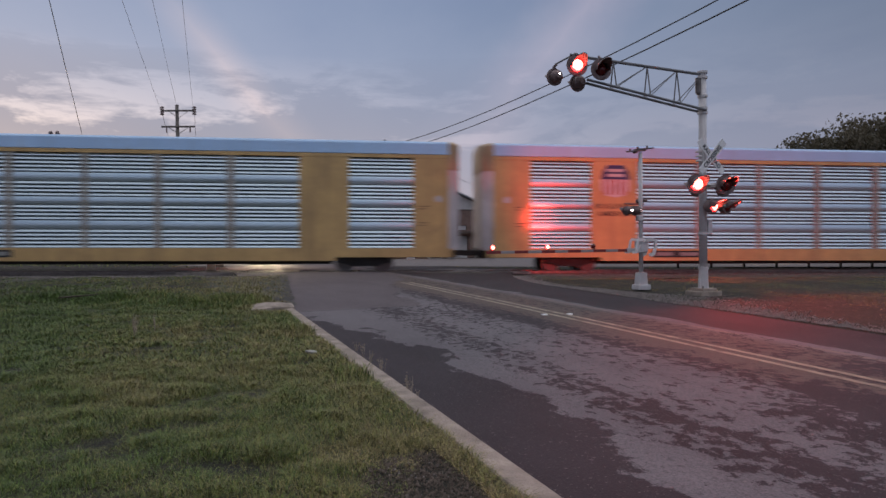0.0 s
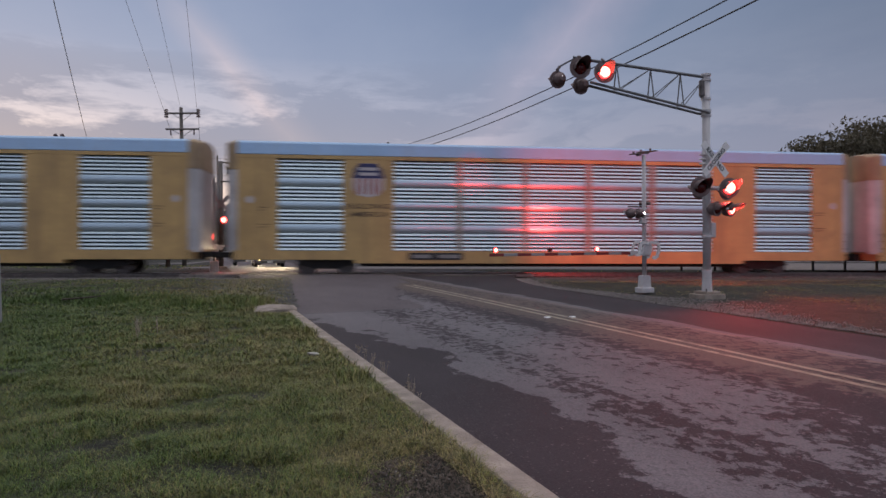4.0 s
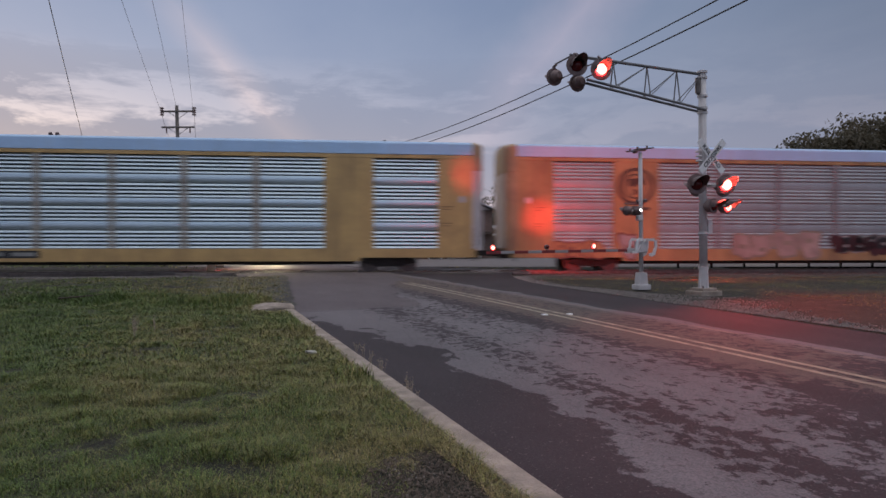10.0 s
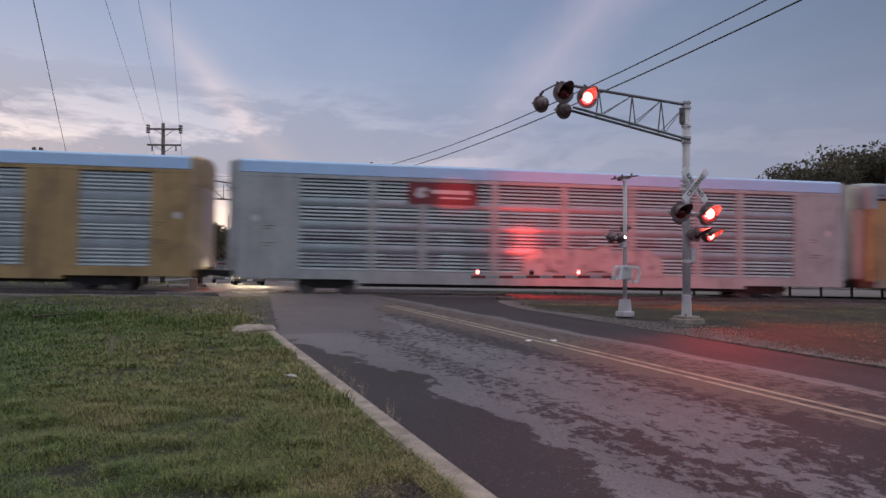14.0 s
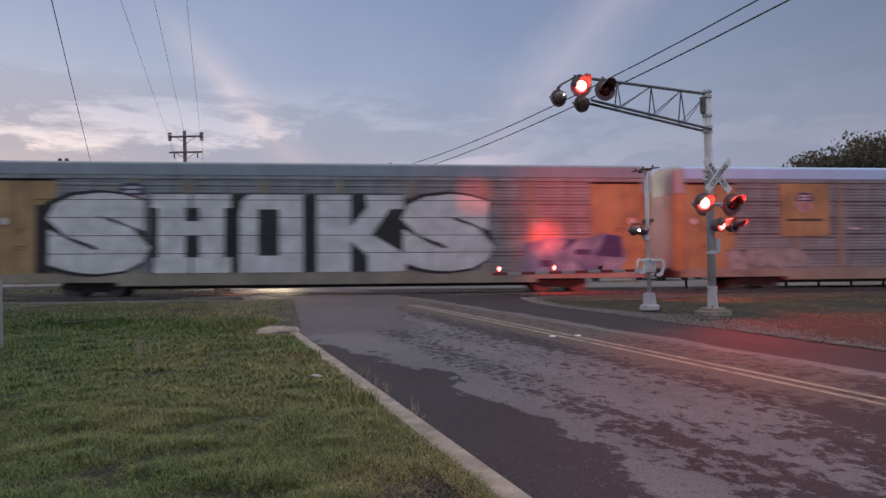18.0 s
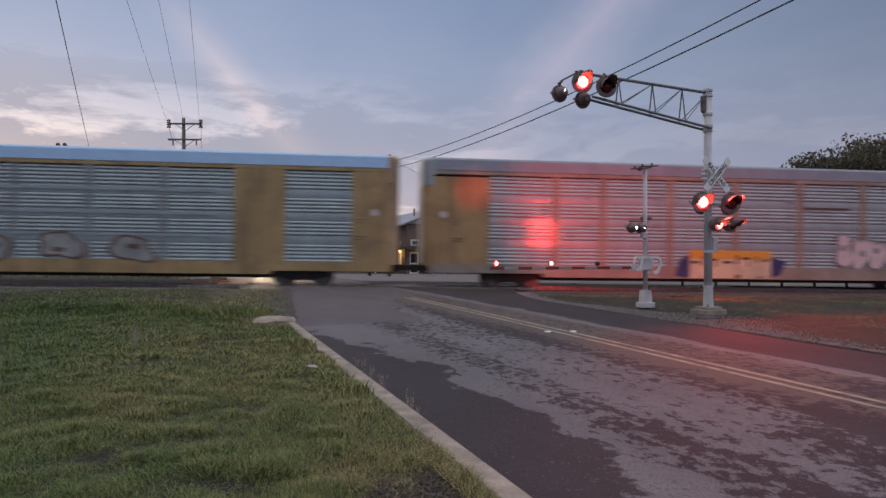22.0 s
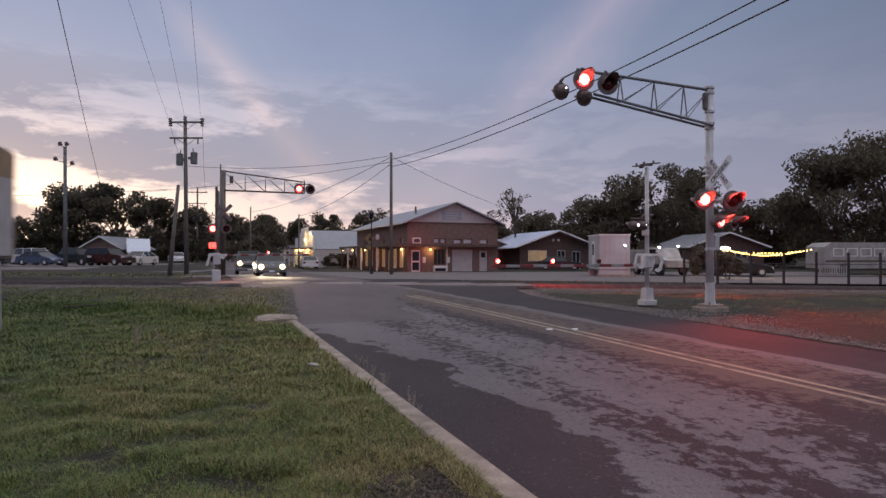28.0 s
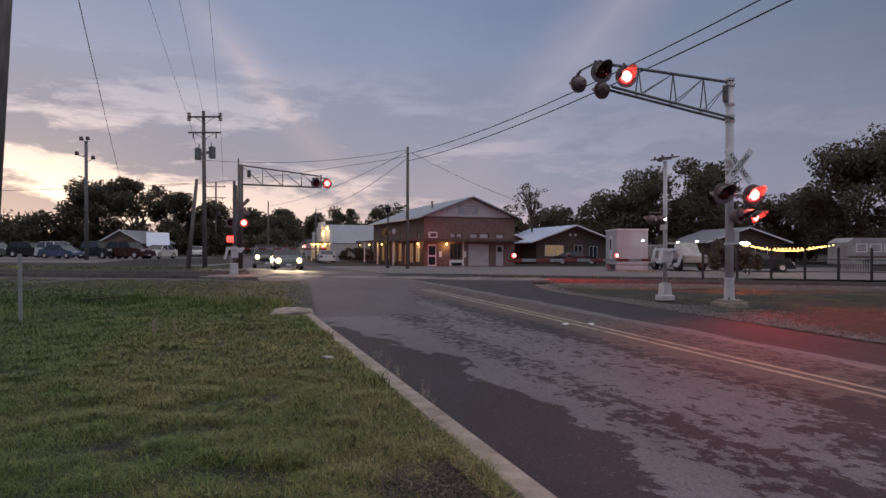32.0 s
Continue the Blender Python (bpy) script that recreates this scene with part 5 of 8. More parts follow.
# half lit, half dark ball; turning it stands in for switching the lamp
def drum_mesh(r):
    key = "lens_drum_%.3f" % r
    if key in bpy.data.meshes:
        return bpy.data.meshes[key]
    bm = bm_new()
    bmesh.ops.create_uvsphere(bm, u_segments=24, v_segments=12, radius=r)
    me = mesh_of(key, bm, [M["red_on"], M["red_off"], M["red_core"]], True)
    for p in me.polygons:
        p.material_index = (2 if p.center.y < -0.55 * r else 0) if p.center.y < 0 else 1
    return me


def signal_head(parent, m, r=0.15, first=True, board=0.265, steady=False):
    """A flashing lamp that looks to its -y: housing, backboard, hood and a half-lit drum as lens."""
    bm = bm_new()
    rod(bm, (0, 0.02, 0), (0, 0.16, 0), r * 1.25, r * 1.2, 20)
    rod(bm, (0, 0.16, 0), (0, 0.26, 0), r * 1.2, r * 0.6, 20)
    # ring with a real opening
    for i in range(24):
        a0, a1 = 2 * math.pi * i / 24, 2 * math.pi * (i + 1) / 24
        v = [bm.verts.new((R_ * math.cos(a), y, R_ * math.sin(a))) for a in (a0, a1) for R_ in (r * 1.02, board) for y in (-0.01, 0.02)]
        for f in ((0, 1, 5, 4), (2, 6, 7, 3), (0, 4, 6, 2), (1, 3, 7, 5)):
            bm.faces.new([v[j] for j in f])
    bmesh.ops.remove_doubles(bm, verts=bm.verts[:], dist=1e-4)
    bmesh.ops.recalc_face_normals(bm, faces=bm.faces[:])
    head = part("signal_head", bm, M["dark_metal"], parent)
    head.matrix_basis = m
    bm = bm_new()
    n, deep = 18, r * 2.9
    for i in range(n):
        a0, a1 = [math.pi * (-0.08 + 1.16 * j / n) for j in (i, i + 1)]
        q = []
        for a in (a0, a1):
            reach = deep * (0.35 + 0.65 * max(0, math.sin(a)))
            for R_ in (r * 1.06, r * 1.09):
                q.append([bm.verts.new((R_ * math.cos(a), y, R_ * math.sin(a))) for y in (-0.01, -0.01 - reach)])
        for f in ((q[0][0], q[2][0], q[2][1], q[0][1]), (q[1][0], q[1][1], q[3][1], q[3][0]), (q[0][1], q[2][1], q[3][1], q[1][1])):
            bm.faces.new(f)
    bmesh.ops.remove_doubles(bm, verts=bm.verts[:], dist=1e-4)
    bmesh.ops.recalc_face_normals(bm, faces=bm.faces[:])
    part("hood", bm, M["dark_metal"], head)
    d = part("lens", drum_mesh(r * 0.96), None, head, "round red lens drum, half lit and half dark")
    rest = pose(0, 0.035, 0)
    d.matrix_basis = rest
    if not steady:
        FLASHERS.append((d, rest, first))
    return head


def mast_on(m, label, name="crossing_signal"):
    return root(name, m, label, "railway signal")


def facing(x, y, z, deg):
    return pose(x, y, z, 0, 0, deg)


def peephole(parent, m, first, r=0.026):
    """A small clear light in the back of a lamp: a half-lit ball, turned to blink with it."""
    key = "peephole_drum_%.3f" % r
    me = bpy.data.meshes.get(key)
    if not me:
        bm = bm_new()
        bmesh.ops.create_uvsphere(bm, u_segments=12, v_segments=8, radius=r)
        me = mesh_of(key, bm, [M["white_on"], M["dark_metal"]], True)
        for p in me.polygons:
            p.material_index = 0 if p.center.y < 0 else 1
    d = part("back_light", me, None, parent, "small back light ball, half lit and half dark")
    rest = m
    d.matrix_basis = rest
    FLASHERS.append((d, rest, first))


def blades_of(words, size, width=1.0):
    return text_mesh(words, size, M["black"], bold=0.001, width=width)


def crossbuck(parent, m, long=1.16, wide=0.20, words=True):
    buck = part("crossbuck", box(bm_new(), -0.05, 0.05, 0.0, 0.05, -0.12, 0.12), M["mast"], parent)
    buck.matrix_basis = m
    for tilt, text, y in ((-46, "RAILROAD", 0.0), (46, "CROSSING", -0.035)):
        bm = bm_new()
        box(bm, -long / 2, long / 2, -0.012, 0.0, -wide / 2, wide / 2, 0.004)
        bl = part("blade", bm, M["white"] if words else M["dark_metal"], buck, "white reflective board with black letters" if words else "")
        bl.matrix_basis = pose(0, y, 0) @ pose(0, 0, 0, 0, -tilt, 0)
        if words:
            t = part("lettering", blades_of(text, 0.165, 1.0), None, bl)
            t.matrix_basis = pose(0, -0.016, -0.005)
    return buck


def truss(parent, stations, top, top_tip, low, low_tip, reach, side, mat, spread_=0.13):
    """A tapered arm: one top chord, two low chords, struts in pairs and braces at the stations. It runs along side * x."""
    def up(w):
        return top + (top_tip - top) * w / reach

    def down(w):
        return low + (low_tip - low) * w / reach
    bm = bm_new()
    rod(bm, (0, 0, top), (side * reach, 0, top_tip), 0.040, seg=8)
    part("top_chord", bm, mat, parent)
    for s in (-1, 1):
        bm = bm_new()
        rod(bm, (0, s * spread_, low), (side * reach, s * spread_, low_tip), 0.036, seg=8)
        part("low_chord", bm, mat, parent)
    for w0, w in zip((0.0, *stations), stations):
        for s in (-1, 1):
            bm = bm_new()
            rod(bm, (side * w, 0, up(w)), (side * w, s * spread_, down(w)), 0.017, seg=6)
            part("strut", bm, mat, parent)
            bm = bm_new()
            rod(bm, (side * w0, 0, up(w0)), (side * w, s * spread_, down(w)), 0.012, seg=6)
            part("brace", bm, mat, parent)


def hanger(parent, at, to, mat):
    bm = bm_new()
    rod(bm, at, to, 0.03, seg=8)
    rod(bm, to, (to[0], to[1], to[2] - 0.08), 0.045, seg=8)
    part("bracket", bm, mat, parent)


MX, MY = 7.33, 17.40
MZ = ground_z(MX, MY) + 0.05
TURN = math.degrees(ROAD)
signal = mast_on(pose(MX, MY, MZ, 0, 0, TURN), "silver cantilever crossing signal with red flashing lamps")
sm = M["mast"]
bm = bm_new()
rod(bm, (0, 0, 0.5), (0, 0, 5.93), 0.105, 0.10, 20)
part("mast", bm, sm, signal, "silver painted steel tube", True)
for z in (5.86, 5.72, 5.22, 4.90, 4.78, 1.55, 0.62):
    part("clamp", rod(bm_new(), (0, 0, z), (0, 0, z + 0.06), 0.13, seg=16), sm, signal)
bm = bm_new()
prism(bm, [(-0.16, 0.12), (0.16, 0.12), (0.10, 0.62), (-0.10, 0.62)], -0.03, 0.03, "y")
prism(bm, [(-0.16, 0.12), (0.16, 0.12), (0.10, 0.62), (-0.10, 0.62)], -0.03, 0.03, "x")
rod(bm, (0, 0, 0.1), (0, 0, 0.62), 0.135, 0.115, 16)
part("base", bm, sm, signal)
bm = bm_new()
box(bm, -0.36, 0.36, -0.30, 0.30, -0.1, 0.045, 0.015)
box(bm, -0.24, 0.24, -0.24, 0.24, 0.045, 0.12, 0.01)
part("foot_plate", bm, M["concrete"], signal, "square foot on a concrete pad")
for x, y in ((-0.2, -0.2), (0.2, -0.2), (-0.2, 0.2), (0.2, 0.2)):
    bm = bm_new()
    rod(bm, (x, y, 0.1), (x, y, 0.19), 0.02, seg=6)
    part("bolt", bm, M["steel"], signal)
truss(signal, (0.85, 1.80, 2.84), 5.83, 5.95, 4.86, 5.37, 3.70, -1, M["mast_dark"])
bm = bm_new()
box(bm, 0.08, 0.24, -0.1, 0.1, 1.55, 1.95, 0.015)
part("junction_box", bm, sm, signal, "pale metal box on the mast")
bm = bm_new()
rod(bm, (-0.16, -0.02, 5.32), (-0.16, -0.02, 5.72), 0.075, seg=12)
rod(bm, (-0.16, -0.02, 5.28), (-0.16, -0.02, 5.32), 0.05, seg=12)
part("cable_drum", bm, M["steel"], signal)
# lamps on the arm: two towards the road user, two towards the far side
bm = bm_new()
rod(bm, (-3.3, 0, 5.92), (-4.10, 0, 5.98), 0.030, seg=8)
rod(bm, (-4.05, 0.05, 5.96), (-4.41, 0.2, 5.76), 0.022, seg=8)
rod(bm, (-3.70, 0.1, 5.37), (-3.80, 0.2, 5.40), 0.04, seg=8)
part("lamp_rail", bm, M["mast_dark"], signal)
for w, y, z, first, back in ((4.045, -0.22, 5.67, True, False), (3.355, -0.22, 5.625, False, False), (4.41, 0.24, 5.46, True, True), (3.75, 0.24, 5.36, False, True)):
    h = signal_head(signal, pose(-w, y, z, 0, 0, 180 if back else -12), 0.125 if back else 0.16, first, 0.215 if back else 0.265)
    hanger(signal, (-w, y * 0.5, 5.97 if not back else 5.74), (-w, y, z + 0.26), M["dark_metal"])
    if back and first:
        peephole(h, pose(0, 0.262, 0.03, 0, 0, 180), first, 0.016)
# the pair on the mast, and a smaller pair turned to the side
bm = bm_new()
rod(bm, (-0.56, -0.28, 2.86), (0.45, -0.28, 2.86), 0.03, seg=8)
rod(bm, (0, 0, 2.86), (0, -0.28, 2.86), 0.04, seg=8)
rod(bm, (0, 0, 2.32), (0.6, -0.2, 2.32), 0.03, seg=8)
part("crossarm", bm, sm, signal)
for x, first in ((-0.54, True), (0.42, False)):
    signal_head(signal, pose(x, -0.38, 2.86, 0, 0, -16), 0.17, first)
part("crossarm", rod(bm_new(), (0, 0.1, 2.86), (1.2, 0.16, 2.86), 0.03, seg=8), sm, signal)
for x, first in ((0.16, True), (1.10, False)):
    signal_head(signal, pose(x, 0.42, 2.86, 0, 0, 180), 0.15, first)
for x, y, first in ((0.02, -0.36, True), (0.70, -0.14, False)):
    signal_head(signal, pose(x, y, 2.30, 0, 0, 14), 0.14, first, 0.20)
crossbuck(signal, pose(0.10, -0.20, 3.62))
bm = bm_new()
for z in (3.5, 3.62, 3.74):
    rod(bm, (-0.18, -0.05, z), (-0.18, -0.05, z + 0.04), 0.09, 0.07, 12)
part("bell", bm, M["mast"], signal, "stacked grey warning bell")

# gate mast with its lowered arm
GX, GY = 6.20, 19.1
gate = root("crossing_gate", pose(GX, GY, ground_z(GX, GY) + 0.09, 0, 0, TURN), "silver gate mast with its striped arm lowered", "crossing gate")
bm = bm_new()
rod(bm, (0, 0, 0.4), (0, 0, 3.92), 0.062, 0.058, 16)
part("mast", bm, sm, gate, "", True)
bm = bm_new()
box(bm, -0.21, 0.21, -0.18, 0.18, -0.1, 0.05, 0.012)
prism(bm, [(-0.15, 0.05), (0.15, 0.05), (0.115, 0.40), (-0.115, 0.40)], -0.12, 0.12, "y")
part("base", bm, sm, gate)
for x, y, yaw in ((-0.2, -0.02, 10), (0.16, 0.05, -6)):
    bm = bm_new()
    box(bm, -0.3, 0.3, -0.09, 0.09, 0, 0.03, 0.006)
    box(bm, -0.05, 0.05, -0.05, 0.05, -0.05, 0.0)
    rod(bm, (-0.2, 0, 0.03), (-0.2, 0, 0.09), 0.03, seg=8)
    rod(bm, (0.12, 0, 0.03), (0.12, 0, 0.1), 0.03, seg=8)
    p = part("top_blade", bm, M["dark_metal"], gate)
    p.matrix_basis = pose(x, y, 3.94 + 0.09 * (x > 0), 0, -6, yaw)
bm = bm_new()
rod(bm, (-0.5, 0.08, 2.42), (0.16, 0.08, 2.42), 0.025, seg=8)
rod(bm, (-0.1, 0.08, 2.5), (0.2, -0.02, 2.52), 0.05, seg=8)
part("crossarm", bm, M["dark_metal"], gate)
for x, first in ((-0.42, True), (-0.12, False)):
    h = signal_head(gate, pose(x, 0.1, 2.22, 0, 0, 180), 0.10, first, 0.15)
    peephole(h, pose(0, 0.262, 0.0, 0, 0, 180), first)
bm = bm_new()
box(bm, -0.13, 0.14, -0.16, 0.16, 0.98, 1.34, 0.03)
part("gate_drive", bm, sm, gate, "silver gate drive housing")
for y in (-0.19, 0.19):
    bm = bm_new()
    pts = [(-0.02, 1.30), (0.02, 1.40), (0.30, 1.40), (0.40, 1.34), (0.42, 1.16), (0.34, 0.92), (0.22, 0.86), (0.12, 0.90), (0.16, 0.97), (0.26, 0.98), (0.34, 1.18), (0.32, 1.30), (0.24, 1.33), (0.06, 1.32)]
    prism(bm, pts, y - 0.02, y + 0.02, "y")
    part("counterweight_arm", bm, M["white"], gate)
for y in (-0.17, 0.17):
    bm = bm_new()
    pts = [(-0.04, 1.32), (-0.02, 1.40), (-0.20, 1.41), (-0.27, 1.34), (-0.34, 1.04), (-0.44, 1.02), (-0.44, 0.97), (-0.28, 0.97), (-0.21, 1.30), (-0.17, 1.34)]
    prism(bm, pts[::-1], y - 0.02, y + 0.02, "y")
    part("counterweight_arm", bm, M["white"], gate)
bm = bm_new()
prism(bm, [(-0.36, 0.98), (-0.34, 1.04), (-0.2, 1.06), (-0.1, 1.30), (-0.04, 1.30), (-0.06, 1.0)], -0.15, -0.11, "y")
part("arm_bracket", bm, M["mast"], gate)
bm = bm_new()
box(bm, -0.15, 0.02, -0.1, 0.06, 1.92, 2.08, 0.015)
part("junction_box", bm, sm, gate)


def gate_arm(parent, reach, z, side, lamps):
    arm = part("gate_arm", box(bm_new(), min(0, side * 0.5), max(0, side * 0.5), -0.03, 0.03, z - 0.06, z + 0.06), M["mast"], parent)
    k = 11
    step = (reach - 0.4) / k
    for i in range(k):
        bm = bm_new()
        x0, x1 = 0.4 + i * step, 0.4 + (i + 1) * step - 0.003
        box(bm, min(side * x0, side * x1), max(side * x0, side * x1), -0.016, 0.016, z - 0.04, z + 0.04, 0.004)
        part("stripe", bm, M["arm_white"] if i % 2 else M["stripe_red"], arm)
    for x, first in lamps:
        bm = bm_new()
        box(bm, side * x - 0.04, side * x + 0.04, -0.05, 0.05, z + 0.05, z + 0.075)
        rod(bm, (side * x, 0.0, z + 0.13), (side * x, 0.06, z + 0.13), 0.062, seg=14)
        part("lamp_holder", bm, M["dark_metal"], arm)
        d = part("arm_lamp", drum_mesh(0.06), None, arm, "small red lamp drum on the arm, half lit and half dark")
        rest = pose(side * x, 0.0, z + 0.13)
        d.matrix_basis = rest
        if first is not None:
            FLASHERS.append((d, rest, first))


gate_arm(gate, 5.0, 1.06, -1, ((4.82, None), (3.15, True), (1.64, False)))

# the same on the far side of the track
FX, FY = -11.65, 36.3
far = root("crossing_signal", pose(FX, FY, ground_z(FX, FY), 0, 0, TURN), "far cantilever crossing signal with red flashing lamps", "railway signal")
bm = bm_new()
rod(bm, (0, 0, 0.0), (0, 0, 5.9), 0.13, 0.12, 14)
part("mast", bm, M["steel"], far, "", True)
truss(far, (1.15, 2.25, 3.3, 4.2), 5.86, 5.42, 4.80, 4.78, 4.35, 1, M["steel"])
for w, first in ((4.08, True), (4.72, False)):
    signal_head(far, pose(w, -0.2, 5.0), 0.17, first, 0.28)
bm = bm_new()
rod(bm, (3.9, 0, 5.3), (4.8, -0.1, 5.3), 0.03, seg=8)
rod(bm, (4.40, -0.1, 5.5), (4.40, -0.1, 4.75), 0.04, seg=8)
part("lamp_rail", bm, M["steel"], far)
for x, first in ((-0.55, True), (0.14, False)):
    signal_head(far, pose(x, -0.3, 2.66), 0.17, first, 0.28)
crossbuck(far, pose(0.0, -0.2, 3.55), 1.2, 0.2, False)
bm = bm_new()
rod(bm, (0.42, 0, 5.2), (0.42, 0, 5.6), 0.1, seg=10)
part("cable_drum", bm, M["steel"], far)
bm = bm_new()
box(bm, -0.3, 0.3, -0.3, 0.3, -0.1, 0.12, 0.02)
part("base", bm, M["concrete"], far)
p = on_road(34.3, 1.0)
fgate = root("crossing_gate", pose(p.x, p.y, ground_z(p.x, p.y), 0, 0, TURN), "far silver gate with its arm lowered", "crossing gate")
bm = bm_new()
rod(bm, (0, 0, 0), (0, 0, 4.6), 0.07, seg=12)
part("mast", bm, M["steel"], fgate)
bm = bm_new()
box(bm, -0.2, 0.2, -0.2, 0.2, -0.1, 0.5, 0.03)
box(bm, -0.16, 0.2, -0.18, 0.18, 0.75, 1.25, 0.04)
part("gate_drive", bm, M["mast"], fgate)
bm = bm_new()
prism(bm, [(-0.5, 0.7), (-0.36, 1.30), (0.1, 1.34), (0.42, 1.12), (0.3, 1.0), (0.0, 1.2), (-0.26, 1.16), (-0.38, 0.7)], -0.25, -0.2, "y")
part("counterweight_arm", bm, M["mast"], fgate)
bm = bm_new()
for i in range(3):
    box(bm, -0.34 + 0.12 * i, -0.25 + 0.12 * i, -0.06, 0.0, 1.55, 1.85, 0.01)
part("side_lamp", bm, M["arm_red"], fgate, "lit red side lamps")
gate_arm(fgate, 4.6, 1.22, 1, ((4.4, None), (3.45, False), (2.5, True)))

# red light that the lit lamps throw about them, boosted to imitate camera glare
RED = (1.0, 0.045, 0.035)
sig_m = pose(MX, MY, MZ, 0, 0, TURN)
for at, aim, watts, cone in (((0.0, -0.62, 2.86), (3.0, -9, 0.0), 650, 150), ((-3.63, -0.62, 5.62), (-0.5, -12, 0.0), 600, 110),
                             ((0.9, 0.86, 2.86), (10.0, 12, 4.6), 2600, 90), ((-4.1, 0.7, 5.36), (1.6, 12, 3.0), 200, 70), ((0.9, -0.3, 2.4), (9, -3, 1.6), 160, 155)):
    q, w = sig_m @ Vector(at), sig_m @ Vector(aim)
    lamp("signal_light", q.x, q.y, q.z, RED, watts, 0.15, w, cone)
# narrow spots added to imitate the far-facing lamps' reflections on the passing cars
for at, hit, watts, cone in (((-3.75, 0.6, 5.36), (1.86, 29.9, 4.7), 2600, 10), ((1.1, 0.75, 2.86), (5.1, 30.2, 2.7), 9000, 9.5)):
    q = sig_m @ Vector(at)
    lamp("signal_light", q.x, q.y, q.z, RED, watts, 0.30, Vector(hit), cone).data.spot_blend = 1.0
q = far.matrix_world @ Vector((0, -0.7, 2.72))
lamp("signal_light", q.x, q.y, q.z, RED, 160, 0.15, far.matrix_world @ Vector((2, -12, 1.0)), 140)


# ---- buildings beyond the track ----
def wall_box(name, parent, x0, x1, y0, y1, z0, z1, mat, label="", bevel=0.0):
    return part(name, box(bm_new(), x0, x1, y0, y1, z0, z1, bevel), mat, parent, label)


def holed_wall(name, parent, length, height, thick, holes, mat, along="x", at=0.0):
    """A wall with real openings (a0, a1, z0, z1), made of upright and flat pieces in one mesh."""
    bm = bm_new()
    cuts = sorted({0.0, length, *[h[0] for h in holes], *[h[1] for h in holes]})
    for a, b in zip(cuts, cuts[1:]):
        mid = (a + b) / 2
        z = 0.0
        for h in sorted([h for h in holes if h[0] < mid < h[1]], key=lambda h: h[2]):
            if h[2] > z:
                box(bm, *((a, b, at, at + thick) if along == "x" else (at, at + thick, a, b)), z, h[2])
            z = h[3]
        if z < height:
            box(bm, *((a, b, at, at + thick) if along == "x" else (at, at + thick, a, b)), z, height)
    bmesh.ops.remove_doubles(bm, verts=bm.verts[:], dist=1e-4)
    return part(name, bm, mat, parent)


def framed(parent, name, along, at, a0, a1, z0, z1, frame_mat, pane_mat, bars=0, depth=0.1):
    """A window: frame and pane, set in an opening."""
    bm = bm_new()
    w = 0.06

    def bx(p0, p1, q0, q1, r0=0.0, r1=None):
        r1 = depth if r1 is None else r1
        box(bm, *((p0, p1, at + r0, at + r1) if along == "x" else (at + r0, at + r1, p0, p1)), q0, q1)
    bx(a0, a1, z0, z0 + w)
    bx(a0, a1, z1 - w, z1)
    bx(a0, a0 + w, z0 + w, z1 - w)
    bx(a1 - w, a1, z0 + w, z1 - w)
    for i in range(bars):
        c = a0 + (a1 - a0) * (i + 1) / (bars + 1)
        bx(c - 0.025, c + 0.025, z0 + w, z1 - w)
    bmesh.ops.remove_doubles(bm, verts=bm.verts[:], dist=1e-4)
    f = part(name, bm, frame_mat, parent)
    bm = bm_new()
    box(bm, *((a0 + w, a1 - w, at + 0.04, at + 0.055) if along == "x" else (at + 0.04, at + 0.055, a0 + w, a1 - w)), z0 + w, z1 - w)
    part("pane", bm, pane_mat, f)
    return f


M["dark_pane"] = material("dark_window_pane", (0.02, 0.022, 0.028), 0.08, 0, 0.1, 2.0)
M["lit_pane"] = material("softly_lit_window", (0.30, 0.22, 0.14), 0.3, 0, 0.4, 1.2, glow=(1.0, 0.66, 0.32), strength=0.12)
M["pale_pane"] = material("blind_behind_glass", (0.50, 0.47, 0.48), 0.35, 0, 0.1, 3.0)

BX, BY = -2.53, 61.0
hall = root("corner_shop", pose(BX, BY, ground_z(BX, BY) - 0.12, 0, 0, 20), "one-storey brick corner shop with a pale gable and a porch", "building")
W_, D_, H_ = 9.25, 20.0, 4.72
front = [(0.38, 1.28, 0, 2.15), (2.6, 3.75, 0.75, 2.25), (4.45, 6.6, 0, 2.2), (7.3, 8.15, 0, 2.1), (2.6, 3.15, 2.8, 3.25), (3.25, 3.8, 2.8, 3.25), (4.6, 5.4, 2.75, 3.2), (5.6, 6.55, 2.75, 3.25), (7.3, 8.15, 2.75, 3.2)]
holed_wall("front_wall", hall, W_, H_, 0.3, front, M["brick"])
sidew = [(1.0, 2.4, 0.5, 2.3), (3.2, 4.6, 0.4, 2.3), (5.4, 6.4, 0, 2.2), (7.2, 8.8, 0.4, 2.3), (9.8, 11.4, 0.4, 2.3), (12.4, 13.4, 0, 2.2), (14.2, 16, 0.4, 2.3), (17, 18.6, 0.4, 2.3), (1.2, 2.0, 2.8, 3.3), (7.3, 8.0, 2.8, 3.3), (14.6, 15.2, 2.8, 3.3), (15.8, 16.4, 2.8, 3.3)]
holed_wall("side_wall", hall, D_, H_, 0.3, [h for h in sidew], M["brick"], "y", 0.003).location = (0, 0.3, 0)
wall_box("back_wall", hall, 0, W_, D_, D_ + 0.3, 0, H_, M["brick"])
wall_box("side_wall", hall, W_ - 0.3, W_, 0.3, D_, 0, H_, M["brick"])
wall_box("floor_slab", hall, 0.3, W_ - 0.3, 0.3, D_, -0.1, 0.05, M["concrete"])
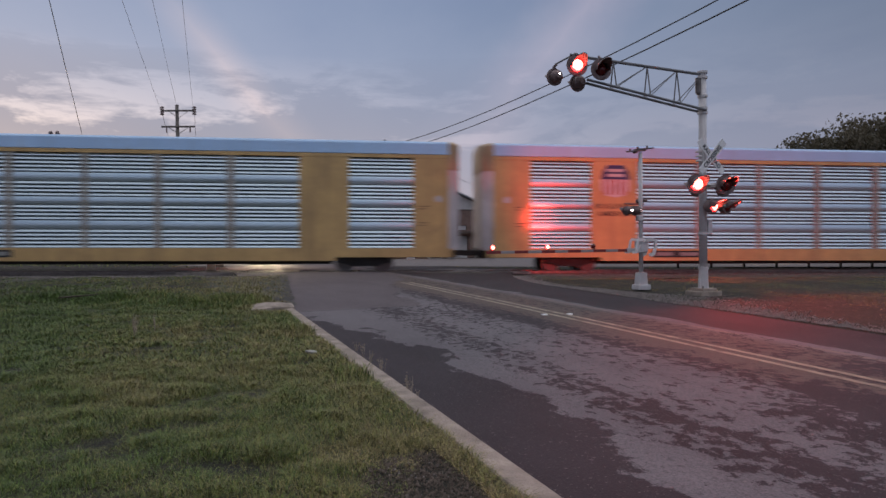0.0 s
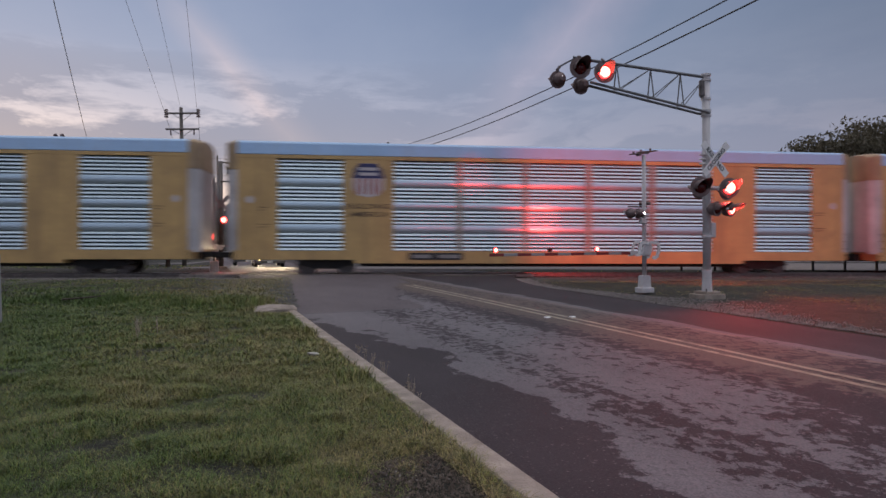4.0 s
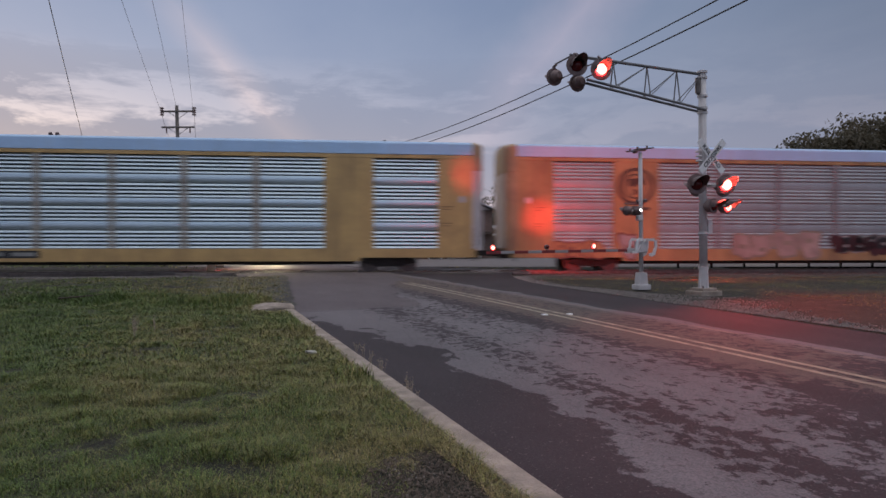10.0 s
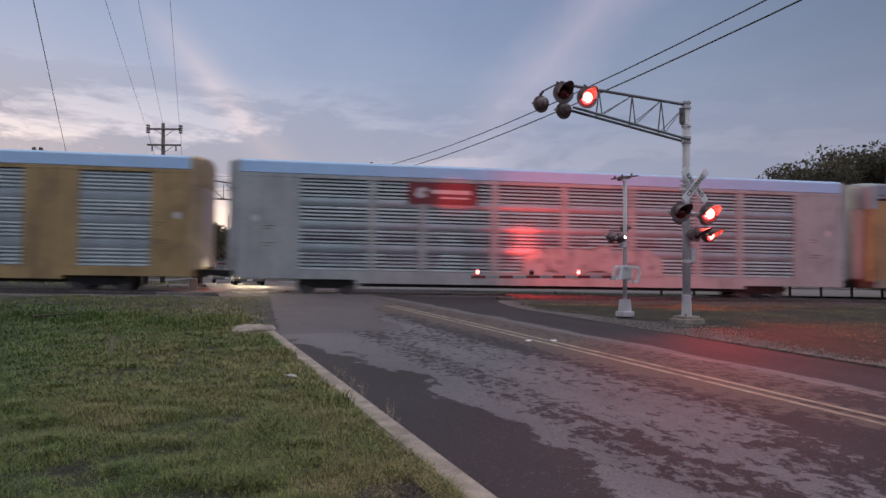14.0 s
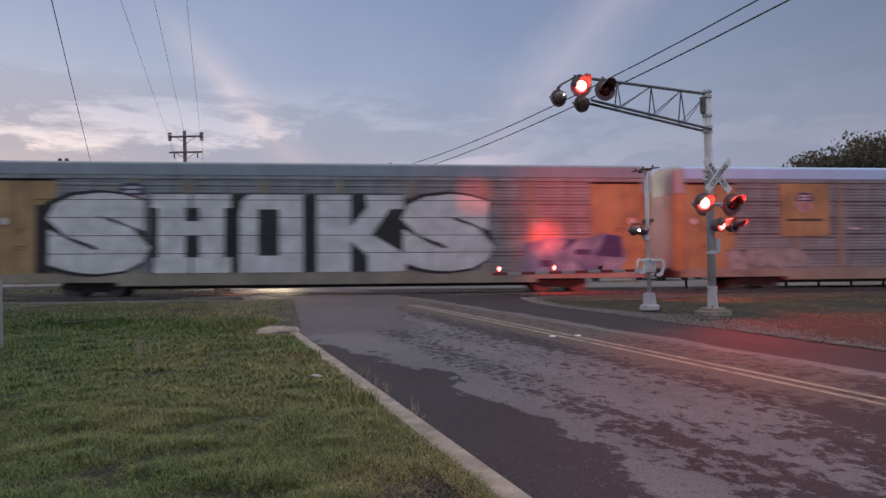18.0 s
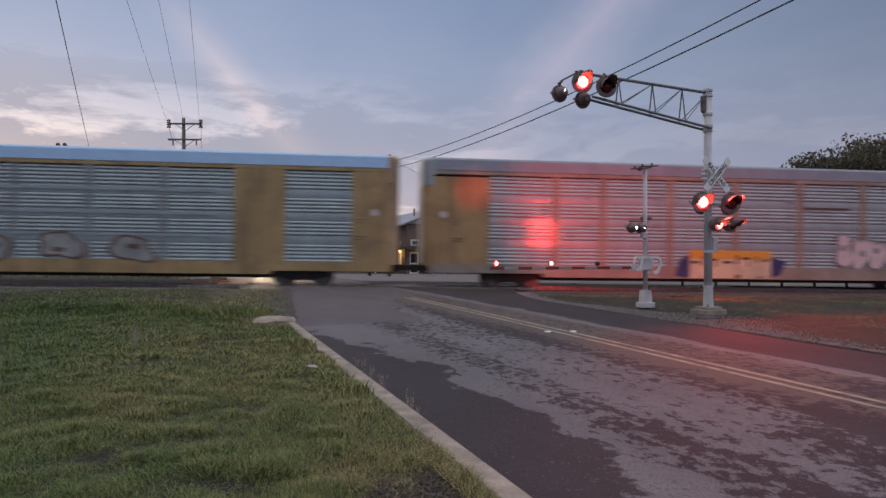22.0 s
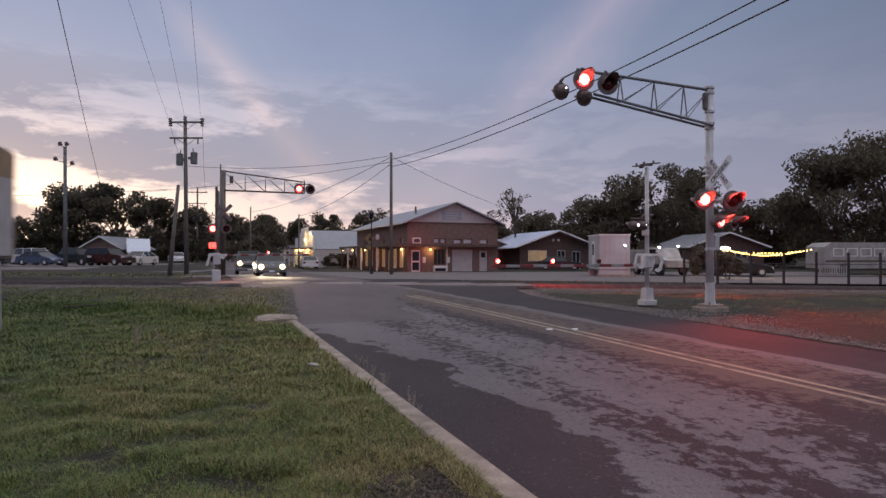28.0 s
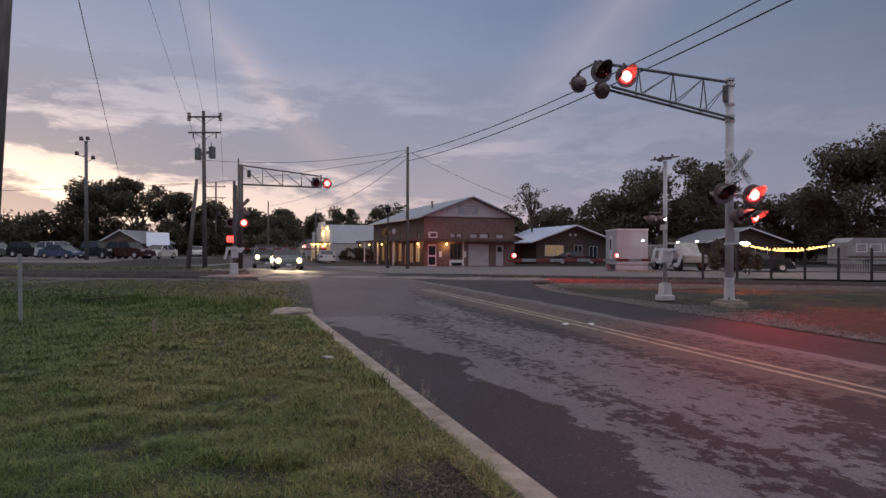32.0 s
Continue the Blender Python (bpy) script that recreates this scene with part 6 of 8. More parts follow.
for a0, a1, z0, z1 in front:
    if z1 > 2.6:
        framed(hall, "window", "x", 0.08, a0, a1, z0, z1, M["trim"], M["pale_pane"])
    elif z0 > 0.3:
        framed(hall, "window", "x", 0.08, a0, a1, z0, z1, M["trim"], M["dark_pane"], 2)
for a0, a1, z0, z1 in sidew:
    w = framed(hall, "window" if z0 else "door", "y", 0.08, a0 + 0.3, a1 + 0.3, z0, z1, M["white"] if z1 < 2.5 else M["trim"], M["lit_pane"] if z1 < 2.5 else M["pale_pane"], 1 if z1 < 2.5 else 0)
door = wall_box("door", hall, 0.38, 1.28, 0.1, 0.16, 0.02, 2.15, M["white"], "white glazed shop door")
wall_box("pane", door, 0.5, 1.16, 0.085, 0.1, 1.15, 2.0, M["dark_pane"])
wall_box("pane", door, 0.5, 1.16, 0.085, 0.1, 0.25, 1.0, M["dark_pane"])
gd = wall_box("garage_door", hall, 4.45, 6.6, 0.1, 0.16, 0.02, 2.2, M["gable"], "pale roll-up garage door")
for i in range(5):
    wall_box("panel", gd, 4.5, 6.55, 0.085, 0.1, 0.06 + 0.43 * i, 0.45 + 0.43 * i, M["gable"])
d2 = wall_box("door", hall, 7.3, 8.15, 0.1, 0.16, 0.02, 2.1, M["gable"], "pale side door with a small dark pane")
wall_box("pane", d2, 7.5, 7.95, 0.085, 0.1, 1.45, 1.95, M["dark_pane"])
wall_box("counter_box", hall, 2.5, 3.85, -0.25, 0.0, 0.05, 0.68, M["white"], "white low box under the window", 0.02)
wall_box("vent_panel", hall, 2.65, 3.7, -0.275, -0.25, 0.15, 0.45, M["dark_pane"])
wall_box("air_conditioner", hall, 0.42, 1.2, -0.35, 0.05, 2.75, 3.3, M["white"], "white window air conditioner", 0.02)
wall_box("grille", hall, 0.52, 1.1, -0.365, -0.35, 2.85, 3.2, M["trim"])
for x in (1.6, 4.05):
    wall_box("meter_box", hall, x - 0.14, x + 0.14, -0.12, 0.0, 0.95, 1.5, M["white"], "", 0.02)
wall_box("down_pipe", hall, 3.86, 3.96, -0.1, 0.0, 0.05, 2.5, M["white"])
# porch round two sides
wall_box("porch_roof", hall, -2.2, W_, -0.9, 0.0, 2.5, 2.62, M["trim"])
wall_box("porch_roof", hall, -2.2, 0.0, 0.0, D_, 2.5, 2.62, M["trim"])
wall_box("fascia", hall, -2.25, W_, -0.95, -0.9, 2.44, 2.66, M["trim"])
wall_box("fascia", hall, -2.25, -2.2, -0.9, D_, 2.44, 2.66, M["trim"])
wall_box("porch_floor", hall, -2.2, 0.0, -0.2, D_, -0.1, 0.08, M["concrete"])
for i in range(7):
    v = 0.0 + 3.2 * i
    pm = part("porch_post", box(bm_new(), -2.12, -1.98, v, v + 0.14, 0.08, 2.5, 0.015), M["white"] if i % 2 else M["trim"], hall)
for v in (2.6, 6.3, 9.0, 12.2, 16.0):
    bm = bm_new()
    box(bm, -1.7, -1.2, v, v + 0.5, 0.48, 0.54, 0.01)
    for dx in (-1.68, -1.26):
        for dy in (0.02, 0.42):
            box(bm, dx, dx + 0.04, v + dy, v + dy + 0.04, 0.08, 0.5)
    box(bm, -1.25, -1.2, v, v + 0.5, 0.54, 1.0, 0.01)
    ch = single("porch_chair", bm, M["trim"], "dark wooden chair standing on the porch", "chair", group="chairs on the porch")
    ch.matrix_world = hall.matrix_world.copy()
# gable, roof
bm = bm_new()
prism(bm, [(-0.02, H_), (W_ + 0.02, H_), (W_ / 2 + 0.1, 6.55)], -0.02, 0.25, "y")
part("gable", bm, M["gable"], hall, "pale boarded gable")
wall_box("gable_band", hall, -0.05, W_ + 0.05, -0.05, 0.0, H_ - 0.08, H_ + 0.06, M["trim"])
for i in range(6):
    z = H_ + 0.25 + 0.27 * i
    half = (6.55 - z) / (6.55 - H_) * W_ / 2
    wall_box("board", hall, W_ / 2 + 0.1 - half + 0.15, W_ / 2 + 0.1 + half - 0.15, -0.035, -0.02, z - 0.125, z + 0.125, M["gable"])
sign = wall_box("sign_board", hall, 3.4, 5.4, -0.07, -0.036, 5.0, 5.85, M["sign_grey"], "faded grey painted sign")
for i, (a, b) in enumerate(((3.6, 5.2), (3.75, 5.0), (3.9, 4.9))):
    wall_box("writing_bar", sign, a, b, -0.08, -0.071, 5.62 - 0.24 * i, 5.72 - 0.24 * i, M["gable"])
for s in (-1, 1):
    bm = bm_new()
    ridge, eave = (W_ / 2 + 0.1, 6.62), ((-0.75, 4.52) if s < 0 else (W_ + 0.6, 4.55))
    prism(bm, [ridge, eave, (eave[0], eave[1] + 0.12), (ridge[0], ridge[1] + 0.12)], -0.6, D_ + 0.5, "y")
    part("roof_slope", bm, M["tin"], hall, "grey sheet metal roof")
for v in (5.0,):
    wall_box("vent_pipe", hall, 2.4, 2.55, v, v + 0.15, 5.4, 6.6, M["steel"])
# porch lamps
for n_, (x, y, z) in enumerate(((2.2, -0.12, 2.28), (-0.1, 1.6, 2.3), (-1.9, 8.6, 2.3), (-1.9, 14.3, 2.3), (-1.9, 19.6, 2.3))):
    sc = wall_box("wall_lamp", hall, x - 0.09, x + 0.09, y - 0.06, y + 0.12, z - 0.02, z + 0.2, M["trim"])
    bm = bm_new()
    bmesh.ops.create_uvsphere(bm, u_segments=10, v_segments=8, radius=0.09, matrix=Matrix.Translation((x, y - 0.02, z - 0.08)))
    part("bulb", bm, M["warm_on"], sc, "lit warm bulb")
    q = hall.matrix_world @ Vector((x, y - 0.3 if y < 0 else y, z - 0.22))
    if x < -0.05:
        q = hall.matrix_world @ Vector((x - 0.25, y, z - 0.25))
    lamp("porch_light", q.x, q.y, q.z, (1.0, 0.62, 0.25), 20, 0.08)
# dish and diamond sign
dish = root("satellite_dish", hall.matrix_world @ pose(-0.3, 9.6, 3.6, 0, 0, -60), "white dish on the brick side wall", "dish")
bm = bm_new()
rod(bm, (0, -0.05, 0), (0, 0.0, 0), 0.1, 0.3, 16)
p = part("reflector", bm, M["white"], dish)
bm = bm_new()
rod(bm, (0, 0, 0), (0.3, 0.25, -0.3), 0.025, seg=6)
part("arm", bm, M["steel"], dish)
DX = on_road(55.5, 14.2)
dsign = root("warning_sign", pose(DX.x, DX.y, DX.z, 0, 0, 12), "yellow diamond crossing sign on a post", "road sign")
wall_box("post", dsign, -0.03, 0.03, 0.0, 0.05, 0, 3.4, M["steel"])
bm = bm_new()
box(bm, -0.32, 0.32, -0.012, 0.0, -0.32, 0.32)
M["sign_dull"] = material("dull_orange_sign", (0.26, 0.14, 0.05), 0.5, 0, 0.12, 4.0)
p = part("plate", bm, M["sign_dull"], dsign)
p.matrix_basis = pose(0, 0, 3.0) @ pose(0, 0, 0, 0, 45, 0)
bm = bm_new()
for z0, z1, w in ((-0.22, 0.05, 0.09), (0.08, 0.2, 0.05)):
    box(bm, -w, w, -0.018, -0.013, z0, z1)
q = part("symbol", bm, M["black"], dsign)
q.matrix_basis = pose(0, 0, 3.0)
wall_box("lower_plate", dsign, -0.25, 0.25, -0.012, 0.0, 2.0, 2.35, M["sign_dull"])


def street_lantern(x, y, h):
    s = root("street_lamp", pose(x, y, ground_z(x, y)), "black lantern street lamp on a slim post", "street lamp")
    bm = bm_new()
    rod(bm, (0, 0, 0), (0, 0, 0.7), 0.14, 0.08, 12)
    rod(bm, (0, 0, 0.7), (0, 0, h - 0.6), 0.055, 0.045, 10)
    part("post", bm, M["black"], s)
    bm = bm_new()
    rod(bm, (0, 0, h - 0.6), (0, 0, h - 0.15), 0.13, 0.22, 8)
    part("glass_body", bm, M["dark_pane"], s)
    bm = bm_new()
    rod(bm, (0, 0, h - 0.15), (0, 0, h + 0.1), 0.27, 0.05, 8)
    rod(bm, (0, 0, h + 0.1), (0, 0, h + 0.25), 0.03, 0.01, 6)
    part("cap", bm, M["black"], s)
    return s


street_lantern(-5.05, 52.5, 5.0)

# the long shop further down the street
SX, SY = -15.1, 82.0
shop = root("street_shop", pose(SX, SY, 0.02, 0, 0, 20), "white street shop with a stepped front and a grey sheet roof", "building")
holed_wall("side_wall", shop, 13, 2.3, 0.25, [(3, 4.2, 0.9, 1.8)], M["gable"])
wall_box("back_wall", shop, 12.75, 13, 0.25, 16, 0, 2.3, M["gable"])
front2 = [(1.2, 3.4, 0.5, 2.2), (4.6, 5.7, 0, 2.2), (6.8, 9.4, 0.5, 2.2), (10.6, 13.4, 0.5, 2.2)]
fw = holed_wall("front_wall", shop, 15.75, 3.6, 0.25, front2, M["white"], "y")
fw.location = (0, 0.25, 0)
for a0, a1, z0, z1 in front2:
    framed(shop, "window" if z0 else "door", "y", 0.08, a0 + 0.25, a1 + 0.25, z0, z1, M["trim"], M["lit_pane"], 1)
framed(shop, "window", "x", 0.08, 3, 4.2, 0.9, 1.8, M["trim"], M["dark_pane"])
for y0, y1, z in ((0.25, 16, 4.1), (3.0, 13, 4.7), (5.5, 10.5, 5.3)):
    wall_box("parapet", shop, 0, 0.25, y0, y1, 3.6 if z < 4.5 else z - 0.6, z, M["white"])
bm = bm_new()
prism(bm, [(0.0, 2.25), (0.0, 2.4), (8.0, 5.0), (16.0, 2.4), (16.0, 2.25), (8.0, 4.85)], 0.3, 13.3, "x")
part("roof", bm, M["tin"], shop, "dull grey sheet metal roof")
wall_box("awning", shop, -1.8, 0.0, 0.4, 15.5, 2.45, 2.56, M["trim"])
for v in (1.0, 5.2, 10.0, 14.6):
    s_ = wall_box("porch_post", shop, -1.7, -1.58, v, v + 0.12, 0, 2.45, M["white"])
for v, z in ((2.0, 4.2), (6.0, 3.6), (3.6, 2.2), (10.4, 2.2), (14.0, 2.2)):
    w = wall_box("wall_lamp", shop, -0.2, 0.0, v, v + 0.14, z, z + 0.2, M["warm_on"], "lit warm wall lamp")
    q = shop.matrix_world @ Vector((-0.6, v, z + 0.1))
    lamp("shop_light", q.x, q.y, q.z, (1.0, 0.66, 0.26), 75, 0.1)
hedge_at = (shop.matrix_world @ Vector((2.0, -1.4, 0)), shop.matrix_world @ Vector((12, -1.4, 0)))
# further along: a low awning front
AX = on_road(118, 12.5)
low = root("street_shop", pose(AX.x, AX.y, 0.05, 0, 0, 20), "low far shop with a red and white awning", "building")
wall_box("wall", low, 0, 10, 0, 14, 0, 3.4, M["gable"])
wall_box("roof", low, -0.2, 10.2, -0.2, 14.2, 3.4, 3.6, M["trim"])
bm = bm_new()
prism(bm, [(-2.4, 2.4), (-2.4, 2.5), (0, 3.2), (0, 3.1)], 0, 14, "y")
part("awning", bm, M["stripe_red"], low, "red sloping awning")
for i in range(4):
    wall_box("window", low, -0.05, 0.0, 1 + 3.2 * i, 3.4 + 3.2 * i, 0.6, 2.3, M["lit_pane"])


def gable_house(x, y, rz, w, d, h, peak, wall_mat, roof_mat, label, over=0.5, holes=(), lit=()):
    """A house whose gable looks to its -y."""
    ho = root("house", pose(x, y, ground_z(x, y) - 0.1, 0, 0, rz), label, "house")
    holed_wall("front_wall", ho, w, h, 0.2, list(holes), wall_mat)
    wall_box("back_wall", ho, 0, w, d, d + 0.2, 0, h, wall_mat)
    for x0 in (0, w - 0.2):
        wall_box("side_wall", ho, x0, x0 + 0.2, 0.2, d, 0, h, wall_mat)
    bm = bm_new()
    prism(bm, [(0, h), (w, h), (w / 2, peak)], 0.0, 0.2, "y")
    part("gable", bm, wall_mat, ho)
    run = (peak - h) / (w / 2)
    for s in (-1, 1):
        e = (-over, h - over * run) if s < 0 else (w + over, h - over * run)
        bm = bm_new()
        prism(bm, [(w / 2, peak + 0.02), e, (e[0], e[1] + 0.1), (w / 2, peak + 0.14)], -over, d + over, "y")
        part("roof_slope", bm, roof_mat, ho)
        for i in range(int((d + 2 * over) / 0.7)):
            yy = -over + 0.35 + 0.7 * i
            bm = bm_new()
            prism(bm, [(w / 2, peak + 0.14), (e[0], e[1] + 0.1), (e[0], e[1] + 0.13), (w / 2, peak + 0.17)], yy, yy + 0.04, "y")
            part("roof_rib", bm, roof_mat, ho)
        bm = bm_new()
        prism(bm, [(w / 2, peak + 0.0), e, (e[0], e[1] + 0.16), (w / 2, peak + 0.18)], -over - 0.04, -over - 0.002, "y")
        part("barge_board", bm, M["white"], ho)
    for i, hh in enumerate(holes):
        framed(ho, "window" if hh[2] > 0.2 else "door", "x", 0.05, *hh, M["white"], M["lit_pane"] if i in lit else M["dark_pane"], 1)
    return ho


grill = gable_house(9.2, 71.0, 14, 8.6, 16, 2.7, 4.25, M["brown_wall"], M["blue_tin"], "low brown house with a pale metal roof", 0.9, [(1.0, 3.2, 1.0, 2.2), (4.4, 5.4, 1.4, 2.2), (6.2, 7.2, 0.0, 2.1)], (0,))
bm = bm_new()
for x in (3.9, 4.5):
    bmesh.ops.create_uvsphere(bm, u_segments=10, v_segments=6, radius=0.16, matrix=Matrix.Translation((x, -0.1, 3.3)))
part("gable_lamp", bm, M["white"], grill, "two pale flood lamps, unlit")
# its long side wing shows the roof to the left
wing = gable_house(1.6, 74.0, 14, 8.0, 10, 2.4, 4.0, M["brown_wall"], M["blue_tin"], "brown side building with a pale metal roof", 0.5)
lefth = gable_house(-45.9, 86.0, -4, 5.2, 8, 2.1, 3.5, M["brick"], M["tin"], "reddish brick house with a metal roof", 0.5, [(2.2, 2.9, 1.1, 2.0)], (0,))
gable_house(-40.9, 88.6, -64, 2.4, 2.0, 1.9, 3.2, M["gable"], M["blue_tin"], "pale shed with a bright metal roof", 0.4)
gable_house(27.4, 70.0, 4, 8.2, 10, 2.6, 4.0, M["brown_wall"], M["tin"], "house with a dull pale roof behind the fence", 0.6, [(1.4, 2.8, 0.9, 2.1), (5, 6.4, 0.9, 2.1)])

# white box trailer on its skid
TX, TY = 11.55, 46.0
tr = root("box_trailer", pose(TX, TY, ground_z(TX, TY) + 0.02, 0, 0, 0), "white box trailer standing on low skids", "trailer")
wall_box("body", tr, 0.0, 2.2, 0.0, 3.2, 0.45, 2.95, M["white_sheet"], "", 0.05)
wall_box("roof_rim", tr, -0.03, 2.23, -0.03, 3.23, 2.88, 2.98, M["white"])
for i in range(5):
    wall_box("wall_rib", tr, 0.3 + 0.4 * i, 0.33 + 0.4 * i, -0.015, 0.0, 0.55, 2.85, M["white_sheet"])
dd = wall_box("door", tr, -0.03, 0.0, 1.2, 2.0, 0.6, 2.5, M["white"], "white door with a window")
wall_box("pane", dd, -0.04, -0.031, 1.4, 1.8, 1.5, 2.3, M["dark_pane"])
for y0 in (0.1, 2.9):
    wall_box("skid", tr, -0.02, 2.22, y0, y0 + 0.2, 0.0, 0.45, M["white_sheet"])
wall_box("apron", tr, 0.02, 2.18, 0.02, 0.06, 0.05, 0.42, M["white_sheet"])
wall_box("step", tr, -0.2, 2.5, -0.5, -0.05, 0.0, 0.14, M["concrete"])
tl = wall_box("flood_lamp", tr, 1.7, 1.9, -0.12, 0.0, 2.1, 2.24, M["steel"])
wall_box("lens", tl, 1.74, 1.86, -0.13, -0.121, 2.12, 2.22, M["white_on"], "lit white lens")
q = tr.matrix_world @ Vector((1.8, -0.9, 2.1))
lamp("flood_light", q.x, q.y, q.z, (0.95, 0.97, 1.0), 4, 0.1)


# ---- vehicles ----
def vehicle(kind, x, y, rz, paint, label, lights="", z=None):
    """A parked or waiting vehicle; its nose points to its -y."""
    spec = {
        "sedan": dict(L=4.6, W=1.8, belt=0.92, hood=0.80, roof=1.43, low=0.24, wheel=0.32, a=(-1.05, -0.35, 1.05, 1.85), tail=0.95),
        "suv": dict(L=4.8, W=1.95, belt=1.12, hood=1.06, roof=1.76, low=0.30, wheel=0.38, a=(-1.0, -0.45, 1.95, 2.30), tail=1.1),
        "van": dict(L=5.1, W=2.0, belt=1.12, hood=1.0, roof=1.78, low=0.26, wheel=0.34, a=(-1.55, -0.75, 2.05, 2.45), tail=1.1),
        "pickup": dict(L=5.7, W=2.0, belt=1.18, hood=1.14, roof=1.88, low=0.38, wheel=0.40, a=(-0.95, -0.35, 0.85, 1.05), tail=1.2),
    }[kind]
    L, W2, wr = spec["L"], spec["W"] / 2, spec["wheel"]
    v = root("car" if kind != "pickup" else "pickup_truck", pose(x, y, ground_z(x, y) + 0.02 if z is None else z, 0, 0, rz), label, "car" if kind != "pickup" else "pickup truck")
    n, t = -L / 2, L / 2
    low, hood, belt, roof = spec["low"], spec["hood"], spec["belt"], spec["roof"]
    a0, a1, a2, a3 = spec["a"]

    def arch(c):
        return [(c - wr * 1.2 * math.cos(math.pi * i / 6), low + wr * 1.05 * math.sin(math.pi * i / 6)) for i in range(7)]
    f, r = n + L * 0.18, t - L * 0.19
    prof = [(n + 0.05, low), *arch(f), *arch(r), (t - 0.05, low), (t, low + 0.2), (t - 0.03, spec["tail"]), (a3, belt), (a0, belt), (n + 0.25, hood - 0.06), (n + 0.03, hood - 0.22), (n, low + 0.2)]
    bm = bm_new()
    prism(bm, prof, -W2, W2, "x")
    bmesh.ops.bevel(bm, geom=[e for e in bm.edges if abs(abs(e.verts[0].co.x) - W2) < 1e-4 and abs(abs(e.verts[1].co.x) - W2) < 1e-4 and (e.verts[0].co.z + e.verts[1].co.z) > 1.0], offset=0.07, segments=2, affect="EDGES")
    part("body", bm, paint, v)
    # cabin tapers to the roof
    bm = bm_new()
    wb, wt = W2 - 0.06, W2 - 0.24
    ring0 = [bm.verts.new(p) for p in ((-wb, a0, belt - 0.02), (wb, a0, belt - 0.02), (wb, a3, belt - 0.02), (-wb, a3, belt - 0.02))]
    ring1 = [bm.verts.new(p) for p in ((-wt, a1, roof - 0.06), (wt, a1, roof - 0.06), (wt, a2, roof - 0.06), (-wt, a2, roof - 0.06))]
    for i in range(4):
        bm.faces.new((ring0[i], ring0[(i + 1) % 4], ring1[(i + 1) % 4], ring1[i]))
    bm.faces.new(ring1)
    bmesh.ops.recalc_face_normals(bm, faces=bm.faces[:])
    part("glasshouse", bm, M["dark_pane"], v, "dark glass")
    bm = bm_new()
    box(bm, -wt, wt, a1 - 0.04, a2 + 0.04, roof - 0.065, roof, 0.03)
    part("roof", bm, paint, v)
    for sx in (-1, 1):
        for (y0, z0), (y1, z1) in (((a0, belt), (a1, roof - 0.05)), ((a3, belt), (a2, roof - 0.05)), (((a0 + a3) / 2, belt), ((a1 + a2) / 2, roof - 0.05))):
            bm = bm_new()
            rod(bm, (sx * wb, y0, z0), (sx * wt, y1, z1), 0.035, seg=6)
            part("pillar", bm, paint, v)
        bm = bm_new()
        box(bm, sx * (W2 + 0.09) - 0.09, sx * (W2 + 0.09) + 0.09, a0 + 0.2, a0 + 0.32, belt, belt + 0.14, 0.02)
        part("mirror", bm, paint, v)
        for c in (f, r):
            bm = bm_new()
            rod(bm, (sx * (W2 - 0.22), c, wr), (sx * (W2 + 0.0), c, wr), wr, seg=20)
            w = part("wheel", bm, M["black"], v)
            bm = bm_new()
            rod(bm, (sx * (W2 - 0.02), c, wr), (sx * (W2 + 0.012), c, wr), wr * 0.62, wr * 0.5, 12)
            part("rim", bm, M["mast"], w)
        hl = [n + 0.0, n + 0.1]
        bm = bm_new()
        c_ = sx * (W2 - 0.28)
        if "h" in lights:
            rod(bm, (c_, n - 0.02, hood - 0.21), (c_, n + 0.1, hood - 0.21), 0.15, 0.16, 16)
        else:
            box(bm, c_ - 0.22, c_ + 0.22, n - 0.01, n + 0.1, hood - 0.33, hood - 0.10, 0.05)
        part("headlight", bm, M["head_on"] if "h" in lights else M["pale_pane"], v, "lit headlamp" if "h" in lights else "")
        bm = bm_new()
        box(bm, sx * (W2 - 0.2) - 0.14, sx * (W2 - 0.2) + 0.14, t - 0.08, t + 0.01, belt - 0.3, belt - 0.1, 0.02)
        part("tail_light", bm, M["arm_red"] if "t" in lights else M["red_off"], v, "lit red tail lamp" if "t" in lights else "")
    bm = bm_new()
    box(bm, -W2 * 0.5, W2 * 0.5, n - 0.015, n + 0.05, low + 0.12, hood - 0.3, 0.01)
    part("grille", bm, M["black"], v)
    bm = bm_new()
    box(bm, -W2 + 0.04, W2 - 0.04, n - 0.06, n + 0.1, low, low + 0.2, 0.03)
    part("bumper", bm, M["steel"] if kind == "pickup" else paint, v)
    bm = bm_new()
    box(bm, -W2 + 0.04, W2 - 0.04, t - 0.1, t + 0.06, low, low + 0.22, 0.03)
    part("bumper", bm, M["steel"] if kind == "pickup" else paint, v)
    bm = bm_new()
    box(bm, -0.16, 0.16, n - 0.075, n - 0.055, low + 0.03, low + 0.14)
    part("plate", bm, M["white"], v)
    return v


WHITE, DARK = material("white_car_paint", (0.66, 0.66, 0.66), 0.2, 0, 0.03, 2.0), material("black_car_paint", (0.02, 0.02, 0.022), 0.15, 0, 0.1, 2.0)
BLUE, GREY, MAROON = material("blue_car_paint", (0.09, 0.12, 0.20), 0.2, 0.2, 0.1, 2.0), material("grey_car_paint", (0.16, 0.165, 0.17), 0.2, 0.3, 0.1, 2.0), material("dark_red_car_paint", (0.06, 0.015, 0.015), 0.2, 0.1, 0.1, 2.0)
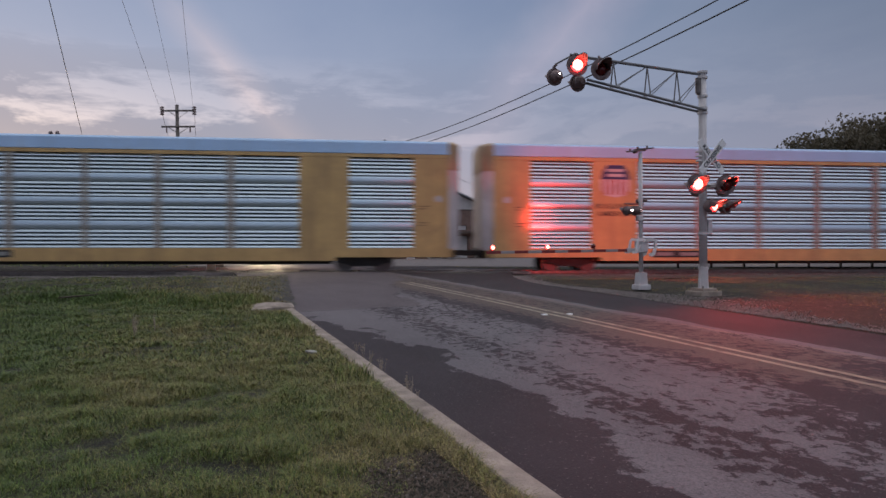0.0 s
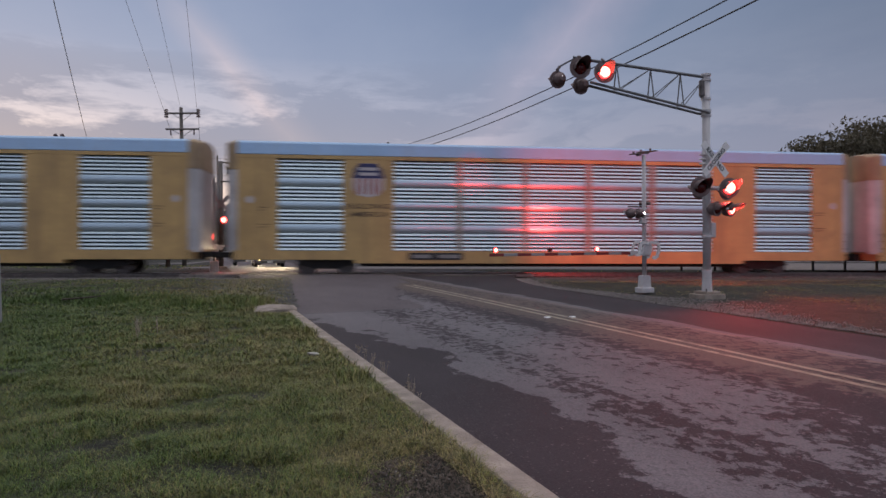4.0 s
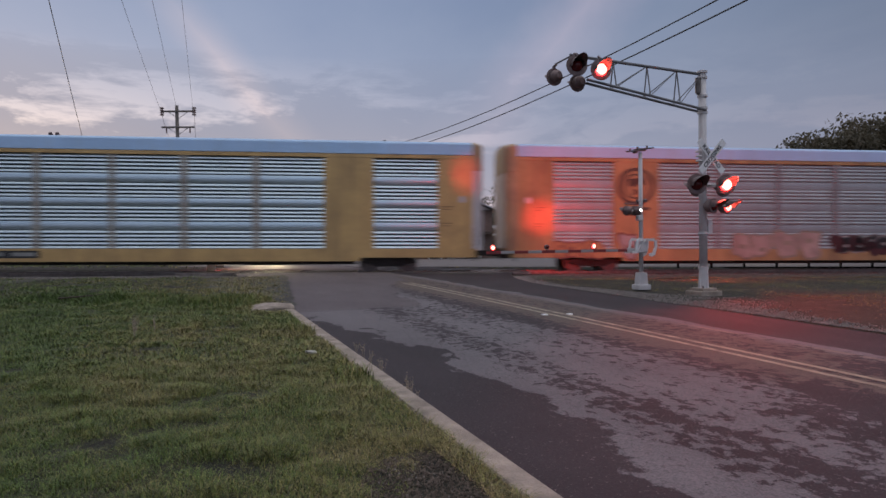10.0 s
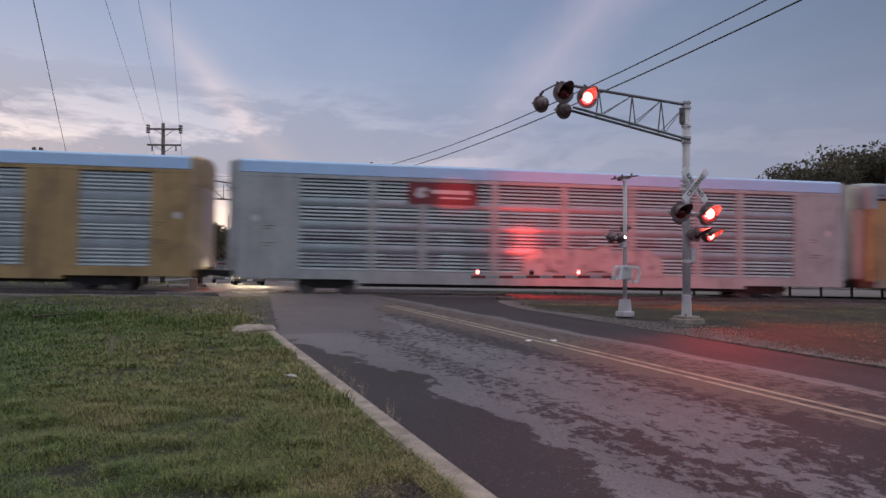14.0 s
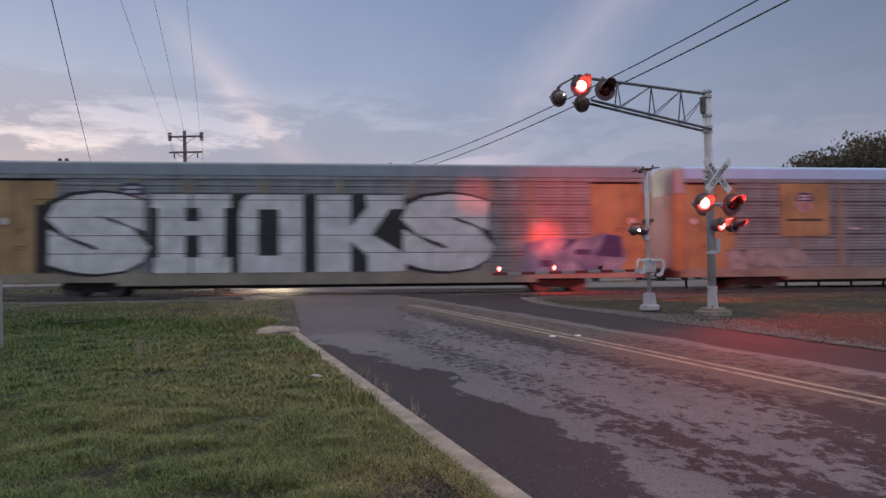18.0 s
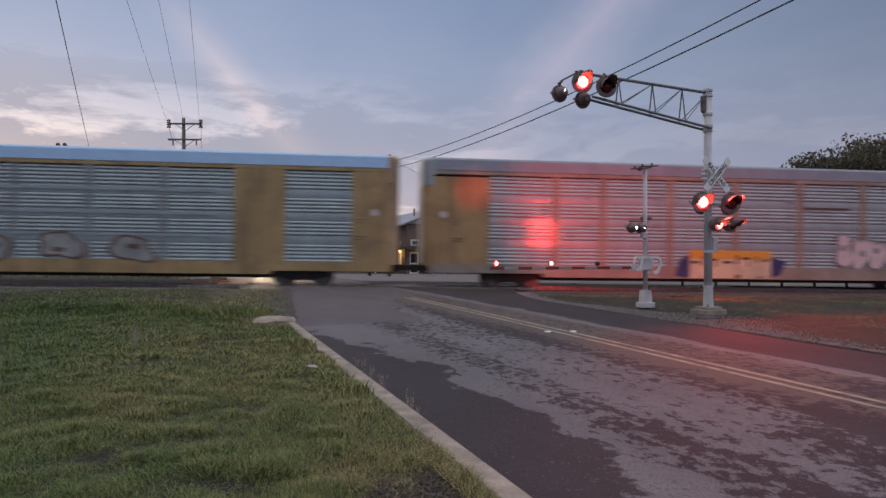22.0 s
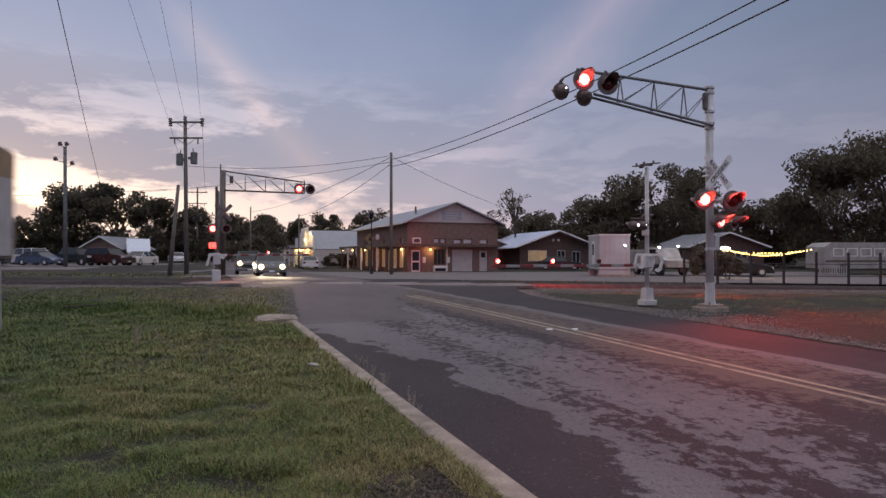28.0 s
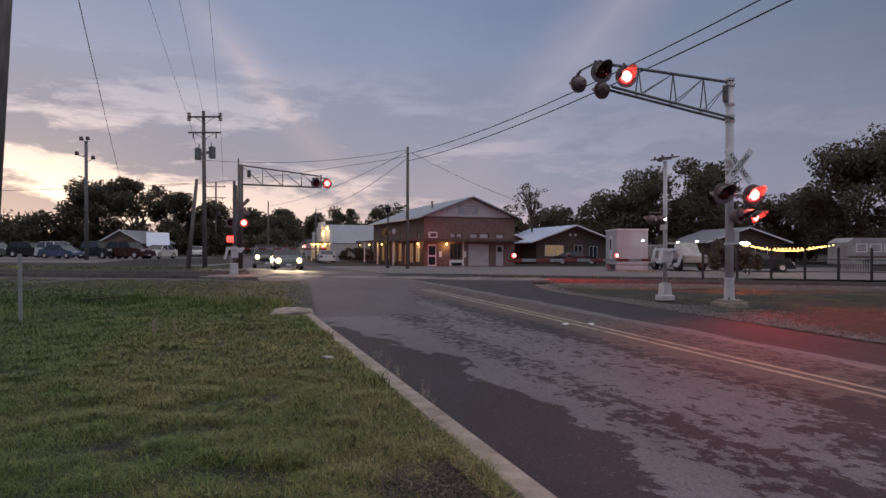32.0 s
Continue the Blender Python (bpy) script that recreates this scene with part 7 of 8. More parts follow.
# waiting at the far gate
sed = vehicle("sedan", -10.55, 42.0, 18, GREY, "grey sedan waiting at the gate, headlamps lit", "h")
pick = vehicle("suv", -14.35, 50.8, 18, GREY, "dark sport utility waiting behind, headlamps lit", "h")
for c, w in ((sed, 60), (pick, 40)):
    for sx in (-0.6, 0.6):
        q = c.matrix_world @ Vector((sx, -2.75, 0.66))
        aim = c.matrix_world @ Vector((sx, -22, 0.0))
        lamp("headlamp_beam", q.x, q.y, q.z, (1.0, 0.80, 0.5), w * 11, 0.08, aim, 60)
# parked about
vehicle("sedan", -14.4, 75.5, 195, WHITE, "white sedan parked along the street", "")
vehicle("sedan", -30.4, 68.0, -4, WHITE, "white sedan parked in the gravel lot")
vehicle("suv", -32.2, 65.5, 70, MAROON, "dark red sport utility parked in the lot")
vehicle("suv", -35.6, 66.5, 62, DARK, "black sport utility parked beside the pole")
vehicle("sedan", -39.3, 66.0, 72, BLUE, "blue sedan parked side-on in the lot")
vehicle("van", -43.6, 72.0, 60, WHITE, "white van parked behind the blue sedan")
vehicle("suv", -48.4, 75.0, 80, DARK, "dark sport utility parked at the edge of the lot")
vehicle("sedan", -35.9, 92.0, 30, WHITE, "white sedan parked far behind the poles")
vehicle("sedan", 13.0, 68.0, 78, DARK, "black car parked before the brown house")
vehicle("sedan", 22.2, 48.0, 80, DARK, "black car parked behind the fence")
vehicle("van", -53.5, 76.0, 85, GREY, "grey van parked at the end of the lot")

# white service truck with open lockers
ux, uy = 16.3, 50.0
ut = root("service_truck", pose(ux, uy, ground_z(ux, uy) + 0.02, 0, 0, 12), "white service truck with work lamps lit", "truck")
wall_box("chassis", ut, -0.4, 2.2, -2.4, 2.8, 0.55, 0.85, M["black"])
bm = bm_new()
prism(bm, [(-2.6, 0.6), (-2.65, 1.15), (-1.6, 1.3), (-1.15, 2.05), (0.1, 2.1), (0.15, 0.6)], -0.05, 1.85, "x")
bmesh.ops.bevel(bm, geom=bm.edges[:], offset=0.05, segments=1, affect="EDGES")
part("cab", bm, M["tag_grey"], ut)
wall_box("windscreen", ut, -0.08, 1.88, -1.2, -0.2, 1.4, 1.95, M["dark_pane"])
wall_box("service_body", ut, -0.15, 1.95, 0.25, 2.8, 0.85, 1.95, M["tag_grey"], "pale lockers on the bed", 0.04)
for i in range(3):
    wall_box("locker_door", ut, -0.185, -0.15, 0.35 + 0.8 * i, 1.08 + 0.8 * i, 0.95, 1.85, M["tag_grey"])
for sx in (0.0, 1.85):
    for c in (-1.75, 1.6):
        bm = bm_new()
        rod(bm, (sx - 0.12, c, 0.42), (sx + 0.12, c, 0.42), 0.42, seg=20)
        w = part("wheel", bm, M["black"], ut)
        bm = bm_new()
        rod(bm, (sx - 0.135, c, 0.42), (sx + 0.135, c, 0.42), 0.2, seg=12)
        part("rim", bm, M["mast"], w)
for x, z in ((-0.2, 2.05), (1.35, 2.12)):
    bm = bm_new()
    box(bm, x - 0.07, x + 0.07, -2.0, -1.9, z, z + 0.11, 0.01)
    part("work_lamp", bm, M["white_on"], ut, "lit white work lamp")
q = ut.matrix_world @ Vector((0.5, -2.8, 2.2))
lamp("work_light", q.x, q.y, q.z, (0.95, 0.97, 1.0), 1.5, 0.1)

# motor home and picket behind the fence
rx, ry = 30.6, 51.0
rv = root("motor_home", pose(rx, ry, ground_z(rx, ry) + 0.02, 0, 0, 3), "white bus-like motor home with a row of windows", "motor home")
bm = bm_new()
prism(bm, [(-0.1, 0.5), (-0.1, 2.2), (0.5, 2.55), (9.5, 2.55), (9.7, 2.2), (9.7, 0.5)], 0, 2.4, "y")
part("body", bm, M["tag_grey"], rv)
wall_box("stripe", rv, 0, 9.6, -0.012, 0.0, 1.0, 1.15, M["trim"])
for i in range(8):
    framed(rv, "window", "x", -0.03, 0.6 + 1.12 * i, 1.5 + 1.12 * i, 1.45, 2.1, M["white"], M["dark_pane"], 0, 0.05)
for c in (1.5, 7.6):
    bm = bm_new()
    rod(bm, (c, -0.02, 0.45), (c, 0.25, 0.45), 0.45, seg=18)
    part("wheel", bm, M["black"], rv)

fence = root("yard_fence", Matrix(), "dark metal yard fence with thin rails", "fence")
fpts = [(13.2 + 1.85 * i, 34.6 + 0.15 * i) for i in range(14)]
for fx, fy in fpts:
    wall_box("post", fence, fx - 0.05, fx + 0.05, fy - 0.05, fy + 0.05, ground_z(fx, fy), ground_z(fx, fy) + 1.75, M["black"])
for (ax, ay), (bx_, by) in zip(fpts, fpts[1:]):
    for h in (0.45, 1.1):
        bm = bm_new()
        rod(bm, (ax, ay, ground_z(ax, ay) + h), (bx_, by, ground_z(bx_, by) + h), 0.018, seg=6)
        part("fence_rail", bm, M["black"], fence)
picket = root("picket_fence", Matrix(), "short white picket fence by the motor home", "fence")
for i in range(12):
    px_, py_ = 27.2 + 0.17 * i, 46.0
    bm = bm_new()
    prism(bm, [(px_ - 0.04, 0), (px_ + 0.04, 0), (px_ + 0.04, 0.85), (px_, 0.95), (px_ - 0.04, 0.85)], py_, py_ + 0.02, "y")
    p = part("picket", bm, M["tag_grey"], picket)
for h in (0.25, 0.7):
    wall_box("picket_rail", picket, 27.1, 29.2, 46.02, 46.05, h, h + 0.06, M["tag_grey"])


# ---- poles and wires ----
def wire(a, b, sag=0.4, r=0.012, mat=None, label="thin dark overhead cable", n=18):
    a, b = Vector(a), Vector(b)
    me = bpy.data.meshes.new("cable")
    vs, fs, k = [], [], 5
    d = (b - a).normalized()
    s1 = d.cross(Vector((0, 0, 1))).normalized()
    s2 = s1.cross(d)
    for i in range(n + 1):
        f = i / n
        c = a.lerp(b, f) - Vector((0, 0, 4 * sag * f * (1 - f)))
        for j in range(k):
            t = 2 * math.pi * j / k
            vs.append(c + s1 * (r * math.cos(t)) + s2 * (r * math.sin(t)))
    for i in range(n):
        for j in range(k):
            fs.append((i * k + j, i * k + (j + 1) % k, (i + 1) * k + (j + 1) % k, (i + 1) * k + j))
    me.from_pydata(vs, [], fs)
    me.materials.append(mat or M["black"])
    return tagged(new("cable", me), label, "cable", "overhead cables")


def pole(x, y, h, r, label, lean=(0, 0), mat=None):
    p = root("utility_pole", pose(x, y, ground_z(x, y)), label, "utility pole")
    bm = bm_new()
    rod(bm, (0, 0, -0.3), (lean[0], lean[1], h), r, r * 0.7, 12)
    part("pole", bm, mat or M["wood"], p, "", True)
    return p


def crossarms(p, h, arms, cans=(), rz=0.0):
    for z, half, ins in arms:
        bm = bm_new()
        box(bm, -half, half, -0.06, 0.06, z - 0.06, z + 0.06, 0.01)
        a = part("crossarm", bm, M["wood"], p)
        a.matrix_basis = pose(0, -0.16, 0, 0, 0, rz)
        for s in (-1, 1):
            bm = bm_new()
            if ins == "big":
                for i in range(4):
                    rod(bm, (s * half, 0, z - 0.28 + 0.16 * i), (s * half, 0, z - 0.18 + 0.16 * i), 0.16, 0.10, 10)
            elif ins == "hang":
                rod(bm, (s * half * 0.7, 0, z - 0.42), (s * half * 0.7, 0, z - 0.06), 0.05, seg=8)
            else:
                rod(bm, (s * half * 0.9, 0, z + 0.06), (s * half * 0.9, 0, z + 0.22), 0.05, seg=8)
            q = part("insulator", bm, M["dark_metal"], p)
            q.matrix_basis = pose(0, -0.16, 0, 0, 0, rz)
            bm = bm_new()
            rod(bm, (s * half * 0.6, 0, z - 0.04), (0, 0.1, z - 0.5), 0.02, seg=6)
            q = part("brace", bm, M["steel"], p)
            q.matrix_basis = pose(0, -0.16, 0, 0, 0, rz)
    for s, z in cans:
        bm = bm_new()
        rod(bm, (s * 0.52, -0.05, z - 0.42), (s * 0.52, -0.05, z + 0.38), 0.24, seg=14)
        rod(bm, (s * 0.52, -0.05, z + 0.38), (s * 0.52, -0.05, z + 0.46), 0.26, 0.12, 14)
        rod(bm, (s * 0.46, -0.05, z + 0.46), (s * 0.44, -0.05, z + 0.72), 0.035, seg=6)
        box(bm, min(0.1 * s, s * 0.4), max(0.1 * s, s * 0.4), -0.1, 0.0, z - 0.1, z + 0.1)
        part("transformer", bm, M["mast_dark"], p, "grey transformer can")


p2 = pole(-18.05, 48.0, 11.5, 0.17, "tall wooden pole with crossarms and two transformers", (-0.15, 0))
crossarms(p2, 11.5, [(11.05, 1.15, "big"), (9.9, 1.2, "hang")], ((-1, 8.35), (1, 8.45)), 0)
fp = pole(-36.0, 100.0, 11.3, 0.17, "far wooden pole with crossarms and transformers")
crossarms(fp, 11.3, [(10.6, 1.5, "pin"), (8.9, 1.5, "hang")], ((-1, 6.6), (1, 6.6)), 10)
pole(-16.1, 40.0, 5.5, 0.14, "short leaning dark wooden pole", (0.5, 0.1))
cp = pole(-3.32, 50.0, 9.3, 0.14, "slim dark wooden pole by the street corner")
lp = pole(-33.5, 60.0, 10.9, 0.19, "grey pole carrying flood lamps", (-0.1, 0), M["mast_dark"])
for x, y, z in ((-0.35, -0.3, 11.1), (0.25, -0.3, 11.1), (-0.75, -0.3, 9.75), (0.75, -0.3, 9.35)):
    bm = bm_new()
    rod(bm, (x, y, z - 0.1), (x, y - 0.15, z + 0.15), 0.2, 0.14, 10)
    rod(bm, (0, 0, z - 0.35), (x, y, z - 0.1), 0.03, seg=6)
    part("flood_lamp", bm, M["dark_metal"], lp)
pole(-24.6, 88.0, 7.6, 0.12, "slim dark pole by the street shop")
pole(-16.2, 78.5, 6.4, 0.1, "slim dark pole beside the street shop")
pole(-12.62, 38.8, 6.6, 0.06, "thin steel pole beside the far signal", (0, 0), M["steel"])
pole(-13.0, 39.6, 5.1, 0.09, "short steel pole beside the far signal", (0, 0), M["steel"])
nl = pole(-10.12, 14.2, 11.0, 0.17, "dark wooden pole leaning at the edge of the turf", (0.65, 0))

cpt = Vector((-3.32, 50, 9.25 + ground_z(-3.32, 50)))
wire((-3.3, 50, 8.88), (16.38, 3.0, 11.16), 1.335, 0.024)
wire((-3.3, 50, 8.34), (13.68, 3.0, 8.98), 1.015, 0.024)
wire((-3.3, 50, 9.2), (-18.0, 48, 8.1), 0.5, 0.016)
wire((-3.3, 50, 8.7), (-34, 60, 7.0), 0.5, 0.016)
wire((-3.3, 50, 9.1), (-24.6, 88, 7.4), 0.7, 0.02)
wire((-3.3, 50, 8.6), (-16.2, 78.5, 6.3), 0.6, 0.02)
wire((-3.3, 50, 9.1), (11.8, 70, 5.4), 0.5, 0.016)
wire((-16.0, 40, 5.6), (-60, 46, 6.2), 0.6, 0.014)
for a, b in (((-19.25, 47.8, 11.2), (4.4, -22, 11.6)), ((-18.1, 47.8, 11.4), (5.4, -22, 11.9)), ((-16.95, 47.8, 11.2), (6.6, -22, 11.6))):
    wire(a, b, 0.5, 0.008, M["mast_dark"])
wire((-36.5, 100, 10.9), (-19.3, 47.9, 11.3), 0.8, 0.014)
wire((-34.8, 100, 10.9), (-16.9, 47.9, 11.1), 0.8, 0.014)
wire((-25.4, 50.0, 7.2), (-2.9, 2.0, 10.1), 0.25, 0.014)

# string of bulbs over the yard
for (a, b, n_, sag) in (((20.0, 44.0, 1.95), (24.8, 44.0, 1.95), 26, 0.32), ((20.0, 45.5, 2.0), (26.4, 45.5, 2.05), 24, 0.25)):
    wire(a, b, sag, 0.008, None, "thin cord of a string of bulbs")
    st = root("string_lights", Matrix(), "string of small warm bulbs, lit", "string lights")
    bulb = bpy.data.meshes.get("bulb_small")
    if not bulb:
        bm = bm_new()
        bmesh.ops.create_uvsphere(bm, u_segments=8, v_segments=6, radius=0.05)
        bulb = mesh_of("bulb_small", bm, M["warm_on"])
    for i in range(n_):
        f = (i + 0.5) / n_
        c = Vector(a).lerp(Vector(b), f) - Vector((0, 0, 4 * sag * f * (1 - f) + 0.05 + random.uniform(0, 0.04)))
        part("bulb", bulb, None, st).location = c
yl = pole(19.6, 44.0, 2.3, 0.05, "dark yard post with a white lamp", (0, 0), M["dark_metal"])
bm = bm_new()
box(bm, -0.35, 0.25, -0.1, 0.0, 1.95, 2.1, 0.02)
part("lamp", bm, M["white_on"], yl, "lit white yard lamp")
lamp("yard_light", 19.5, 43.4, 2.0, (1.0, 0.8, 0.5), 40, 0.1)
lamp("yard_light", 22.5, 43.5, 1.8, (1.0, 0.62, 0.28), 40, 0.3)

# white marker post in the turf
bm = bm_new()
box(bm, -0.030, 0.030, -0.012, 0.012, -0.2, 1.24, 0.004)
mp = single("marker_post", bm, M["arm_white"], "slim white marker post in the turf", "post")
mp.matrix_world = pose(-7.25, 11.03, ground_z(-7.25, 11.03), 1, -0.5, 8)


# ---- trees ----
rng = np.random.default_rng(7)


def leaf_mesh(centres, size, mat, name="crown"):
    """Many small bent leaves at the given points, each turned its own way."""
    n = len(centres)
    a = rng.normal(size=(n, 3))
    a /= np.linalg.norm(a, axis=1)[:, None]
    b = np.cross(a, rng.normal(size=(n, 3)))
    b /= np.linalg.norm(b, axis=1)[:, None]
    s = size * rng.uniform(0.6, 1.3, (n, 1))
    c = np.cross(a, b)
    v = np.stack([centres - a * s, centres + b * s * 0.5 + c * s * 0.12, centres + a * s, centres - b * s * 0.5 + c * s * 0.12], 1).reshape(-1, 3)
    me = bpy.data.meshes.new(name)
    me.vertices.add(4 * n)
    me.vertices.foreach_set("co", v.astype(np.float32).ravel())
    me.loops.add(4 * n)
    me.loops.foreach_set("vertex_index", np.arange(4 * n, dtype=np.int32))
    me.polygons.add(n)
    me.polygons.foreach_set("loop_start", np.arange(0, 4 * n, 4, dtype=np.int32))
    me.polygons.foreach_set("loop_total", np.full(n, 4, np.int32))
    me.update()
    me.materials.append(mat)
    return me


def tree(x, y, h, w, leaves=5000, size=0.22, open_=0.0, base=0.15, label="dark broad-leaved tree with an uneven crown", name="tree", clumps=26):
    g = ground_z(x, y)
    t = root(name, pose(x, y, g), label, "tree" if name == "tree" else "bush")
    bm = bm_new()
    th = h * (0.30 if open_ < 0.5 else 0.55)
    rod(bm, (0, 0, -0.2), (0.1, 0, th), (0.03 if open_ < 0.8 else 0.014) * h, (0.02 if open_ < 0.8 else 0.009) * h, 10)
    tips = []
    for i in range(clumps):
        ang = rng.uniform(0, 2 * math.pi)
        rad = w / 2 * math.sqrt(rng.uniform(0.02, 1)) * 0.85
        zz = base + (0.97 - base) * rng.uniform(0, 1) ** 0.8
        shrink = math.sin(math.pi * min(1, max(0.12, (zz - base * 0.4) / 1.02))) ** 0.6
        tips.append((rad * math.cos(ang) * shrink, rad * math.sin(ang) * shrink, zz * h))
    for tx, ty, tz in tips[:12]:
        mid = (tx * 0.4 + 0.1, ty * 0.4, min(th + (tz - th) * 0.5, tz))
        rod(bm, (0.08, 0, th * rng.uniform(0.7, 1.0)), mid, 0.012 * h, 0.008 * h, 6)
        rod(bm, mid, (tx, ty, tz), 0.008 * h, 0.003 * h, 5)
    part("trunk", bm, M["bark"], t)
    per = leaves // clumps
    cs = []
    for tx, ty, tz in tips:
        r = w * rng.uniform(0.12, 0.22) * (1 - 0.4 * open_)
        d = rng.normal(size=(per, 3))
        d /= np.linalg.norm(d, axis=1)[:, None]
        d *= (rng.uniform(0, 1, (per, 1)) ** 0.4) * r
        d[:, 2] *= 0.75
        cs.append(d + np.array([tx, ty, tz - 0.06 * h]))
    c = np.concatenate(cs)
    c = c[c[:, 2] > 0.25]
    part("crown", leaf_mesh(c, size, M["leaf"]), None, t)
    return t


TREES = [  # x, y, height, spread
    (-72, 96, 5.8, 13), (-65, 94, 5.4, 12), (-59, 95, 6.2, 9), (-53.0, 97, 11.4, 11), (-47.0, 98, 12.0, 10), (-42.0, 100, 9.8, 9), (-37.5, 102, 8.6, 8), (-33, 112, 8.0, 9), (-80, 100, 6.2, 13), (-29, 112, 6.5, 9),
    (-31, 122, 8.8, 9), (-25.5, 128, 8.6, 8), (-22.5, 135, 10.5, 8), (-36, 125, 8, 10), (-10.5, 112, 9.0, 9), (-17, 140, 7, 10),
    (8.5, 86, 5.4, 6), (15.5, 96, 7.6, 9), (21, 92, 9.5, 10), (26, 90, 13.0, 11), (31.5, 88, 14.6, 13), (36, 92, 11.0, 10), (40, 86, 8.5, 10), (46, 86, 8.5, 11),
    (45, 73, 13.0, 13), (52, 74, 15.2, 17), (60, 76, 17, 17), (70, 80, 15, 18), (82, 84, 14, 18), (56, 66, 9, 12), (-90, 104, 8, 15), (-105, 108, 9, 16), (98, 88, 14, 20),
]
for x, y, h, w in TREES:
    tree(x, y, h, w, int(2600 + 48 * h * w), 0.26, base=0.12, clumps=30)
for i in range(15):
    tree(-98 + 4.9 * i + rng.uniform(-1, 1), 105 + rng.uniform(-3, 3), rng.uniform(3.6, 5.2), 8.5, 2300, 0.26, base=0.0, label="dark dense shrubs along the lot", name="bush", clumps=16)
for i in range(16):
    tree(13 + 4.6 * i + rng.uniform(-1, 1), 100 - 0.9 * i + rng.uniform(-2, 2), rng.uniform(4.5, 6.5), 8.5, 2300, 0.26, base=0.0, label="dark dense shrubs behind the yard", name="bush", clumps=16)
for i in range(6):
    tree(-34 + 4.4 * i, 138 + rng.uniform(-3, 3), rng.uniform(5, 7), 8, 1800, 0.3, base=0.0, label="dark dense shrubs down the street", name="bush", clumps=14)
tree(9.75, 80, 10.3, 4.9, 760, 0.17, 0.9, 0.54, "thin half-bare tree against the sky", clumps=46)
tree(7.0, 82, 7.9, 3.4, 380, 0.15, 0.9, 0.45, "thin half-bare tree against the sky", clumps=24)
# hedge beside the street shop, low growth along the yard
a, b = hedge_at
for i in range(13):
    p = a.lerp(b, i / 12)
    tree(p.x, p.y, 1.7, 2.6, 700, 0.14, base=0.1, label="low dark hedge bush along the shop wall", name="bush", clumps=8)
for x, y, h in ((17.9, 42.6, 2.0), (17.2, 54, 3.0), (18.9, 42, 1.6), (24.0, 58, 3.2)):
    tree(x, y, h, h * 1.2, 900, 0.13, base=0.1, label="dark leafy bush in the yard", name="bush", clumps=9)
# woods that close the view
far_c = []
for i in range(420):
    ang = rng.uniform(-math.pi, math.pi)
    rad = rng.uniform(150, 260)
    hgt = rng.uniform(4, 9)
    q = rng.normal(size=(60, 3)) * np.array([4.5, 4.5, hgt * 0.26]) + np.array([rad * math.sin(ang), rad * math.cos(ang), hgt * 0.5])
    far_c.append(q[q[:, 2] > 0])
woods = tagged(new("far_woods", leaf_mesh(np.concatenate(far_c), 1.1, M["leaf"], "far_woods")), "dark belt of far woods round the place", "woods", "", "stuff")


# ---- grass ----
def grass(name, count, area, height, width, keep, label, mat, lean=1.25, droop=0.9):
    """Bent blades, three joints each, over an area; keep gives the chance and size at a place."""
    x0, x1, y0, y1 = area
    pts = []
    xs_, ys_ = rng.uniform(x0, x1, count), rng.uniform(y0, y1, count)
    for x, y in zip(xs_, ys_):
        k = keep(x, y)
        if k > 0 and rng.random() < min(1, k):
            along, n_ = Vector((x, y, 0)).dot(RD), road_offset(x, y)
            z = edge_z(along, n_) if 13.3 < along < 27 and 1.0 < n_ < 4 else turf_z(x, y)
            pts.append((x, y, z, max(0.45, min(1.6, k))))
    p = np.array(pts)
    n = len(p)
    ang = rng.uniform(0, 2 * math.pi, n)
    d = np.stack([np.cos(ang), np.sin(ang)], 1)
    h = height * p[:, 3] * rng.uniform(0.45, 1.25, n)
    out = lean * h * rng.uniform(0.2, 1.3, n)
    w = width * rng.uniform(0.6, 1.3, n)
    sx, sy = -d[:, 1] * w, d[:, 0] * w
    bx, by, bz = p[:, 0], p[:, 1], p[:, 2] - 0.01
    mx, my, mz = bx + d[:, 0] * out * 0.35, by + d[:, 1] * out * 0.35, bz + h * 0.62
    tx, ty, tz = bx + d[:, 0] * out, by + d[:, 1] * out, bz + h * (1 - droop * rng.uniform(0, 1, n) * 0.5)
    v = np.stack([np.stack([bx - sx, by - sy, bz], 1), np.stack([bx + sx, by + sy, bz], 1), np.stack([mx + sx * 0.7, my + sy * 0.7, mz], 1), np.stack([mx - sx * 0.7, my - sy * 0.7, mz], 1), np.stack([tx, ty, tz], 1)], 1).reshape(-1, 3)
    o = np.arange(n)[:, None] * 5
    loops = np.concatenate([o + np.array([[0, 1, 2, 3]]), o + np.array([[3, 2, 4]])], 1).ravel()
    me = bpy.data.meshes.new(name)
    me.vertices.add(5 * n)
    me.vertices.foreach_set("co", v.astype(np.float32).ravel())
    me.loops.add(7 * n)
    me.loops.foreach_set("vertex_index", loops.astype(np.int32))
    me.polygons.add(2 * n)
    starts = (np.arange(n)[:, None] * 7 + np.array([[0, 4]])).ravel()
    me.polygons.foreach_set("loop_start", starts.astype(np.int32))
    me.polygons.foreach_set("loop_total", np.tile([4, 3], n).astype(np.int32))
    me.update()
    me.materials.append(mat)
    return tagged(new(name, me), label, "grass", "", "stuff")


def patchy(x, y, s, seed):
    return 0.5 + 0.5 * noise.noise(Vector((x * s, y * s, seed)))


def bare(x, y):
    """The worn patch of soil and grit beside the kerb."""
    return max(0.0, 1 - math.hypot((x - 0.14) / 0.66, (y - 3.75) / 0.85))


def by_kerb_end(x, y):
    c = on_road(13.1, 1.5)
    return abs(x - c.x) < 0.42 and -0.36 < y - c.y < 0.42


LAWN_END = 12.9                           # the mown part stops here, longer growth follows


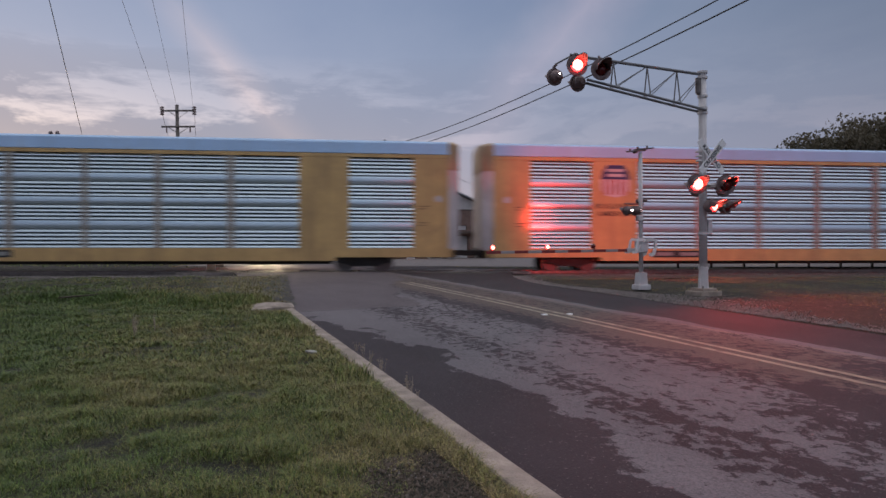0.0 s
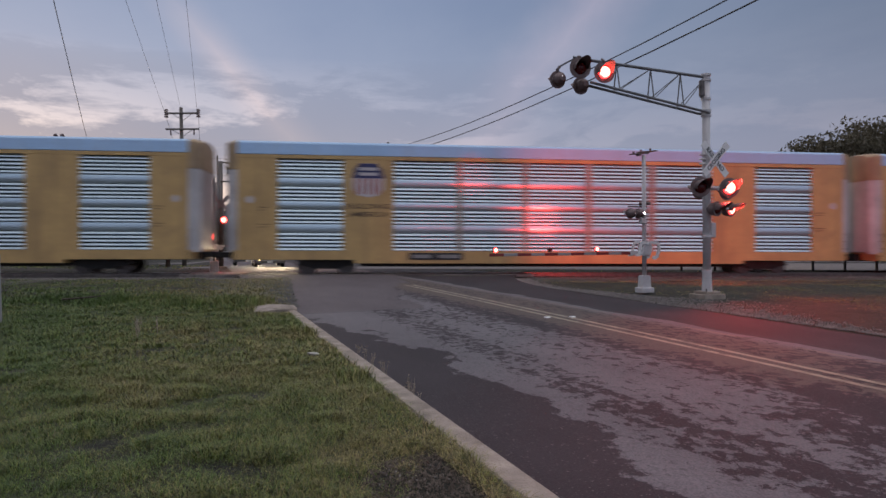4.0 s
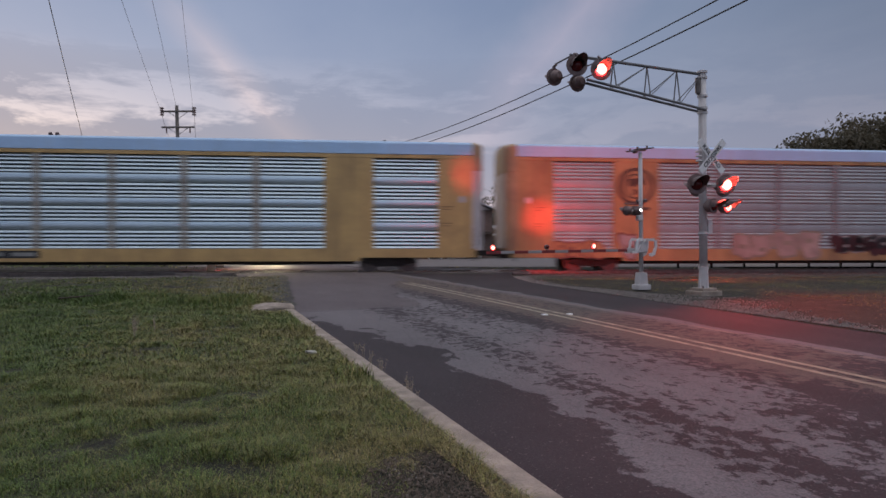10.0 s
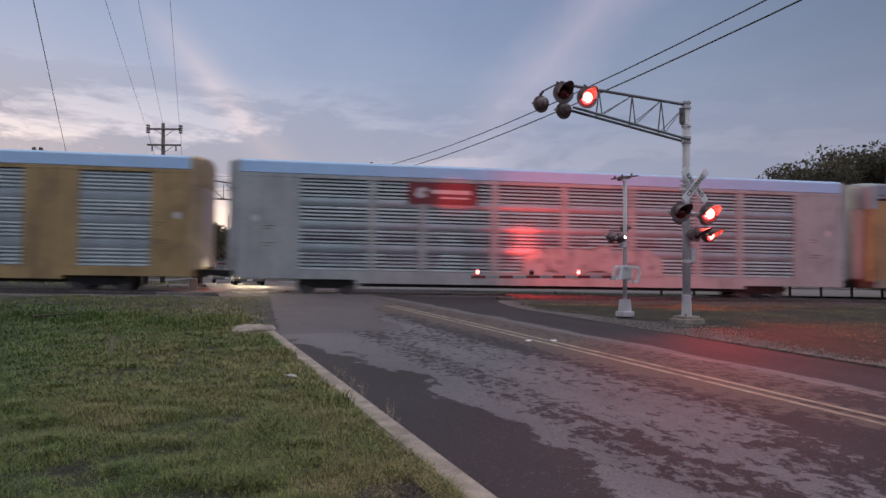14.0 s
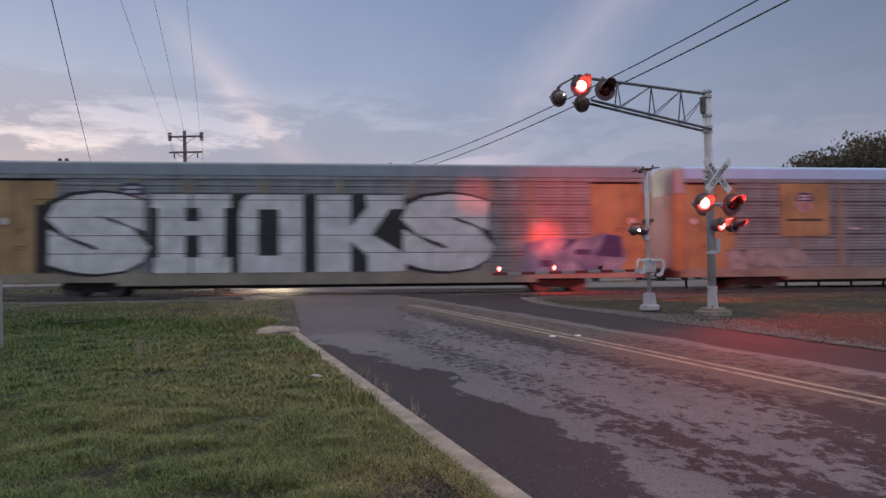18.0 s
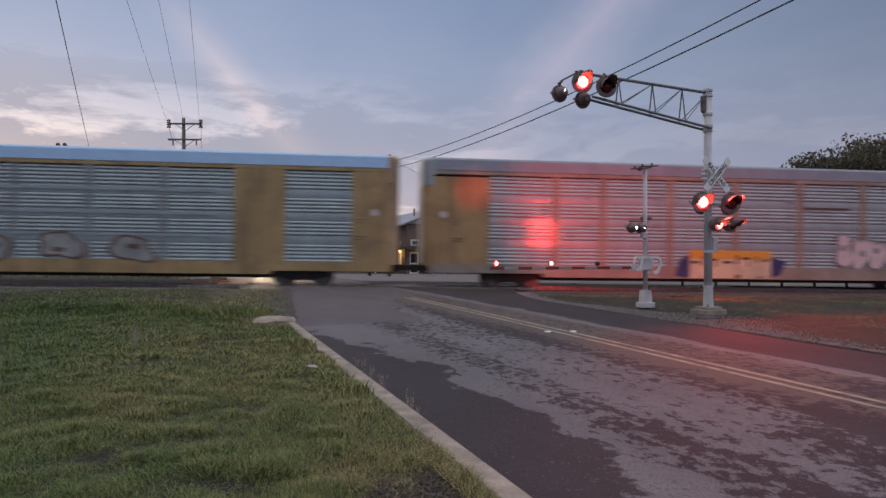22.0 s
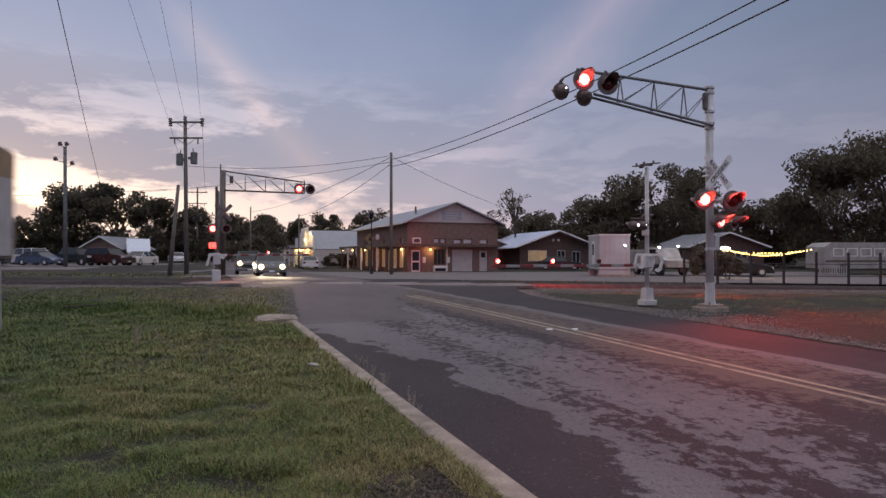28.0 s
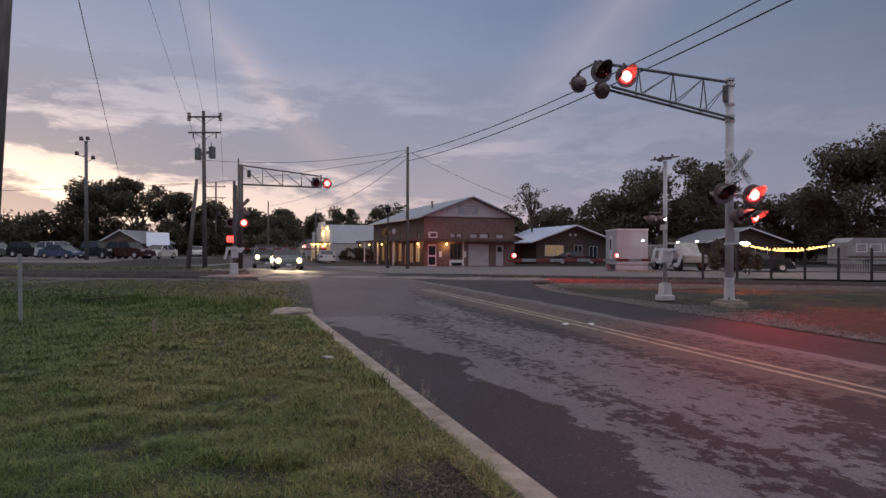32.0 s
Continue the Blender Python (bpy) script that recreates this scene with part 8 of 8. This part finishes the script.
def lawn_edge(x):
    return LAWN_END + 0.5 * noise.noise(Vector((x * 0.5, 3.0, 0))) - 0.12 * (x + 4)


def lawn(x, y):
    n = road_offset(x, y)
    if by_kerb_end(x, y):
        return 0
    if n > 1.69 + 0.05 * noise.noise(Vector((x * 4, y * 4, 1))) or y > lawn_edge(x) + 0.6:
        return 0
    tuft = max(0.0, noise.noise(Vector((x * 3.4, y * 3.4, 5))))
    k = 0.62 + 0.50 * patchy(x, y, 0.8, 2) + 1.1 * tuft - 0.85 * max(0.0, noise.noise(Vector((x * 2.1, y * 2.1, 31))) - 0.12)
    k -= 2.2 * bare(x, y) + 0.10 * max(0.0, 6.2 - y) * patchy(x, y, 1.1, 71)
    if n > 1.5:
        k = 0.5 + 0.9 * patchy(x, y, 2.5, 12)
    return k


def lush(x, y):
    """Long green growth in the dip behind the mown turf."""
    if road_offset(x, y) > 1.75 or by_kerb_end(x, y) or not -12.5 < x < -2.6:
        return 0
    d = y - lawn_edge(x)
    if d < -0.2:
        return 0
    band_ = math.exp(-((d - 1.3) / 1.5) ** 2)
    return band_ * max(0.0, 0.30 + 1.0 * patchy(x, y, 0.7, 9) + 0.9 * noise.noise(Vector((x * 1.6, y * 1.6, 14)))) * min(1, (x + 12.5) / 4) * (1.35 if x > -4.6 else 1.0)


def verge(x, y):
    """Rough dull growth from the dip up to the stony shoulder."""
    along = Vector((x, y, 0)).dot(RD)
    gap = turf_right(along) - 0.12 - road_offset(x, y) + 0.35 * noise.noise(Vector((x * 2.2, y * 2.2, 19)))
    if along < 13.0 and road_offset(x, y) > 1.4 or gap < 0 or y < lawn_edge(x) or by_kerb_end(x, y):
        return 0
    d = side_of_track(x, y)
    fade = min(1.0, max(0.0, (-5.5 - d) / 7.0))
    return max(0.0, 0.25 + 0.75 * patchy(x, y, 0.55, 21) + 0.5 * noise.noise(Vector((x * 1.7, y * 1.7, 4)))) * fade * min(1.0, 0.35 + gap)


def thin_cover(x, y):
    """Scattered dry growth on the stony shoulder."""
    d = side_of_track(x, y)
    if not -11.5 < d < -3.2 or road_offset(x, y) > turf_right(Vector((x, y, 0)).dot(RD)) - 0.3:
        return 0
    return max(0.0, 0.10 + patchy(x, y, 0.9, 41) * (0.25 + 0.75 * min(1, (-3.2 - d) / 4.5)) - 0.12)


def right_side(x, y):
    n = road_offset(x, y)
    if n < 10.5 or side_of_track(x, y) > -2.6:
        return 0
    pad = math.exp(-((x - 7.2) / 1.5) ** 2 - ((y - 15.2) / 2.6) ** 2)
    return max(0.0, (0.2 + 0.9 * patchy(x, y, 0.5, 6)) * min(1, (n - 10.4) / 2.2) - 1.1 * pad)


def beyond(x, y):
    if 1.2 < road_offset(x, y) < 12.5 or not 2.8 < side_of_track(x, y) < 20:
        return 0
    if x > -14 and y > 35.8 and x < 34:
        return 0
    return 0.5 * patchy(x, y, 0.4, 8)


def kerb_side(x, y):
    n = road_offset(x, y)
    if not 1.0 < n < 1.78 or bare(x, y) > 0.05 or by_kerb_end(x, y):
        return 0
    return max(0.0, 2.9 * (patchy(x, y, 1.7, 52) - 0.37)) * (0.35 + 0.65 * min(1, (n - 1.0) / 0.4))


def stalks(x, y):
    return 0.9 * lawn(x, y) * max(0.0, patchy(x, y, 0.8, 61) - 0.3)


def clover(x, y):
    return max(0.0, 1.8 * noise.noise(Vector((x * 1.1, y * 1.1, 81))) + 0.1) * (1 if lawn(x, y) > 0.2 and road_offset(x, y) < 0.6 else 0)


grass("lawn_grass", 330000, (-4.6, 1.5, 2.8, 7.4), 0.062, 0.0019, lawn, "short uneven green and straw-coloured turf", M["grass"], 1.7)
grass("lawn_grass", 270000, (-10.8, 0.6, 6.8, 13.6), 0.070, 0.0036, lawn, "short uneven green and straw-coloured turf", M["grass"], 1.7)
grass("lawn_grass", 150000, (-7.0, 3.0, -4.5, 2.85), 0.075, 0.0065, lawn, "short uneven green and straw-coloured turf", M["grass"])
grass("lush_grass", 90000, (-12.6, -2.8, 12.4, 18.5), 0.185, 0.0046, lush, "long lush green grass in the dip behind the turf", M["lush_grass"], 0.8, 0.6)
grass("verge_grass", 110000, (-20.0, -1.2, 12.6, 25.5), 0.11, 0.0070, verge, "dull rough grass towards the track", M["verge_grass"], 1.3)
grass("clover", 26000, (-7.0, 0.5, 3.0, 12.5), 0.045, 0.0085, clover, "low broad-leaved clover in the turf", M["lush_grass"], 1.9)
grass("kerb_growth", 80000, (-3.6, 1.7, 2.6, 13.4), 0.15, 0.0038, kerb_side, "taller clumps of grass along the kerb", M["lush_grass"], 0.9, 0.6)
grass("dry_stalks", 14000, (-6.0, 1.4, 2.8, 12.0), 0.16, 0.0014, stalks, "pale dry stalks scattered in the turf", M["straw"], 0.8, 0.4)
grass("verge_grass", 150000, (-20.0, -1.5, 16.5, 27.5), 0.085, 0.005, thin_cover, "thin dry grass on the stony shoulder", M["dry_grass"])
grass("verge_grass", 170000, (4.0, 34.0, 9.0, 30.0), 0.060, 0.0045, right_side, "thin rough grass beyond the signals", M["dry_grass"])
grass("verge_grass", 60000, (-70, 40, 34, 56), 0.22, 0.03, beyond, "rough grass on the far side of the track", M["dry_grass"])


# ---- weeds, flowers, litter and stones ----
def weed(x, y, h, label, stalks=5, flower=None, name="weed"):
    w = root(name, pose(x, y, turf_z(x, y)), label, "weed")
    bm = bm_new()
    heads = []
    for i in range(stalks):
        a = rng.uniform(0, 2 * math.pi)
        lean = rng.uniform(0.05, 0.25) * h
        tip = (lean * math.cos(a), lean * math.sin(a), h * rng.uniform(0.6, 1.0))
        rod(bm, (0, 0, 0), tip, 0.0034, 0.0018, 5)
        heads.append(tip)
    part("stalk", bm, M["straw"], w)
    c = np.concatenate([np.array(t) * rng.uniform(0.5, 1.0, (4, 1)) + rng.normal(size=(4, 3)) * 0.01 for t in heads])
    tagged(part("leaf", leaf_mesh(c, 0.012, M["straw"], "weed_leaves"), None, w), kind="stuff")
    if flower:
        c = np.concatenate([np.array(t) + rng.normal(size=(4, 3)) * 0.012 for t in heads])
        tagged(part("blossom", leaf_mesh(c, 0.007, M["pale_stone"], "blossoms"), None, w), kind="stuff")
    return w


for x, y, h in ((-0.22, 6.17, 0.34), (-0.86, 8.28, 0.26), (-0.55, 7.1, 0.3), (-0.27, 6.33, 0.26), (-1.02, 8.79, 0.2), (-0.76, 7.89, 0.24), (-0.16, 5.95, 0.2)):
    weed(x, y, h, "dry upright weed growing along the kerb", 5)
for x, y in ((-4.35, 9.6), (-4.2, 9.3), (-4.45, 9.9), (-4.1, 9.75)):
    weed(x, y, 0.30, "thin weed with small white blossoms", 5, True)
for x, y in ((-5.6, 18.5), (-5.2, 18.0), (-4.95, 18.5), (-5.3, 19.1)):
    weed(x, y, 0.45, "tall weed with white blossoms near the road", 6, True)
bm = bm_new()
bmesh.ops.create_icosphere(bm, subdivisions=2, radius=0.07)
for v in bm.verts:
    v.co = Vector((v.co.x * 1.6, v.co.y * 0.7, v.co.z * 0.45)) * (1 + 0.2 * noise.noise(v.co * 20))
st = single("stone", bm, M["pale_stone"], "pale flat stone lying in the turf", "stone")
st.matrix_world = pose(-1.45, 7.85, turf_z(-1.45, 7.85) + 0.055, 0, 8, 20) @ Matrix.Scale(0.7, 4)
bm = bm_new()
rod(bm, (-0.55, 0, 0.03), (0.1, 0.05, 0.06), 0.02, 0.016, 6)
rod(bm, (0.1, 0.05, 0.06), (0.6, 0.25, 0.10), 0.016, 0.01, 6)
br = single("stick", bm, M["bark"], "dead stick lying in the grass", "stick")
br.matrix_world = pose(-7.6, 14.6, turf_z(-7.6, 14.6) + 0.08, 0, 0, 25)


def pebbles(name, count, place, size, mat, label):
    vs, fs = [], []
    base_ = [Vector(v) for v in ((1, 0, 0), (-1, 0, 0), (0, 1, 0), (0, -1, 0), (0, 0, 0.7), (0, 0, -0.7))]
    tri = ((0, 2, 4), (2, 1, 4), (1, 3, 4), (3, 0, 4), (2, 0, 5), (1, 2, 5), (3, 1, 5), (0, 3, 5))
    for i in range(count):
        q = place()
        if q is None:
            continue
        s = size * rng.uniform(0.35, 1.25)
        rot = Euler(rng.uniform(0, 6, 3)).to_matrix()
        o = len(vs)
        for v in base_:
            vs.append(Vector(q) + rot @ Vector((v.x * s, v.y * s * rng.uniform(0.6, 1), v.z * s * 0.8)))
        fs += [tuple(o + j for j in t) for t in tri]
    me = bpy.data.meshes.new(name)
    me.from_pydata(vs, [], fs)
    me.materials.append(mat)
    return tagged(new(name, me), label, "stones", "", "stuff")


def bare_spot():
    x, y = rng.uniform(-1.0, 0.7), rng.uniform(3.0, 5.0)
    return (x, y, turf_z(x, y) + 0.004) if bare(x, y) > 0.12 and road_offset(x, y) < 1.68 else None


def gravel_edge():
    s = rng.uniform(5, 24)
    n = road_right(s) - 0.02 + abs(rng.normal()) * (0.35 + 0.8 * math.exp(-((s - 12.5) / 2.6) ** 2))
    p = on_road(s, n)
    return (p.x, p.y, max(turf_z(p.x, p.y), p.z - 0.05) + 0.012)


def bed_stone():
    u, v = rng.uniform(-26, 32), rng.uniform(-2.9, -0.95)
    p = on_track(u, v)
    if turf_right(20) < road_offset(p.x, p.y) < 14.0:
        return None
    return (p.x, p.y, p.z - 0.15 - 0.06 * max(0, -v - 1.2))


def bed_middle():
    u, v = rng.uniform(-26, 32), rng.uniform(-0.62, 2.4)
    p = on_track(u, v)
    if turf_right(20) < road_offset(p.x, p.y) < 14.0:
        return None
    return (p.x, p.y, p.z - 0.14)


M["crumb"] = material("soil_crumbs", (0.135, 0.102, 0.080), 0.95, 0, 0.4, 9.0)
pebbles("soil_crumbs", 14000, bare_spot, 0.010, M["crumb"], "brown crumbs of bare soil beside the kerb")
pebbles("grit", 800, bare_spot, 0.009, M["gravel"], "pale grit on the bare soil beside the kerb")
pebbles("gravel", 14000, gravel_edge, 0.020, M["gravel"], "loose pale gravel along the road's edge")
pebbles("ballast_stones", 9000, bed_stone, 0.045, M["ballast"], "dark crushed stone of the track bed")
def shoulder_stone():
    u, v = rng.uniform(-27, -7.5), -2.6 - abs(rng.normal()) * 2.2
    p = on_track(u, v)
    if road_offset(p.x, p.y) > turf_right(p.dot(RD)) + 0.1:
        return None
    n, along = road_offset(p.x, p.y), p.dot(RD)
    return (p.x, p.y, edge_z(along, n) + 0.01 if n > 1.0 else turf_z(p.x, p.y) + (0.085 if abs(v) < 3.2 else 0.024))


pebbles("shoulder_stones", 9000, shoulder_stone, 0.032, M["gravel"], "loose stones scattered on the shoulder by the track")
pebbles("ballast_stones", 5000, bed_middle, 0.045, M["ballast"], "dark crushed stone of the track bed")


# ---- motions ----
def motions():
    for k, car in enumerate(CARS):
        mid = (coupling(k - 1) + coupling(k)) / 2
        rows = []
        for i in range(33):
            u = mid - SPEED * i
            p = TO + TD * u
            slope = -0.0122 / math.cosh(max(-20, min(20, u / 60))) ** 2
            turn = pose(p.x, p.y, rail_z(u), 0, 0, math.degrees(TRACK)) @ pose(0, 0, 0, 0, -math.degrees(math.atan(slope)), 0)
            rows.append((float(i), turn))
        walk(car, rows)
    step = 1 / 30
    # each half-lit drum turns over in place of a lamp going on or off
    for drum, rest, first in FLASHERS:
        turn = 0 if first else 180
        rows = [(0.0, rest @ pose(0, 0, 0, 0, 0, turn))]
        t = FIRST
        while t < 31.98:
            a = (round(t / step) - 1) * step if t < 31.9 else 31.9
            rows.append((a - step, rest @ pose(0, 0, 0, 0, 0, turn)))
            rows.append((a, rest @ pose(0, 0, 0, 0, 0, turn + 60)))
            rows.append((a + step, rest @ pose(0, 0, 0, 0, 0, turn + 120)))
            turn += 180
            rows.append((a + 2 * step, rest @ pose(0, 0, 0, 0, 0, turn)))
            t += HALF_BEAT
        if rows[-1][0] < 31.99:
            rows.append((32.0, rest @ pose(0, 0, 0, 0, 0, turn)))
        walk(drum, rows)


motions()
